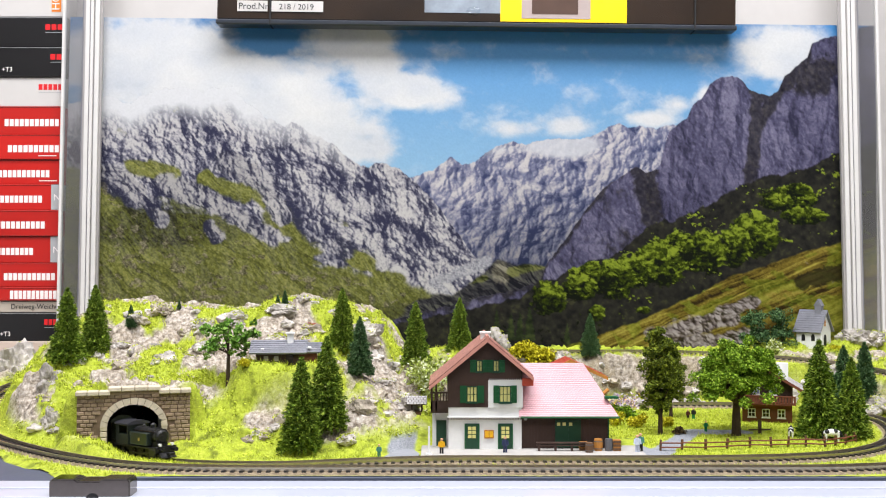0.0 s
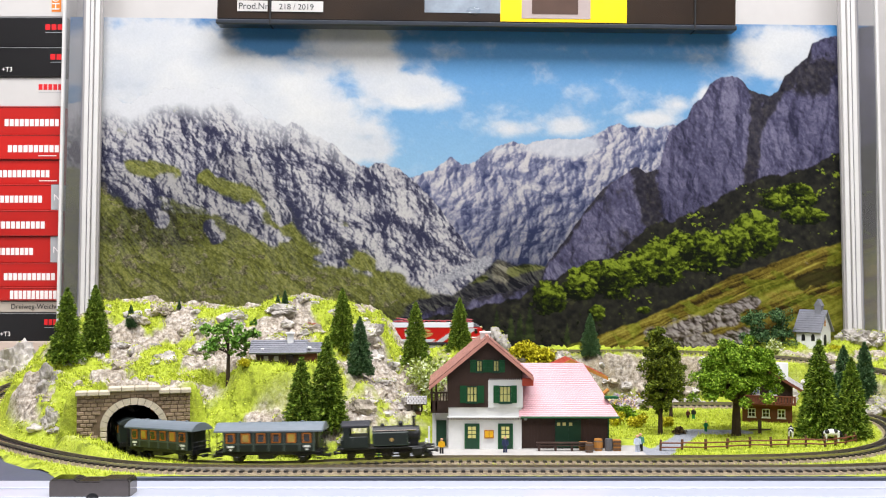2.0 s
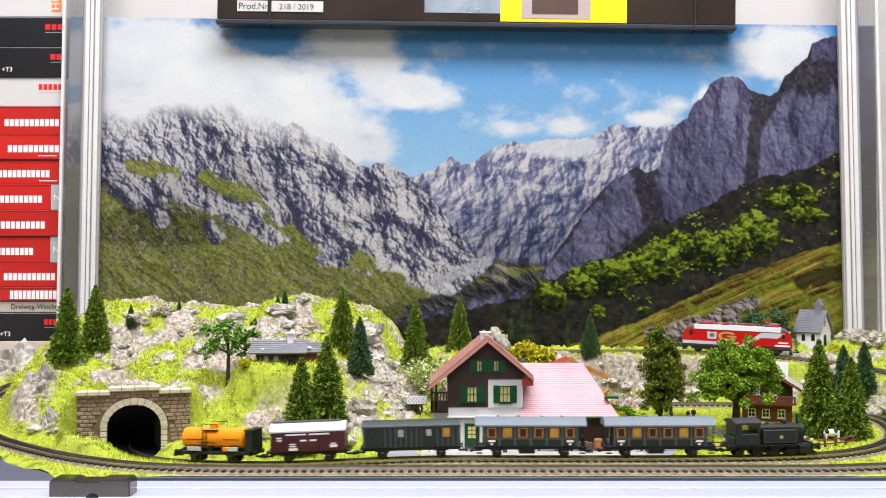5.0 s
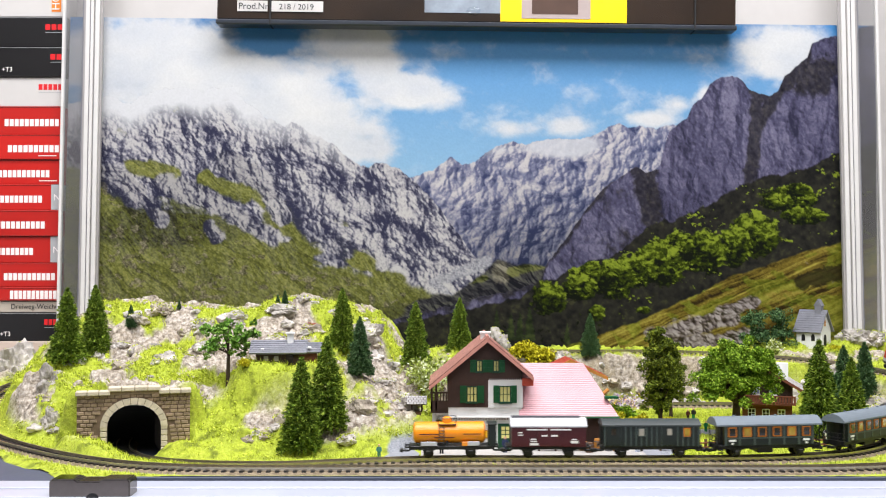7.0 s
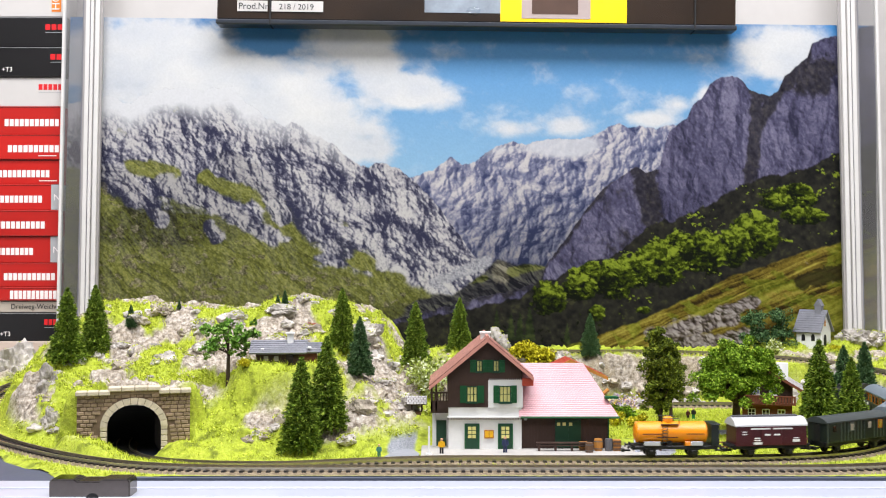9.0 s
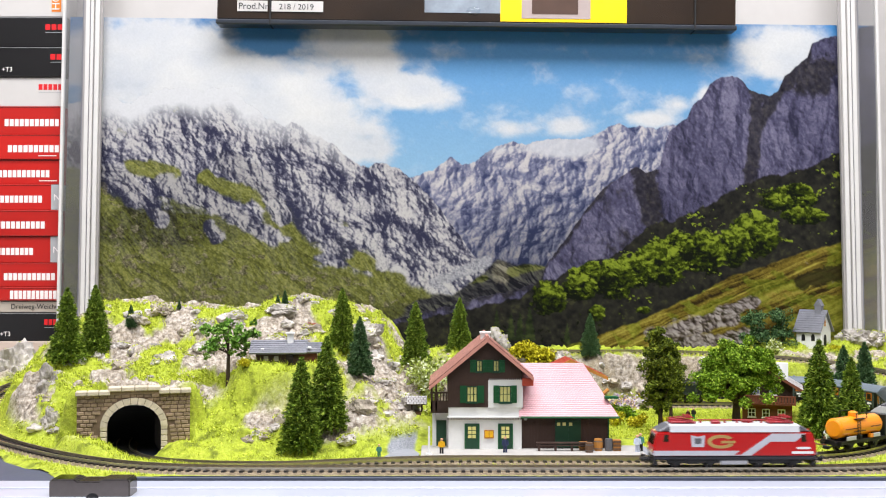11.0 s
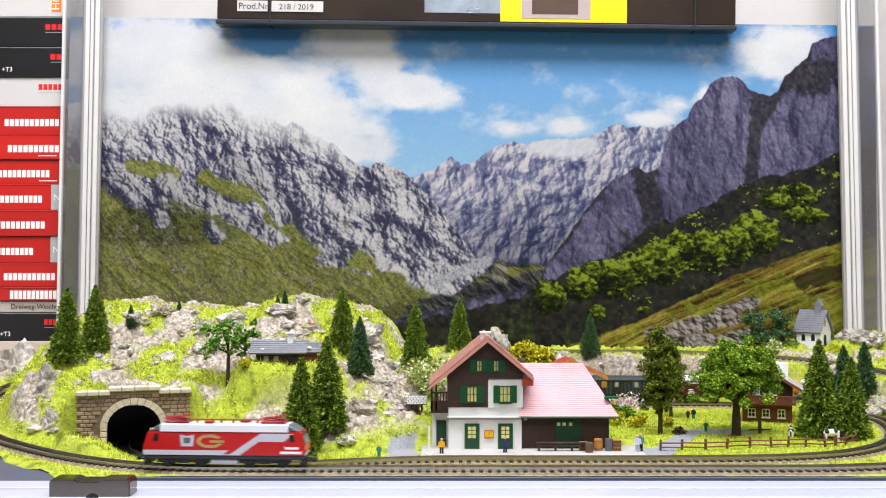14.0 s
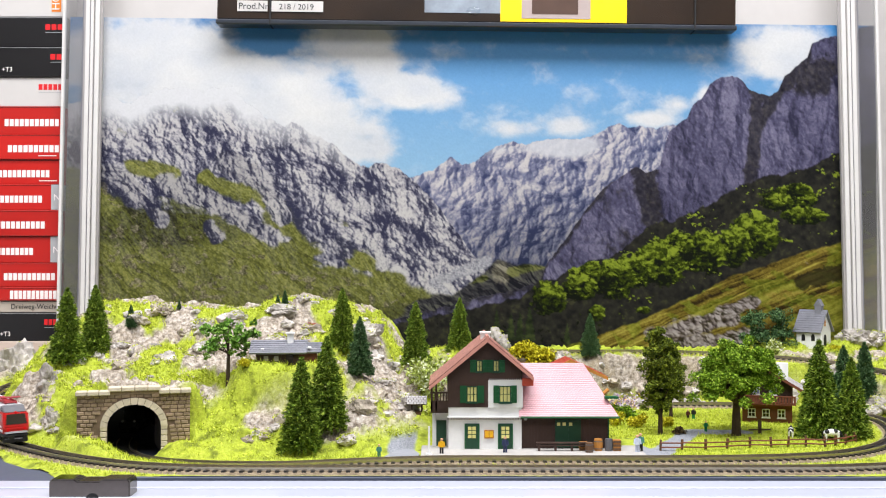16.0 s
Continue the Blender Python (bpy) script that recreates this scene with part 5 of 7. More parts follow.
def shingle_roof(parent, a, b, c, d, nu, nv, mat, lift=0.5, name="roof_tile", board=None, thick=1.0):
    """A roof plane a-b (eave) to d-c (ridge) of separate overlapping tiles on a board."""
    a, b, c, d = (Vector(p) for p in (a, b, c, d))
    nrm = (b - a).cross(d - a).normalized()
    bm = bm_new()
    lo = [bm.verts.new(p - nrm * thick) for p in (a, b, c, d)]
    hi = [bm.verts.new(p) for p in (a, b, c, d)]
    fs = [bm.faces.new(hi), bm.faces.new(lo[::-1])]
    for i in range(4):
        fs.append(bm.faces.new((lo[i], lo[(i + 1) % 4], hi[(i + 1) % 4], hi[i])))
    bmesh.ops.recalc_face_normals(bm, faces=fs)
    roof = part("roof", bm, board or mat, parent)
    bm = bm_new()
    for j in range(nv):
        v0, v1 = j / nv, min(1, (j + 1.12) / nv)
        L0, R0, L1, R1 = a.lerp(d, v0), b.lerp(c, v0), a.lerp(d, v1), b.lerp(c, v1)
        n = max(2, int(round(nu * (R0 - L0).length / (b - a).length)))
        for i in range(-(j % 2), n):
            u0, u1 = max(0, (i + 0.07 + 0.5 * (j % 2)) / n), min(1, (i + 0.93 + 0.5 * (j % 2)) / n)
            if u1 - u0 < 0.1 / n:
                continue
            q = [L0.lerp(R0, u0) + nrm * lift, L0.lerp(R0, u1) + nrm * lift, L1.lerp(R1, u1) + nrm * 0.1, L1.lerp(R1, u0) + nrm * 0.1]
            lows = [p - nrm * lift for p in q[:2]]
            vs = [bm.verts.new(p) for p in q] + [bm.verts.new(p) for p in lows]
            bm.faces.new(vs[:4])
            bm.faces.new((vs[4], vs[5], vs[1], vs[0]))
    k = part(name, bm, mat, roof)
    tagged(k, kind="stuff")
    return roof


def window(parent, x, z, w, h, y, shutter=None, sw=0, frame_mat=M_DOOR, pane=M_GLOW, name="window", cols=2, rows=2, rot=None):
    """A window in a wall facing -y: casing, pane, glazing bars and two shutters."""
    bm = bm_new()
    for x0, x1, z0, z1 in ((x - w / 2, x + w / 2, z, z + 0.7), (x - w / 2, x + w / 2, z + h - 0.7, z + h), (x - w / 2, x - w / 2 + 0.7, z + 0.7, z + h - 0.7), (x + w / 2 - 0.7, x + w / 2, z + 0.7, z + h - 0.7)):
        box(bm, x0, x1, y - 0.9, y + 0.2, z0, z1)
    for k in range(1, cols):
        xx = x - w / 2 + w * k / cols
        box(bm, xx - 0.25, xx + 0.25, y - 0.7, y + 0.2, z, z + h)
    for k in range(1, rows):
        zz = z + h * k / rows
        box(bm, x - w / 2, x + w / 2, y - 0.65, y + 0.2, zz - 0.2, zz + 0.2)
    ob = part(name, bm, frame_mat, parent)
    part("pane", bm_one(box, x - w / 2 + 0.3, x + w / 2 - 0.3, y - 0.3, y + 0.2, z + 0.3, z + h - 0.3), pane, ob)
    part("window_sill", bm_one(box, x - w / 2 - 0.6, x + w / 2 + 0.6, y - 1.5, y, z - 0.8, z), frame_mat, ob)
    if shutter:
        for s in (-1, 1):
            c = x + s * (w / 2 + sw / 2 + 0.1)
            bm = bm_new()
            box(bm, c - sw / 2, c + sw / 2, y - 0.8, y - 0.1, z - 0.3, z + h + 0.3)
            n = 7
            for k in range(n):
                zz = z + h * (k + 0.5) / n
                box(bm, c - sw / 2 + 0.4, c + sw / 2 - 0.4, y - 1.1, y - 0.7, zz - 0.25, zz + 0.25)
            part("shutter", bm, shutter, ob, "green louvred shutter")
    return ob


def boards(parent, x0, x1, z0, z1, y, pitch, mat, name="wall_board"):
    """Upright boarding on a wall facing -y."""
    n = int((x1 - x0) / pitch)
    first = None
    for k in range(n):
        xx = x0 + (k + 0.5) * (x1 - x0) / n
        if first is None:
            first = part(name, bm_one(box, -pitch * 0.4, pitch * 0.4, -0.35, 0, 0, z1 - z0), mat, parent, at=at(xx, y, z0))
        else:
            clone(first, parent, at(xx, y, z0))


def station():
    t = thing("station_building", at(4, 84, 2.6), "brown and white alpine station house with pink tiled roof", "station")
    D = 58
    # ground storey, upper storey with gable, annex
    part("wall", bm_one(box, 0, 54, 0, D, -3, 30.5), M_STUCCO, t, "white plastered ground storey wall")
    bm = bm_new()
    slab(bm, [(-0.6, 30.5), (54.6, 30.5), (54.6, 58.5), (28.7, 79.5), (-0.6, 55.5)], D, "xz", -0.4)
    up = part("upper_wall", bm, M_BROWN, t, "dark brown boarded upper storey")
    # board joints as fine battens below the gable slopes
    for k in range(22):
        x = 0.9 + k * 2.5
        top = min(55.5 + (x + 0.6) * 0.82, 79.5 - (x - 28.7) * 0.81) - 1
        if 27.5 < x < 53.5:
            segs = [(52.0, top)]
        else:
            segs = [(30.8, top)]
        for z0, z1 in segs:
            part("batten", bm_one(box, x - 0.2, x + 0.2, -0.8, -0.4, z0, z1), M_BROWN, up)
    part("bay_wall", bm_one(box, 29.3, 54.9, -0.9, 2, 30.4, 51.5), M_STUCCO, t, "white plastered bay")
    bm = bm_new()
    for k in range(17):
        box(bm, 29.3 + k * 1.52, 30.2 + k * 1.52, -1.2, -0.6, 50.6, 51.6)
    tagged(part("cornice", bm, M_BROWN, t), kind="stuff")
    # canopy edge between the storeys with a toothed trim
    part("ledge", bm_one(box, -1, 54.8, -2.2, 0, 22.9, 24.0), M_STUCCO, t)
    bm = bm_new()
    for k in range(28):
        box(bm, -0.6 + k * 1.98, 0.6 + k * 1.98, -2.3, -1.9, 21.8, 22.9)
    tagged(part("toothed_trim", bm, M_BROWN, t), kind="stuff")
    # main roof: two slopes, brown-red, with overhang over the balcony
    ap = Vector((28.7, 0, 82.5))
    y0, y1 = -7, D + 5
    shingle_roof(t, (-14, y1, 47.0), (-14, y0, 47.0), (28.7, y0, 82.5), (28.7, y1, 82.5), 26, 16, M_TILE_B, board=M_FASCIA, thick=1.6)
    shingle_roof(t, (62, y0, 54.0), (62, y1, 54.0), (28.7, y1, 82.5), (28.7, y0, 82.5), 26, 13, M_TILE_B, board=M_FASCIA, thick=1.6)
    bm = bm_new()
    slab(bm, [(-14.4, 46.4), (-14.4, 43.8), (28.7, 79.0), (62.4, 50.6), (62.4, 53.4), (28.7, 82.4)], 1.4, "xz", y0 - 1.2)
    part("verge_board", bm, M_TILE_B, t, "dusky red verge board along the gable")
    part("ridge_cap", bm_one(rod, (28.7, y0 - 1, 82.6), (28.7, y1, 82.6), 1.3, n=8), M_TILE_B, t)
    bm = bm_new()
    box(bm, 24.5, 31.5, 16, 23, 76, 83.8, 0.3)
    box(bm, 23.8, 32.2, 15.3, 23.7, 83.8, 85.2, 0.2)
    part("chimney", bm, M_STUCCO, t, "pale plastered chimney")
    # annex
    part("annex_wall", bm_one(box, 54, 118.5, 4, D - 2, -3, 27), M_BROWN, t, "dark brown boarded annex wall")
    boards(t, 54.4, 118, 0, 25, 4, 2.2, M_BROWN)
    shingle_roof(t, (52, -3.5, 24.2), (125, -3.5, 24.2), (103, 28, 60.5), (52, 28, 60.5), 62, 28, M_TILE, lift=0.32, board=M_TILE_SHEEN, thick=1.2)
    shingle_roof(t, (125, -3.5, 24.2), (125, D + 4, 24.2), (103, 29, 60.5), (103, 28, 60.5), 44, 28, M_TILE, lift=0.32, board=M_TILE_SHEEN, thick=1.2)
    shingle_roof(t, (125, D + 4, 24.2), (52, D + 4, 24.2), (52, 29, 60.5), (103, 29, 60.5), 24, 10, M_TILE, board=M_TILE, thick=1.2)
    part("gutter", bm_one(rod, (53, -4, 23.6), (125.5, -4, 23.6), 0.8, n=8), M_SHUTTER, t, "green gutter")
    part("downpipe", bm_one(rod, (118.5, 2.8, 0), (118.5, 2.8, 24), 0.6, n=6), M_SHUTTER, t, "green downpipe")
    bm = bm_new()
    box(bm, 116, 126, 2, 9, 36.4, 37.8)
    part("roof_hatch", bm, M_SHUTTER, t, "dark green roof edge flap")
    part("roof_flashing", bm_one(box, 54.4, 62.5, -3.4, 0.5, 46.6, 52), M_TILE_R, t, "orange-red roof flashing")
    # openings
    for x in (22.8, 35.2):
        window(t, x, 56.6, 4.6, 8.6, -0.5, M_SHUTTER, 4.4 if x < 30 else 4.0)
    window(t, 17.4, 34.2, 8.0, 12.0, -0.5, M_SHUTTER, 4.8, cols=3)
    window(t, 41.8, 34.2, 8.6, 12.2, -1.0, M_SHUTTER, 4.2, cols=3)

    def door(x, w, h, y, panes=True):
        d = part("door", bm_one(box, x - w / 2, x + w / 2, y - 0.9, y + 0.3, 0, h), M_DOOR, t, "dark green panelled door")
        if panes:
            for i in range(2):
                for j in range(3):
                    part("pane", bm_one(box, x - 3 + i * 3.2, x - 0.4 + i * 3.2, y - 1.1, y, 8 + j * 3.0, 10.4 + j * 3.0), M_GLOW, d)
        for s in (-1, 1):
            part("jamb", bm_one(box, x + s * w / 2 - 0.4, x + s * w / 2 + 0.4, y - 1.2, y, 0, h), M_SHUTTER, d)
        return d
    door(17.4, 10.2, 18.6, 0)
    door(42.0, 10.2, 18.6, 0)
    d = part("sliding_door", bm_one(box, 79, 98, 2.6, 4.4, 0.5, 21), M_DOOR, t, "dark green goods shed doors")
    part("door_leaf", bm_one(box, 79.6, 88.2, 2.2, 2.6, 1, 20), M_DOOR, d)
    part("door_leaf", bm_one(box, 88.8, 97.4, 2.2, 2.6, 1, 20), M_DOOR, d)
    for x in (81.5, 85.6, 90.4):
        part("pane", bm_one(box, x - 1.2, x + 1.2, 1.9, 2.4, 16.6, 19), M_GLOW, d)
    n = part("notice_board", bm_one(box, 26.4, 33.4, -1.0, 0, 7.8, 13.8), M_WOOD_L, t, "yellow framed notice board")
    for i in range(2):
        part("notice", bm_one(box, 27.1 + i * 3.1, 29.7 + i * 3.1, -1.3, -0.9, 8.6, 13), M_YELLOW, n)
    # balcony over the side porch
    part("porch_wall", bm_one(box, -12, 0, 14, D, -3, 26), M_STUCCO, t)
    part("porch_door", bm_one(box, -9, -1.5, 13.2, 14.2, 0, 19), M_DOOR, t, "dark green door")
    part("balcony_floor", bm_one(box, -13, 0, 2, D, 26, 28), M_BROWN, t)
    part("balcony_front", bm_one(box, -13, -0.5, 1.4, 2.6, 28, 35), M_BROWN, t)
    part("handrail", bm_one(box, -13.4, -0.4, 1.2, 2.8, 40.4, 41.6), M_BROWN, t)
    for k in range(6):
        part("baluster", bm_one(rod, (-12 + k * 2.1, 2, 35), (-12 + k * 2.1, 2, 40.6), 0.5, n=6), M_BROWN, t)
    for x in (-12.4, -9):
        part("post", bm_one(box, x - 0.7, x + 0.7, 1.4, 2.8, 28, 48), M_BROWN, t)
    part("lamp", bm_one(rod, (57, 1, 21), (57, 1, 24), 1.2, 0.8, 8), M_SILVER, t, "small grey wall lamp")
    part("step", bm_one(box, 9, 26, -3, 0, -1.2, 0), M_PLAT, t)
    part("step", bm_one(box, 34, 50, -3, 0, -1.2, 0), M_PLAT, t)


station()


def platform_and_paths():
    bm = bm_new()
    box(bm, -16, 146, 52, 100, -1, 2.4, 0.4)
    tagged(part("platform", bm, M_PLAT), "pale grey station platform", "platform", kind="structure")
    bm = bm_new()
    slab(bm, [(-44, 52), (-18, 52), (-17, 70), (-22, 88), (-34, 94), (-37, 74)], 2.2, "xy", -0.6)
    tagged(part("pavement", bm, M_ASPH), "grey asphalt forecourt by the track", "pavement", kind="structure")
    bm = bm_new()
    slab(bm, [(147, 52), (160, 52), (158, 74), (152, 104), (147, 104)], 1.6, "xy", -0.4)
    tagged(part("pavement", bm, M_ASPH), "grey asphalt way by the platform end", "pavement", kind="structure")


platform_and_paths()


def platform_things():
    t = thing("platform_bench", at(88, 76, 2.6), "long low dark wooden loading bench on the platform", "bench")
    for z in (3.6, 5.4):
        part("plank", bm_one(box, -20, 20, -1.6, 1.6, z, z + 0.8), M_BROWN, t)
    for x in (-18, -6, 6, 18):
        part("leg", bm_one(box, x - 0.7, x + 0.7, -1.4, 1.4, 0, 5.4), M_BROWN, t)

    def barrel(x, y, r, h, mat, label):
        b = thing("barrel", at(x, y, 2.4), label, "barrel", "barrels on the platform")
        bm = bm_new()
        prof = [(0, 0.84), (0.25, 0.96), (0.5, 1.0), (0.75, 0.96), (1, 0.84)]
        for (h0, r0), (h1, r1) in zip(prof, prof[1:]):
            rod(bm, (0, 0, h0 * h), (0, 0, h1 * h), r * r0, r * r1, 14, caps=True)
        part("staves", bm, mat, b)
        for f in (0.2, 0.8):
            part("hoop", bm_one(rod, (0, 0, f * h - 0.3), (0, 0, f * h + 0.3), r * 0.97, n=14), M_DGREY, b)
    barrel(113.5, 78, 3.4, 8.5, M_WOOD_L, "ochre wooden barrel on the platform")
    barrel(121, 77, 3.0, 8.8, M_DGREY, "dark grey metal drum on the platform")
    barrel(106, 71, 3.2, 7, M_WOOD, "weathered brown barrel on the platform")
    for x, y, w, h in ((103, 80, 6, 6), (127, 78, 5.5, 8)):
        c = thing("crate", at(x, y, 2.4), "ochre wooden crate on the platform", "crate", "crates on the platform")
        part("side", bm_one(box, -w / 2, w / 2, -2.5, 2.5, 0, h, 0.2), M_WOOD_L, c)
        for k in range(3):
            part("slat", bm_one(box, -w / 2 - 0.2, w / 2 + 0.2, -2.9, -2.5, 0.6 + k * h / 3, h / 3 - 0.5 + k * h / 3), M_WOOD, c)
    p = thing("platform_lamp_post", at(-10, 62, 2.4), "slim white post with round foot on the platform", "post")
    part("foot", bm_one(rod, (0, 0, 0), (0, 0, 1), 2.6, n=14), M_WHITE, p)
    part("pole", bm_one(rod, (0, 0, 1), (0, 0, 20), 0.9, 0.7, n=10), M_WHITE, p)


platform_things()


def portal():
    """Tunnel mouth: coursed stone blocks round a voussoir arch, with coping stones."""
    t = thing("tunnel_portal", at(PORTAL[0], PORTAL[1], PORTAL[2], PORTAL_TURN), "tan cut-stone tunnel portal with arched opening", "tunnel portal")
    r, spring, W, H = 19.5, 20.0, 41.0, 45.0
    # core wall with the arch cut out
    bm = bm_new()
    pts = [(-W, -2), (-r, -2)] + [(-r * math.cos(a), spring + 17 * math.sin(a)) for a in np.linspace(0, math.pi, 15)] + [(r, -2), (W, -2), (W, H), (-W, H)]
    slab(bm, pts, 6, "xz", 1.2)
    core = part("core_wall", bm, M_MORTAR, t)
    # tunnel lining
    bm = bm_new()
    n = 14
    ring = [(-r - 0.2, -2)] + [(-(r + 0.2) * math.cos(a), spring + 17.2 * math.sin(a)) for a in np.linspace(0, math.pi, n)] + [(r + 0.2, -2)]
    for (x0, z0), (x1, z1) in zip(ring, ring[1:]):
        bm.faces.new([bm.verts.new(p) for p in ((x0, 6, z0), (x1, 6, z1), (x1 * 1.05 - 6, 60, z1), (x0 * 1.05 - 6, 60, z0))])
    part("lining", bm, M_DARK, t)
    random.seed(4)
    blocks = {}
    row, z = 0, 0.0
    while z < H - 1:
        h = 3.0
        x = -W + (row % 2) * 2.6
        while x < W - 1:
            w = random.choice((4.6, 5.4, 6.4))
            xa, xb = max(x, -W), min(x + w - 0.5, W)
            zc = z + h / 2
            inside = 0
            for xx in (xa, (xa + xb) / 2, xb):
                lim = r + 5.4
                dz = zc - spring
                if (dz <= 0 and abs(xx) < lim) or (dz > 0 and (xx / lim) ** 2 + (dz / 22.2) ** 2 < 1):
                    inside += 1
            if not inside and xb - xa > 1.5:
                part("stone_block", bm_one(box, xa, xb, 0.2 + random.uniform(0, 0.5), 2, z, min(z + h - 0.5, H), 0.35), M_STONE, t)
            x += w
        z += h
        row += 1
    # voussoirs and jamb stones
    k = 13
    for i in range(k):
        a0, a1 = math.pi * (i + 0.04) / k, math.pi * (i + 0.96) / k
        q = [(-(r) * math.cos(a0), spring + 17 * math.sin(a0)), (-(r + 5) * math.cos(a0), spring + 22 * math.sin(a0)),
             (-(r + 5) * math.cos(a1), spring + 22 * math.sin(a1)), (-(r) * math.cos(a1), spring + 17 * math.sin(a1))]
        bm = bm_new()
        slab(bm, q, 4, "xz", -1.0)
        part("arch_stone", bm, M_STONE_L, t)
    for s in (-1, 1):
        for j in range(5):
            part("jamb_stone", bm_one(box, min(s * r, s * (r + 4.8)), max(s * r, s * (r + 4.8)), -0.8, 3, j * 4.4, j * 4.4 + 4.0, 0.4), M_STONE_L, t)
    for x0, x1, zz in ((-W - 1, -17, H - 0.5), (18, W + 1, H - 0.5), (-18.5, 19.5, H + 2.2)):
        n = int((x1 - x0) / 8)
        for i in range(n):
            part("coping_stone", bm_one(box, x0 + (x1 - x0) * i / n, x0 + (x1 - x0) * (i + 0.96) / n, -2.4, 9, zz, zz + 3.2, 0.5), M_STONE_L, t)
    part("parapet", bm_one(box, -18, 19, 0, 6, H - 0.5, H + 2.2), M_STONE, t)


portal()


def hut():
    t = thing("mountain_hut", at(-127, 148, 59, 4), "low dark wooden hut with grey shingle roof", "hut")
    part("wall", bm_one(box, -22, 12, -6, 14, -6, 11), M_BROWN, t, "dark brown wall")
    part("side_wall", bm_one(box, 12, 26, -4, 14, -6, 9), M_WOOD_R, t, "red-brown boarded wall")
    part("gable_wall", bm_one(box, 12.2, 26.2, -3, 12, 7, 13), M_STUCCO, t, "pale plastered wall")
    boards(t, -22, 12, -1, 10, -6, 2.2, M_BROWN)
    boards(t, 12.5, 26, -1, 7.5, -4, 2.0, M_WOOD_R)
    shingle_roof(t, (-27, -11, 9.6), (18, -11, 9.6), (18, 6, 19), (-27, 6, 19), 20, 7, M_SLATE, board=M_SLATE)
    shingle_roof(t, (18, 20, 9.6), (-27, 20, 9.6), (-27, 6, 19), (18, 6, 19), 20, 7, M_SLATE, board=M_SLATE)
    shingle_roof(t, (18, -8, 10), (30, -8, 10), (30, 6, 17), (18, 6, 17), 6, 5, M_SLATE, board=M_SLATE)
    part("chimney", bm_one(box, 2, 7, 1, 5, 14, 24, 0.3), M_STUCCO, t, "white chimney")
    part("chimney_cap", bm_one(box, 1, 8, 0, 6, 24, 25.2, 0.2), M_STUCCO, t)
    part("door", bm_one(box, 2, 7.4, -6.9, -5.8, -1, 8), M_PANE_D, t)
    for x, z in ((-17, 12.4), (20, 13.6)):
        part("roof_stone", bm_one(ball, (x, -6, z), 1.8, 1, (1, 1, 0.6), 0.2), M_STUCCO, t)
    for x in (-14, -6):
        part("window", bm_one(box, x - 1.8, x + 1.8, -6.8, -5.9, 3, 7), M_PANE_W, t)


hut()


def chalet():
    t = thing("chalet", at(285, 232, -0.5, -18), "dark wooden chalet with balcony and pale roof", "chalet")
    part("wall", bm_one(box, -20, 22, 0, 34, -1, 18), M_WOOD_R, t, "red-brown ground storey wall")
    bm = bm_new()
    slab(bm, [(-20.5, 18), (22.5, 18), (22.5, 34), (1, 46), (-20.5, 34)], 34, "xz", -0.5)
    part("upper_wall", bm, M_BROWN, t, "dark brown gabled upper storey")
    boards(t, -20, 22, 19, 33, -0.5, 2.4, M_BROWN)
    boards(t, -20, 22, 0, 17, 0, 2.6, M_WOOD_R)
    shingle_roof(t, (-29, 38, 30.5), (-29, -9, 30.5), (1, -9, 48.5), (1, 38, 48.5), 14, 9, M_SHINGLE, board=M_WOOD_R, thick=1.4)
    shingle_roof(t, (31, -9, 30.5), (31, 38, 30.5), (1, 38, 48.5), (1, -9, 48.5), 14, 9, M_SHINGLE, board=M_WOOD_R, thick=1.4)
    bm = bm_new()
    slab(bm, [(-29.4, 30.6), (-29.4, 28), (1, 46), (31.4, 28), (31.4, 30.6), (1, 48.8)], 1.2, "xz", -10)
    part("verge_board", bm, M_WOOD_R, t, "red-brown verge board")
    part("balcony", bm_one(box, -23, 25, -8, 0, 17, 18.4), M_WOOD_R, t)
    for k in range(20):
        x = -22.5 + k * 2.45
        part("baluster", bm_one(box, x - 0.9, x + 0.9, -8.2, -7.4, 18.4, 24), M_WOOD_R, t)
    part("handrail", bm_one(box, -23, 25, -8.6, -7, 24, 25), M_WOOD_R, t)
    part("chimney", bm_one(box, 9, 19, 12, 19, 36, 52, 0.3), M_STUCCO, t, "white chimney block")
    for x in (-12, 0, 13):
        window(t, x, 5, 6.5, 7.5, -0.2, None, 0, M_WHITE, M_PANE_D)
    for x in (-8, 6):
        window(t, x, 25, 6.0, 8, -0.9, None, 0, M_WHITE, material("pale_blue_pane", srgb(150, 160, 206), 0.2, grain=0.1, scale=100))


chalet()


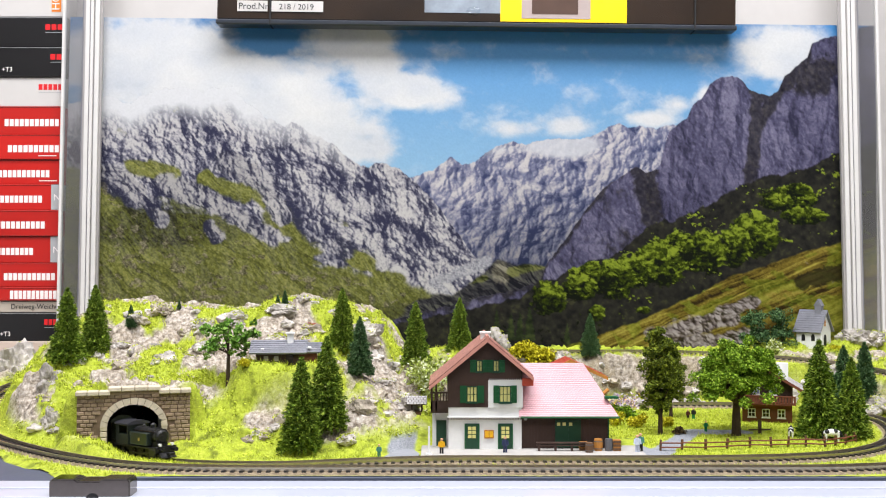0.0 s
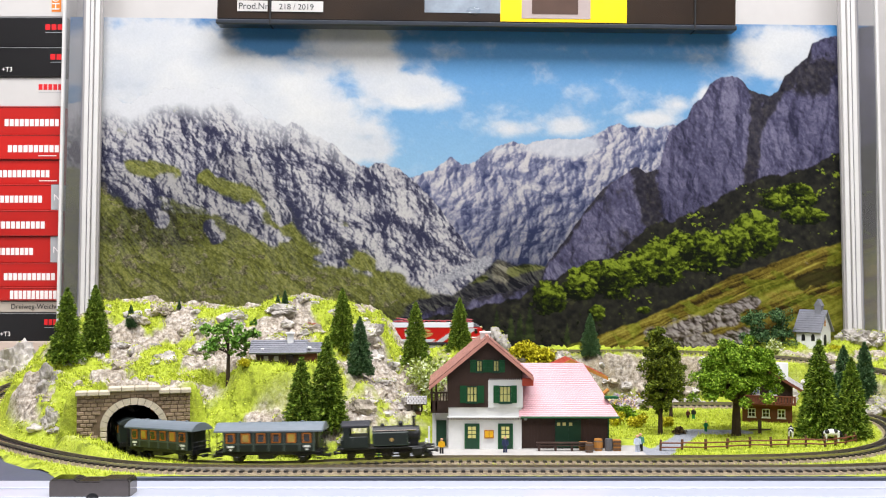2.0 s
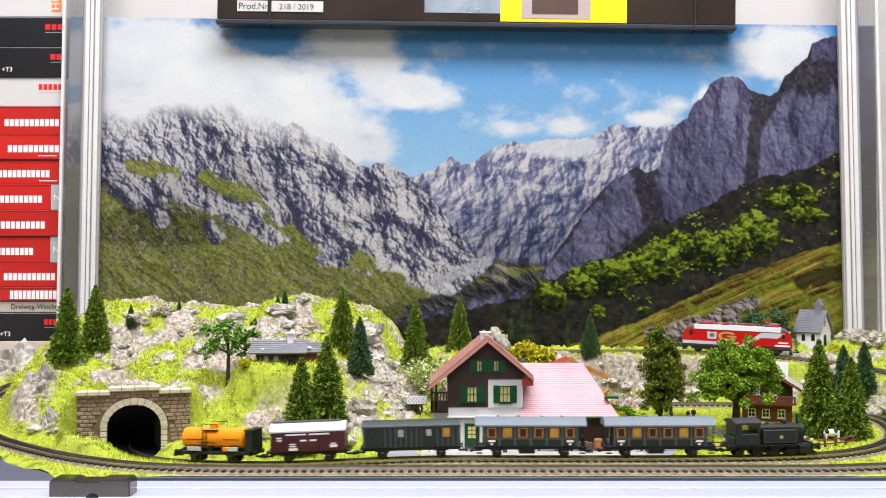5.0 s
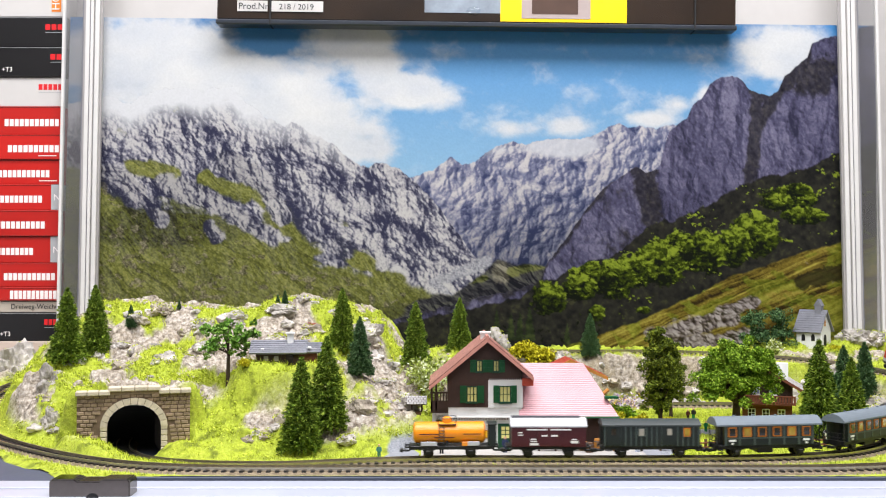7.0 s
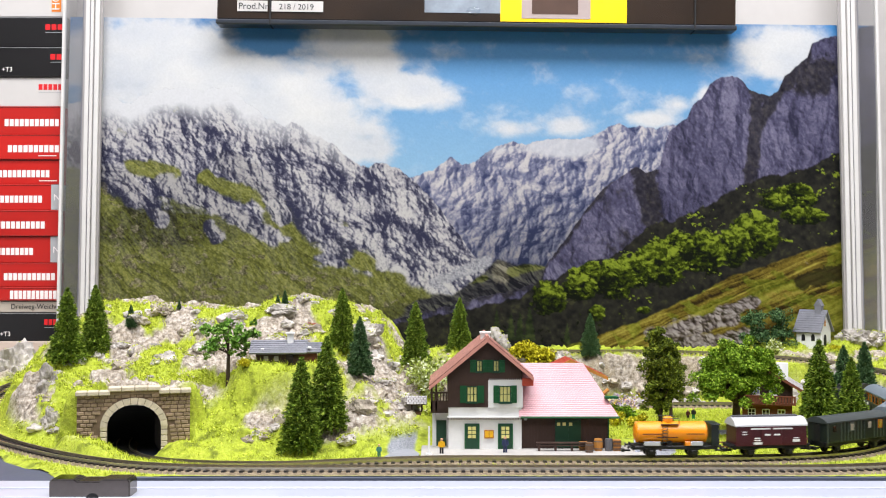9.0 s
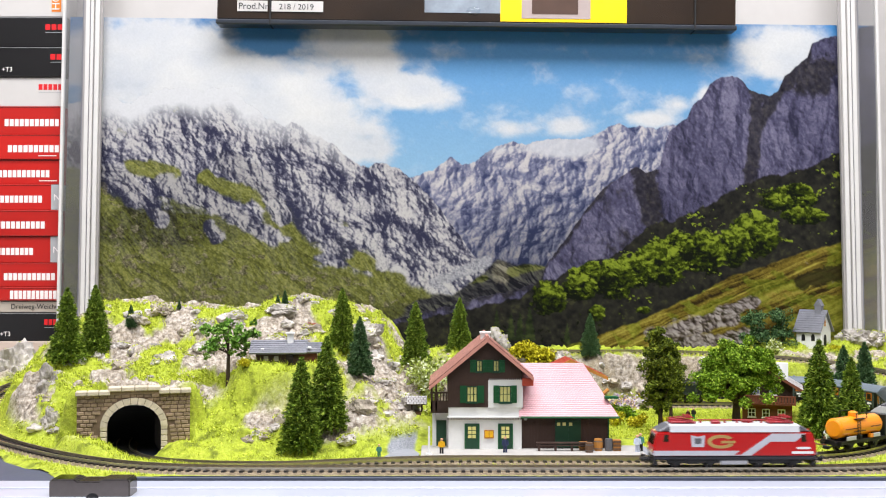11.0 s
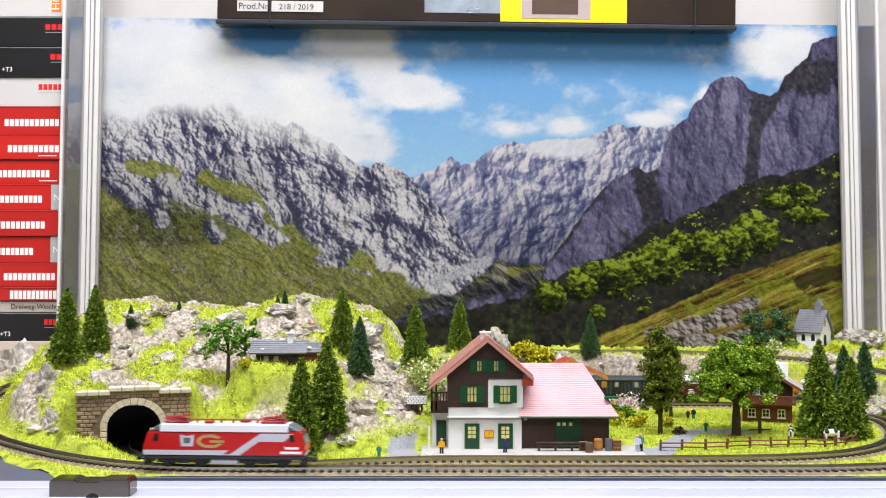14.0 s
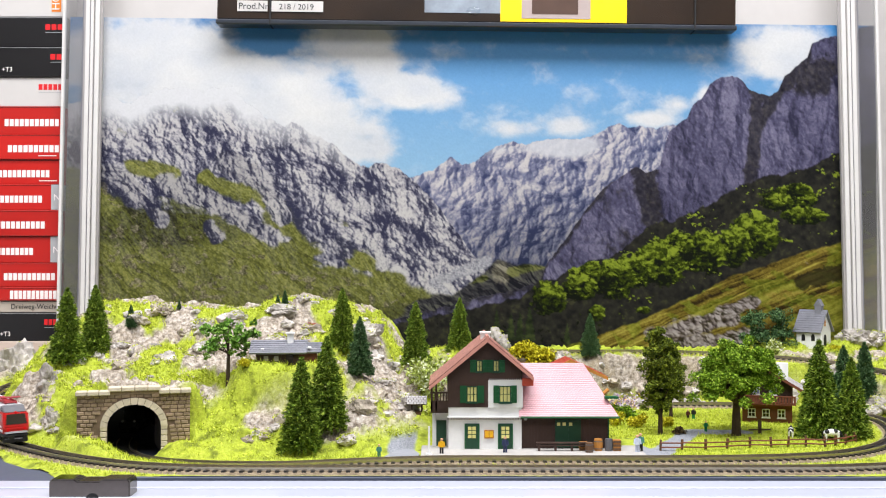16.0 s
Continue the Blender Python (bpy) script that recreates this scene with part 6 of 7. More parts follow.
def chapel():
    t = thing("chapel", at(385, 398, 58, -44, s=0.94), "small white chapel with grey slate roof and turret", "chapel")
    part("wall", bm_one(box, -13, 13, -8, 22, -6, 15), M_STUCCO, t, "white plastered wall")
    bm = bm_new()
    slab(bm, [(-8, 15), (22, 15), (7, 35)], 26, "yz", -13)
    part("gable_wall", bm, M_STUCCO, t)
    shingle_roof(t, (-16, -11, 12.5), (16, -11, 12.5), (16, 7, 37), (-16, 7, 37), 14, 10, M_SLATE, board=M_SLATE)
    shingle_roof(t, (16, 25, 12.5), (-16, 25, 12.5), (-16, 7, 37), (16, 7, 37), 14, 10, M_SLATE, board=M_SLATE)
    part("turret", bm_one(box, 3, 10, 3.5, 10.5, 30, 42), M_SLATE, t, "small slate-clad bell turret")
    bm = bm_new()
    slab(bm, [(2, 41.6), (11, 41.6), (6.5, 49)], 8.5, "xz", 2.8)
    part("turret_roof", bm, M_SLATE, t)
    for x in (-5, 6):
        bm = bm_new()
        slab(bm, [(x - 2, 3), (x + 2, 3), (x + 2, 8), (x + 1.2, 10), (x, 10.6), (x - 1.2, 10), (x - 2, 8)], 0.6, "xz", -8.4)
        part("arched_window", bm, M_DARK, t)
    bm = bm_new()
    slab(bm, [(4, -5), (10, -5), (10, 6), (9, 9), (7, 10), (5, 9), (4, 6)], 0.6, "yz", 12.8)
    part("arched_door", bm, M_DARK, t)
    bm = bm_new()
    slab(bm, [(5.4, 19), (8.6, 19), (8.6, 25), (7, 27), (5.4, 25)], 0.6, "yz", 12.8)
    part("gable_window", bm, M_WOOD_L, t, "small ochre window")
    part("buttress", bm_one(box, 12, 16, -8, -5, -6, 12, 0.4), M_STUCCO, t)


chapel()


def back_house():
    t = thing("farmhouse", at(110, 215, -1), "house with red roof and orange verge behind the station", "house")
    part("wall", bm_one(box, -20, 22, 0, 30, -1, 38), M_WOOD_L, t, "ochre boarded wall")
    bm = bm_new()
    slab(bm, [(-20, 38), (22, 38), (0, 54)], 30, "xz", 0)
    part("gable_wall", bm, M_WOOD_L, t)
    shingle_roof(t, (-32, 34, 43), (-32, -6, 43), (0, -6, 58), (0, 34, 58), 14, 9, M_TILE_R, board=M_WOOD_L)
    shingle_roof(t, (32, -6, 43), (32, 34, 43), (0, 34, 58), (0, -6, 58), 14, 9, M_TILE_R, board=M_WOOD_L)
    bm = bm_new()
    slab(bm, [(-32, 43.5), (-32, 40.6), (0, 55.4), (32, 40.6), (32, 43.5), (0, 58.6)], 1.2, "xz", -7.4)
    part("verge_board", bm, M_WOOD_L, t, "orange wooden verge board")


back_house()


def shrine():
    t = thing("wayside_well", at(-21, 150, gz(-21, 150) - 1), "small dark wooden well house with shingle roof", "well")
    for x in (-4, 4):
        for y in (-3, 3):
            part("post", bm_one(box, x - 0.7, x + 0.7, y - 0.7, y + 0.7, -3, 12), M_BROWN, t)
    part("trough", bm_one(box, -5, 5, -3.5, 3.5, -3, 4, 0.3), M_WOOD, t)
    part("crossbeam", bm_one(box, -5, 5, -0.6, 0.6, 11, 12.4), M_BROWN, t)
    shingle_roof(t, (-8, -6, 10.5), (8, -6, 10.5), (8, 0, 16.5), (-8, 0, 16.5), 6, 4, M_SHINGLE, board=M_BROWN)
    shingle_roof(t, (8, 6, 10.5), (-8, 6, 10.5), (-8, 0, 16.5), (8, 0, 16.5), 6, 4, M_SHINGLE, board=M_BROWN)


shrine()

# ---- plants, rocks, small figures ----
def leaf_material(name, lo, mid, hi, rough=0.75):
    """Flock and leaf: every leaf takes its own shade of three greens."""
    m = bpy.data.materials.new(name)
    m.use_nodes = True
    nt = m.node_tree
    g = nt.nodes.new("ShaderNodeNewGeometry")
    r = nt.nodes.new("ShaderNodeValToRGB")
    r.color_ramp.elements.new(0.5)
    for e, (p, c) in zip(r.color_ramp.elements, ((0, lo), (0.5, mid), (1, hi))):
        e.position, e.color = p, c
    nt.links.new(g.outputs["Random Per Island"], r.inputs["Fac"])
    b = nt.nodes["Principled BSDF"]
    nt.links.new(r.outputs["Color"], b.inputs["Base Color"])
    b.inputs["Roughness"].default_value = rough
    b.inputs["Specular IOR Level"].default_value = 0.2
    return m


M_FIR = leaf_material("fir_needles", srgb(48, 70, 14), srgb(92, 120, 30), srgb(160, 182, 66))
M_FIR_B = leaf_material("blue_fir_needles", srgb(34, 58, 34), srgb(62, 94, 54), srgb(112, 142, 92))
M_LEAF = leaf_material("green_leaves", srgb(64, 94, 12), srgb(104, 138, 26), srgb(158, 186, 60))
M_LEAF_D = leaf_material("olive_leaves", srgb(50, 62, 14), srgb(84, 98, 22), srgb(132, 144, 40))
M_LEAF_Y = leaf_material("yellow_leaves", srgb(140, 130, 10), srgb(180, 172, 24), srgb(214, 204, 56))
M_LEAF_P = leaf_material("fresh_green_leaves", srgb(56, 98, 24), srgb(98, 140, 48), srgb(150, 184, 90))
M_BLOSSOM = leaf_material("white_green_blossom", srgb(110, 124, 40), srgb(176, 190, 90), srgb(236, 238, 210))
M_FLOWER = leaf_material("mixed_flowers", srgb(230, 196, 30), srgb(220, 214, 220), srgb(170, 130, 190))
M_TURF = leaf_material("lime_turf", srgb(120, 134, 22), srgb(190, 202, 50), srgb(224, 230, 98))
M_TURF_D = leaf_material("moss_turf", srgb(92, 104, 14), srgb(168, 182, 40), srgb(220, 226, 88))
M_BARK = material("dark_bark", srgb(62, 48, 34), 0.9, grain=0.35, scale=500, bump=0.4)


def mesh_part(name, V, F, mat, parent=None, label="", kind=""):
    me = bpy.data.meshes.new(name)
    me.from_pydata((np.asarray(V) * MM).tolist(), [], F)
    me.materials.append(mat)
    ob = new(name, me)
    if parent:
        ob.parent = parent
    return tagged(ob, label, kind=kind)


def leaves(centres, rng, size, flat=0.0, aspect=0.6):
    """Loose leaf-shaped quads about the given points."""
    n = len(centres)
    a = rng.normal(size=(n, 3))
    a[:, 2] *= 1 - flat
    a /= np.linalg.norm(a, axis=1)[:, None]
    b = np.cross(a, rng.normal(size=(n, 3)))
    b /= np.linalg.norm(b, axis=1)[:, None]
    s = size * rng.uniform(0.6, 1.4, (n, 1))
    V = np.empty((n, 4, 3))
    V[:, 0], V[:, 1], V[:, 2], V[:, 3] = centres - a * s, centres - b * s * aspect, centres + a * s, centres + b * s * aspect
    F = np.arange(4 * n).reshape(n, 4).tolist()
    return V.reshape(-1, 3), F


def fir(name, h, mat, seed, wide=0.25):
    """Flocked model fir: a trunk and drooping whorls of needle tufts."""
    t = thing(name, at(0, 0, 0), "x", "tree")
    rng = np.random.default_rng(seed)
    bm = bm_new()
    rod(bm, (0, 0, -3), (0, 0, h * 0.96), h * 0.026, h * 0.004, n=7)
    tiers = 21
    V, F = [], []
    for k in range(tiers):
        f = k / (tiers - 1)
        z = h * (0.10 + 0.86 * f)
        R = h * wide * 1.06 * (1 - f) ** 0.68 * rng.uniform(0.88, 1.1) + h * 0.014
        nb = int(14 - 5 * f)
        for j in range(nb):
            a = 2 * math.pi * (j + rng.uniform(-0.3, 0.3)) / nb + k * 0.7
            r = R * rng.uniform(0.78, 1.12)
            d = np.array([math.cos(a), math.sin(a)])
            if k % 4 == 0 and j % 3 == 0:
                rod(bm, (0, 0, z), (d[0] * r * 0.8, d[1] * r * 0.8, z - r * 0.22), h * 0.006, h * 0.002, n=4)
            m = max(36, int(120 * (1 - f) ** 0.7))
            q = rng.uniform(0.12, 1.0, m) ** 0.7
            w = (1.05 - q) * 0.26 * r + 0.4
            side = rng.normal(0, 0.6, m) * w
            c = np.stack([d[0] * q * r - d[1] * side, d[1] * q * r + d[0] * side, z - 0.30 * r * q ** 1.6 + rng.normal(0, h * 0.015, m)], -1)
            dirv = np.stack([d[0] + rng.normal(0, 0.35, m), d[1] + rng.normal(0, 0.35, m), rng.normal(0.05, 0.5, m)], -1)
            dirv /= np.linalg.norm(dirv, axis=1)[:, None]
            nrm = np.cross(dirv, rng.normal(size=(m, 3)))
            nrm /= np.linalg.norm(nrm, axis=1)[:, None]
            L = h * 0.0165 * rng.uniform(0.6, 1.5, (m, 1))
            base = len(V) and sum(len(v) for v in V)
            P = np.stack([c - dirv * L, c + nrm * L * 0.3, c + dirv * L * 1.2, c - nrm * L * 0.3], 1).reshape(-1, 3)
            V.append(P)
    V = np.concatenate(V)
    F = np.arange(len(V)).reshape(-1, 4).tolist()
    part("trunk", bm, M_BARK, t)
    mesh_part("crown", V, F, mat, t)
    return t


def broadleaf(name, h, trunk_r, blobs, mat, seed, per=260, size=1.5, bare=0.3, limbs=True):
    """Model tree: forked trunk and a ragged crown of leaf clumps. blobs: (x, y, z, r) clumps."""
    t = thing(name, at(0, 0, 0), "x", "tree")
    rng = np.random.default_rng(seed)
    bm = bm_new()
    rod(bm, (0, 0, -3), (0.4, 0, h * bare), trunk_r * 1.2, trunk_r * 0.8, n=9)
    rod(bm, (0.4, 0, h * bare), (0, 0.5, h * 0.75), trunk_r * 0.8, trunk_r * 0.25, n=8)
    C = []
    for x, y, z, r in blobs:
        if limbs:
            rod(bm, (0.3, 0, max(h * bare * 0.9, z - abs(x) - abs(y) - 4)), (x * 0.9, y * 0.9, z), trunk_r * 0.38, trunk_r * 0.12, n=6)
        sub = 6
        sc = np.array([x, y, z]) + rng.normal(size=(sub, 3)) * r * 0.55
        for c in sc:
            p = rng.normal(size=(per // sub, 3))
            p /= np.linalg.norm(p, axis=1)[:, None]
            C.append(c + p * r * 0.55 * rng.uniform(0.45, 1.08, (per // sub, 1)) * np.array([1, 1, 0.8]))
    V, F = leaves(np.concatenate(C), rng, size)
    part("trunk", bm, M_BARK, t)
    mesh_part("crown", V, F, mat, t)
    return t


def stand(ob, x, y, s=1.0, rz=0.0, label="", group="", sink=0.5, first=False):
    m = at(x, y, gz(x, y) - sink, rz, s=s)
    if first:
        ob.matrix_basis = m
        o = ob
    else:
        o = copy_thing(ob, m)
    return tagged(o, label, "tree", group)


def plant_trees():
    G = "firs on the layout"
    a, b, c = fir("fir_tree", 68, M_FIR, 1, 0.22), fir("fir_tree", 60, M_FIR, 2, 0.23), fir("fir_tree", 50, M_FIR_B, 3, 0.22)
    green, blue = "green flocked model fir tree on the turf", "blue-green model fir tree on the turf"
    stand(a, -103, 73, 1.03, 10, "tall green fir tree at the foot of the slope", G, first=True)
    stand(a, -87, 95, 1.02, 80, "tall green fir tree on the slope", G)
    stand(c, -68, 166, 0.98, 30, "dark blue-green fir tree on the slope", G, first=True)
    stand(b, -87, 212, 0.92, 50, green, G, first=True)
    stand(b, -24, 225, 1.02, 140, green, G)
    stand(b, 16, 300, 0.98, 200, green, G)
    stand(b, -319, 196, 1.18, 20, green, G)
    stand(a, -304, 222, 0.88, 100, green, G)
    stand(c, -282, 252, 0.44, 0, "small fir tree on the rocky hill", G)
    for x, y, s in ((-247, 285, 0.2), (-146, 272, 0.28), (-153, 275, 0.22)):
        stand(c, x, y, s, 0, "tiny fir tree on the hill top", G)
    stand(c, 148, 357, 0.9, 60, "slender blue-green fir behind the station", G)
    stand(a, 302, 150, 1.14, 40, "tall green fir tree beside the meadow", G)
    stand(a, 325, 143, 0.94, 160, "green fir tree beside the curved track", G)
    stand(c, 372, 278, 1.3, 10, blue, G)
    stand(c, 388, 270, 1.12, 90, blue, G)
    # round dark trees by the chapel
    rng = random.Random(5)
    r1 = broadleaf("conifer_tree", 42, 1.4, [(rng.uniform(-7, 7), rng.uniform(-7, 7), rng.uniform(8, 36), 8.5) for _ in range(11)], M_FIR_B, 11, 240, 1.3, 0.2, False)
    stand(r1, 326, 398, 1.0, 0, "dark green bushy conifer near the chapel", "trees near the chapel", first=True)
    stand(r1, 355, 398, 0.95, 90, "dark green bushy conifer near the chapel", "trees near the chapel")
    # columnar tree, broad tree, small spreading tree
    rng = random.Random(7)
    blobs = []
    for k in range(30):
        z = 24 + 58 * k / 29
        w = 9.5 * math.sin(math.pi * (k / 2 + 2.0) / 18) ** 0.8
        blobs.append((rng.uniform(-w, w), rng.uniform(-w, w), z, 7.5 * (0.7 + 0.4 * math.sin(math.pi * (k / 2 + 1) / 16))))
    p = broadleaf("columnar_tree", 86, 1.9, blobs, M_LEAF_D, 21, 520, 1.05, 0.25)
    stand(p, 178, 168, 1.0, 0, "upright oval tree with dense olive leaves", first=True)
    stand(p, 208, 262, 0.8, 120, "slim olive tree standing behind the meadow path")
    rng = random.Random(9)
    blobs = []
    for k in range(34):
        an, rr = rng.uniform(0, 2 * math.pi), 29 * math.sqrt(rng.uniform(0.05, 1))
        z = 41 + 36 * math.sqrt(max(0, 1 - (rr / 31) ** 2)) * rng.uniform(0.0, 1.0) - 0.2 * rr
        blobs.append((rr * math.cos(an), rr * math.sin(an), z, rng.uniform(8, 11)))
    p = broadleaf("broadleaf_tree", 84, 3.2, blobs, M_LEAF, 23, 1200, 1.0, 0.34)
    stand(p, 238, 160, 1.06, 0, "broad leafy green tree on the meadow", first=True)
    rng = random.Random(12)
    blobs = [(22 * math.cos(k * 0.9) * rng.uniform(0.5, 1), 16 * math.sin(k * 0.9) * rng.uniform(0.4, 1), 32 + rng.uniform(-6, 14), 6) for k in range(12)]
    p = broadleaf("spreading_tree", 46, 1.5, blobs, M_LEAF_P, 25, 170, 1.6, 0.55)
    stand(p, -174, 156, 1.04, 0, "small spreading tree with fresh green leaves", first=True)


plant_trees()


def bush(name, x, y, r, h, mat, label, seed, n=700, size=1.2, z=None):
    rng = np.random.default_rng(seed)
    C = []
    for _ in range(8):
        c = np.array([rng.uniform(-0.6, 0.6) * r, rng.uniform(-0.5, 0.5) * r, h * rng.uniform(0.25, 0.75)])
        p = rng.normal(size=(n // 8, 3))
        p /= np.linalg.norm(p, axis=1)[:, None]
        C.append(c + p * np.array([r * 0.5, r * 0.5, h * 0.3]) * rng.uniform(0.4, 1.1, (n // 8, 1)))
    V, F = leaves(np.concatenate(C), rng, size)
    ob = mesh_part(name, V, F, mat)
    ob.matrix_basis = at(x, y, (gz(x, y) if z is None else z) - 0.6)
    return tagged(ob, label, "bush", "bushes on the layout")


def plant_bushes():
    bush("shrub", 88, 350, 23, 25, M_LEAF_Y, "large yellow leafy shrub behind the station roof", 1, 3600, 1.8)
    bush("blossom_shrub", -8, 205, 25, 36, M_BLOSSOM, "pale green shrub with white blossom", 2, 2400, 1.5)
    bush("shrub", 152, 215, 9, 14, M_LEAF_Y, "round yellow-green shrub on the meadow", 3)
    bush("shrub", 166, 205, 9, 13, M_LEAF_Y, "round yellow-green shrub on the meadow", 4)
    bush("shrub", 192, 205, 6, 10, M_LEAF_Y, "round yellow-green shrub on the meadow", 5)
    bush("flower_bed", 165, 268, 18, 22, M_FLOWER, "bed of yellow, white and violet flowers", 6, 900, 1.3)
    bush("flower_bed", 163, 262, 16, 14, M_LEAF, "green foliage of the flower bed", 16, 900, 1.3)
    bush("flower_bed", -158, 138, 9, 8, M_LEAF_Y, "yellow flowers beside the hut", 7, 400, 1.0)
    bush("white_shrub", 338, 372, 10, 16, M_BLOSSOM, "white flowering shrub below the chapel", 8, 700, 1.3)
    bush("shrub", 405, 378, 10, 8, M_LEAF_Y, "orange-yellow flowering shrub by the chapel", 9, 400, 1.2)
    bush("shrub", -112, 190, 10, 9, M_TURF_D, "mossy green shrub on the slope", 10, 500, 1.2)


plant_bushes()


MOSS_AT = []


def boulder(x, y, r, sq, mat, label, seed, sink=0.35, fine=4):
    rnd = random.Random(seed)
    bm = bm_new()
    bmesh.ops.create_icosphere(bm, subdivisions=fine, radius=1.0)
    off = Vector((rnd.uniform(0, 50), rnd.uniform(0, 50), rnd.uniform(0, 50)))
    for v in bm.verts:
        n = v.co.copy()
        k = 1 + 0.55 * (noise.noise(n * 1.3 + off)) + 0.30 * abs(noise.noise(n * 3.1 + off)) + 0.2 * abs(noise.noise(n * 6.5 + off)) + 0.1 * noise.noise(n * 14 + off) - 0.1
        q = n * k
        q.z = math.floor(q.z * 5 + 0.6 * noise.noise(n * 2 + off)) / 5 * 0.5 + q.z * 0.5
        v.co = Vector((q.x * r * sq[0], q.y * r * sq[1], q.z * r * sq[2]))
    turn = rnd.uniform(0, 360)
    place = at(x, y, gz(x, y) + r * sq[2] * (0.5 - sink), turn)
    bm.normal_update()
    for v in bm.verts:
        if v.normal.z > 0.55 and noise.noise(v.co * 0.09 + off) > 0.05 and rnd.random() < 0.5:
            MOSS_AT.append(tuple((place @ (v.co * MM)) / MM))
    ob = part("rock", bm, mat, at=place)
    return tagged(ob, label, "rock", "rocks on the layout")


def rocks():
    rnd = random.Random(3)
    boulder(60, 398, 15, (1, 0.8, 1.3), M_ROCK, "pale grey boulder behind the station roof", 1)
    boulder(-36, 172, 8, (1.3, 1, 0.7), M_ROCK, "pale grey boulder beside the path", 2)
    boulder(-28, 158, 8, (1.4, 1, 0.6), M_ROCK, "flat grey rock beside the well", 3)
    boulder(-70, 82, 6, (1.4, 1, 0.7), M_ROCK, "small grey rock by the track", 4)
    boulder(-70, 252, 12, (1.2, 0.9, 0.9), M_ROCK, "pale grey boulder on the hill", 5)
    boulder(-46, 240, 9, (1.1, 0.9, 0.9), M_ROCK, "grey crag above the blossom shrub", 6)
    boulder(-60, 222, 7, (1.2, 0.9, 0.8), M_ROCK, "grey crag on the slope", 7)
    boulder(-82, 104, 7, (1.3, 0.6, 1.2), M_ROCK_B, "beige crag on the bank behind the firs", 8)
    boulder(-118, 98, 8, (1.3, 0.6, 1.0), M_ROCK_B, "beige rock face below the hut", 9)
    boulder(-62, 112, 8, (1.2, 0.7, 1.1), M_ROCK_B, "beige rock face on the bank", 19)
    boulder(-306, 128, 7, (0.9, 0.8, 1.4), M_ROCK, "grey rock beside the tunnel", 10)
    boulder(-322, 160, 9, (0.9, 0.8, 1.5), M_ROCK, "grey rock outcrop by the curved track", 11)
    boulder(-424, 335, 20, (0.9, 1, 1.4), M_ROCK, "pale grey rock beside the far track", 12)
    boulder(-372, 322, 15, (0.9, 1, 1.6), M_ROCK, "pale grey rock beside the far track", 13)
    for x, y, r in ((-280, 262, 22), (-262, 280, 24), (-225, 272, 22), (-190, 262, 24), (-150, 262, 24), (-118, 256, 18), (-205, 225, 18), (-232, 200, 18),
                    (-168, 215, 20), (-255, 232, 18), (-208, 178, 12), (-228, 158, 9), (-218, 156, 8), (-236, 156, 7), (-96, 180, 12), (-150, 238, 14)):
        boulder(x + rnd.uniform(-5, 5), y, r * 0.42, (1.3, 0.9, rnd.uniform(0.5, 0.8)), M_ROCK if rnd.random() < 0.6 else M_ROCK_B, "weathered pale rock outcrop on the hill", rnd.randrange(999), 0.5)
    for k in range(84):
        x = 62 + k * 2.5 + rnd.uniform(-5, 5)
        y = rnd.uniform(328, 354)
        boulder(x, y, rnd.uniform(4, 8.5), (rnd.uniform(0.9, 1.7), 0.9, rnd.uniform(0.45, 0.9)), M_ROCK_B if rnd.random() < 0.65 else M_ROCK, "broken beige rock of the track bank", rnd.randrange(999), 0.25, 3)
    for x, y, r in ((432, 402, 13), (452, 398, 12), (372, 300, 14), (386, 262, 13), (360, 308, 12), (398, 252, 12), (300, 340, 14), (330, 322, 12)):
        boulder(x, y, r, (1.3, 0.8, 0.7), M_ROCK, "pale grey rock beside the curved track", rnd.randrange(999), 0.5)
    # loose broken stone over the upper hill and its flanks
    for x0, x1, y0, y1, n, r0, r1 in ((-320, -70, 180, 290, 40, 3, 6.5), (-325, -285, 120, 200, 10, 3, 6), (-85, 5, 112, 250, 24, 3, 6.5), (-150, -60, 84, 130, 10, 3, 5), (-425, -360, 300, 380, 12, 5, 9)):
        for _ in range(n):
            x, y = rnd.uniform(x0, x1), rnd.uniform(y0, y1)
            if abs(x + 127) < 45 and 110 < y < 172 or abs(x + 26) < 13 and y < 170 or RED.near(np.array([x]), np.array([y]))[0][0] < 24:
                continue
            boulder(x, y, rnd.uniform(r0, r1), (rnd.uniform(1.0, 1.6), 0.9, rnd.uniform(0.5, 0.95)), M_ROCK if rnd.random() < 0.55 else M_ROCK_B,
                    "broken pale stone on the hillside", rnd.randrange(9999), 0.45, 3)
    # a fallen split trunk on the bank
    t = thing("fallen_log", at(150, 338, gz(150, 338) + 4, 20, 0, -35), "split pale log lying on the rocky bank", "log")
    part("log_half", bm_one(rod, (-18, 0, 0), (18, 0, 0), 2.4, 1.8, 7), M_WOOD_L, t)


rocks()


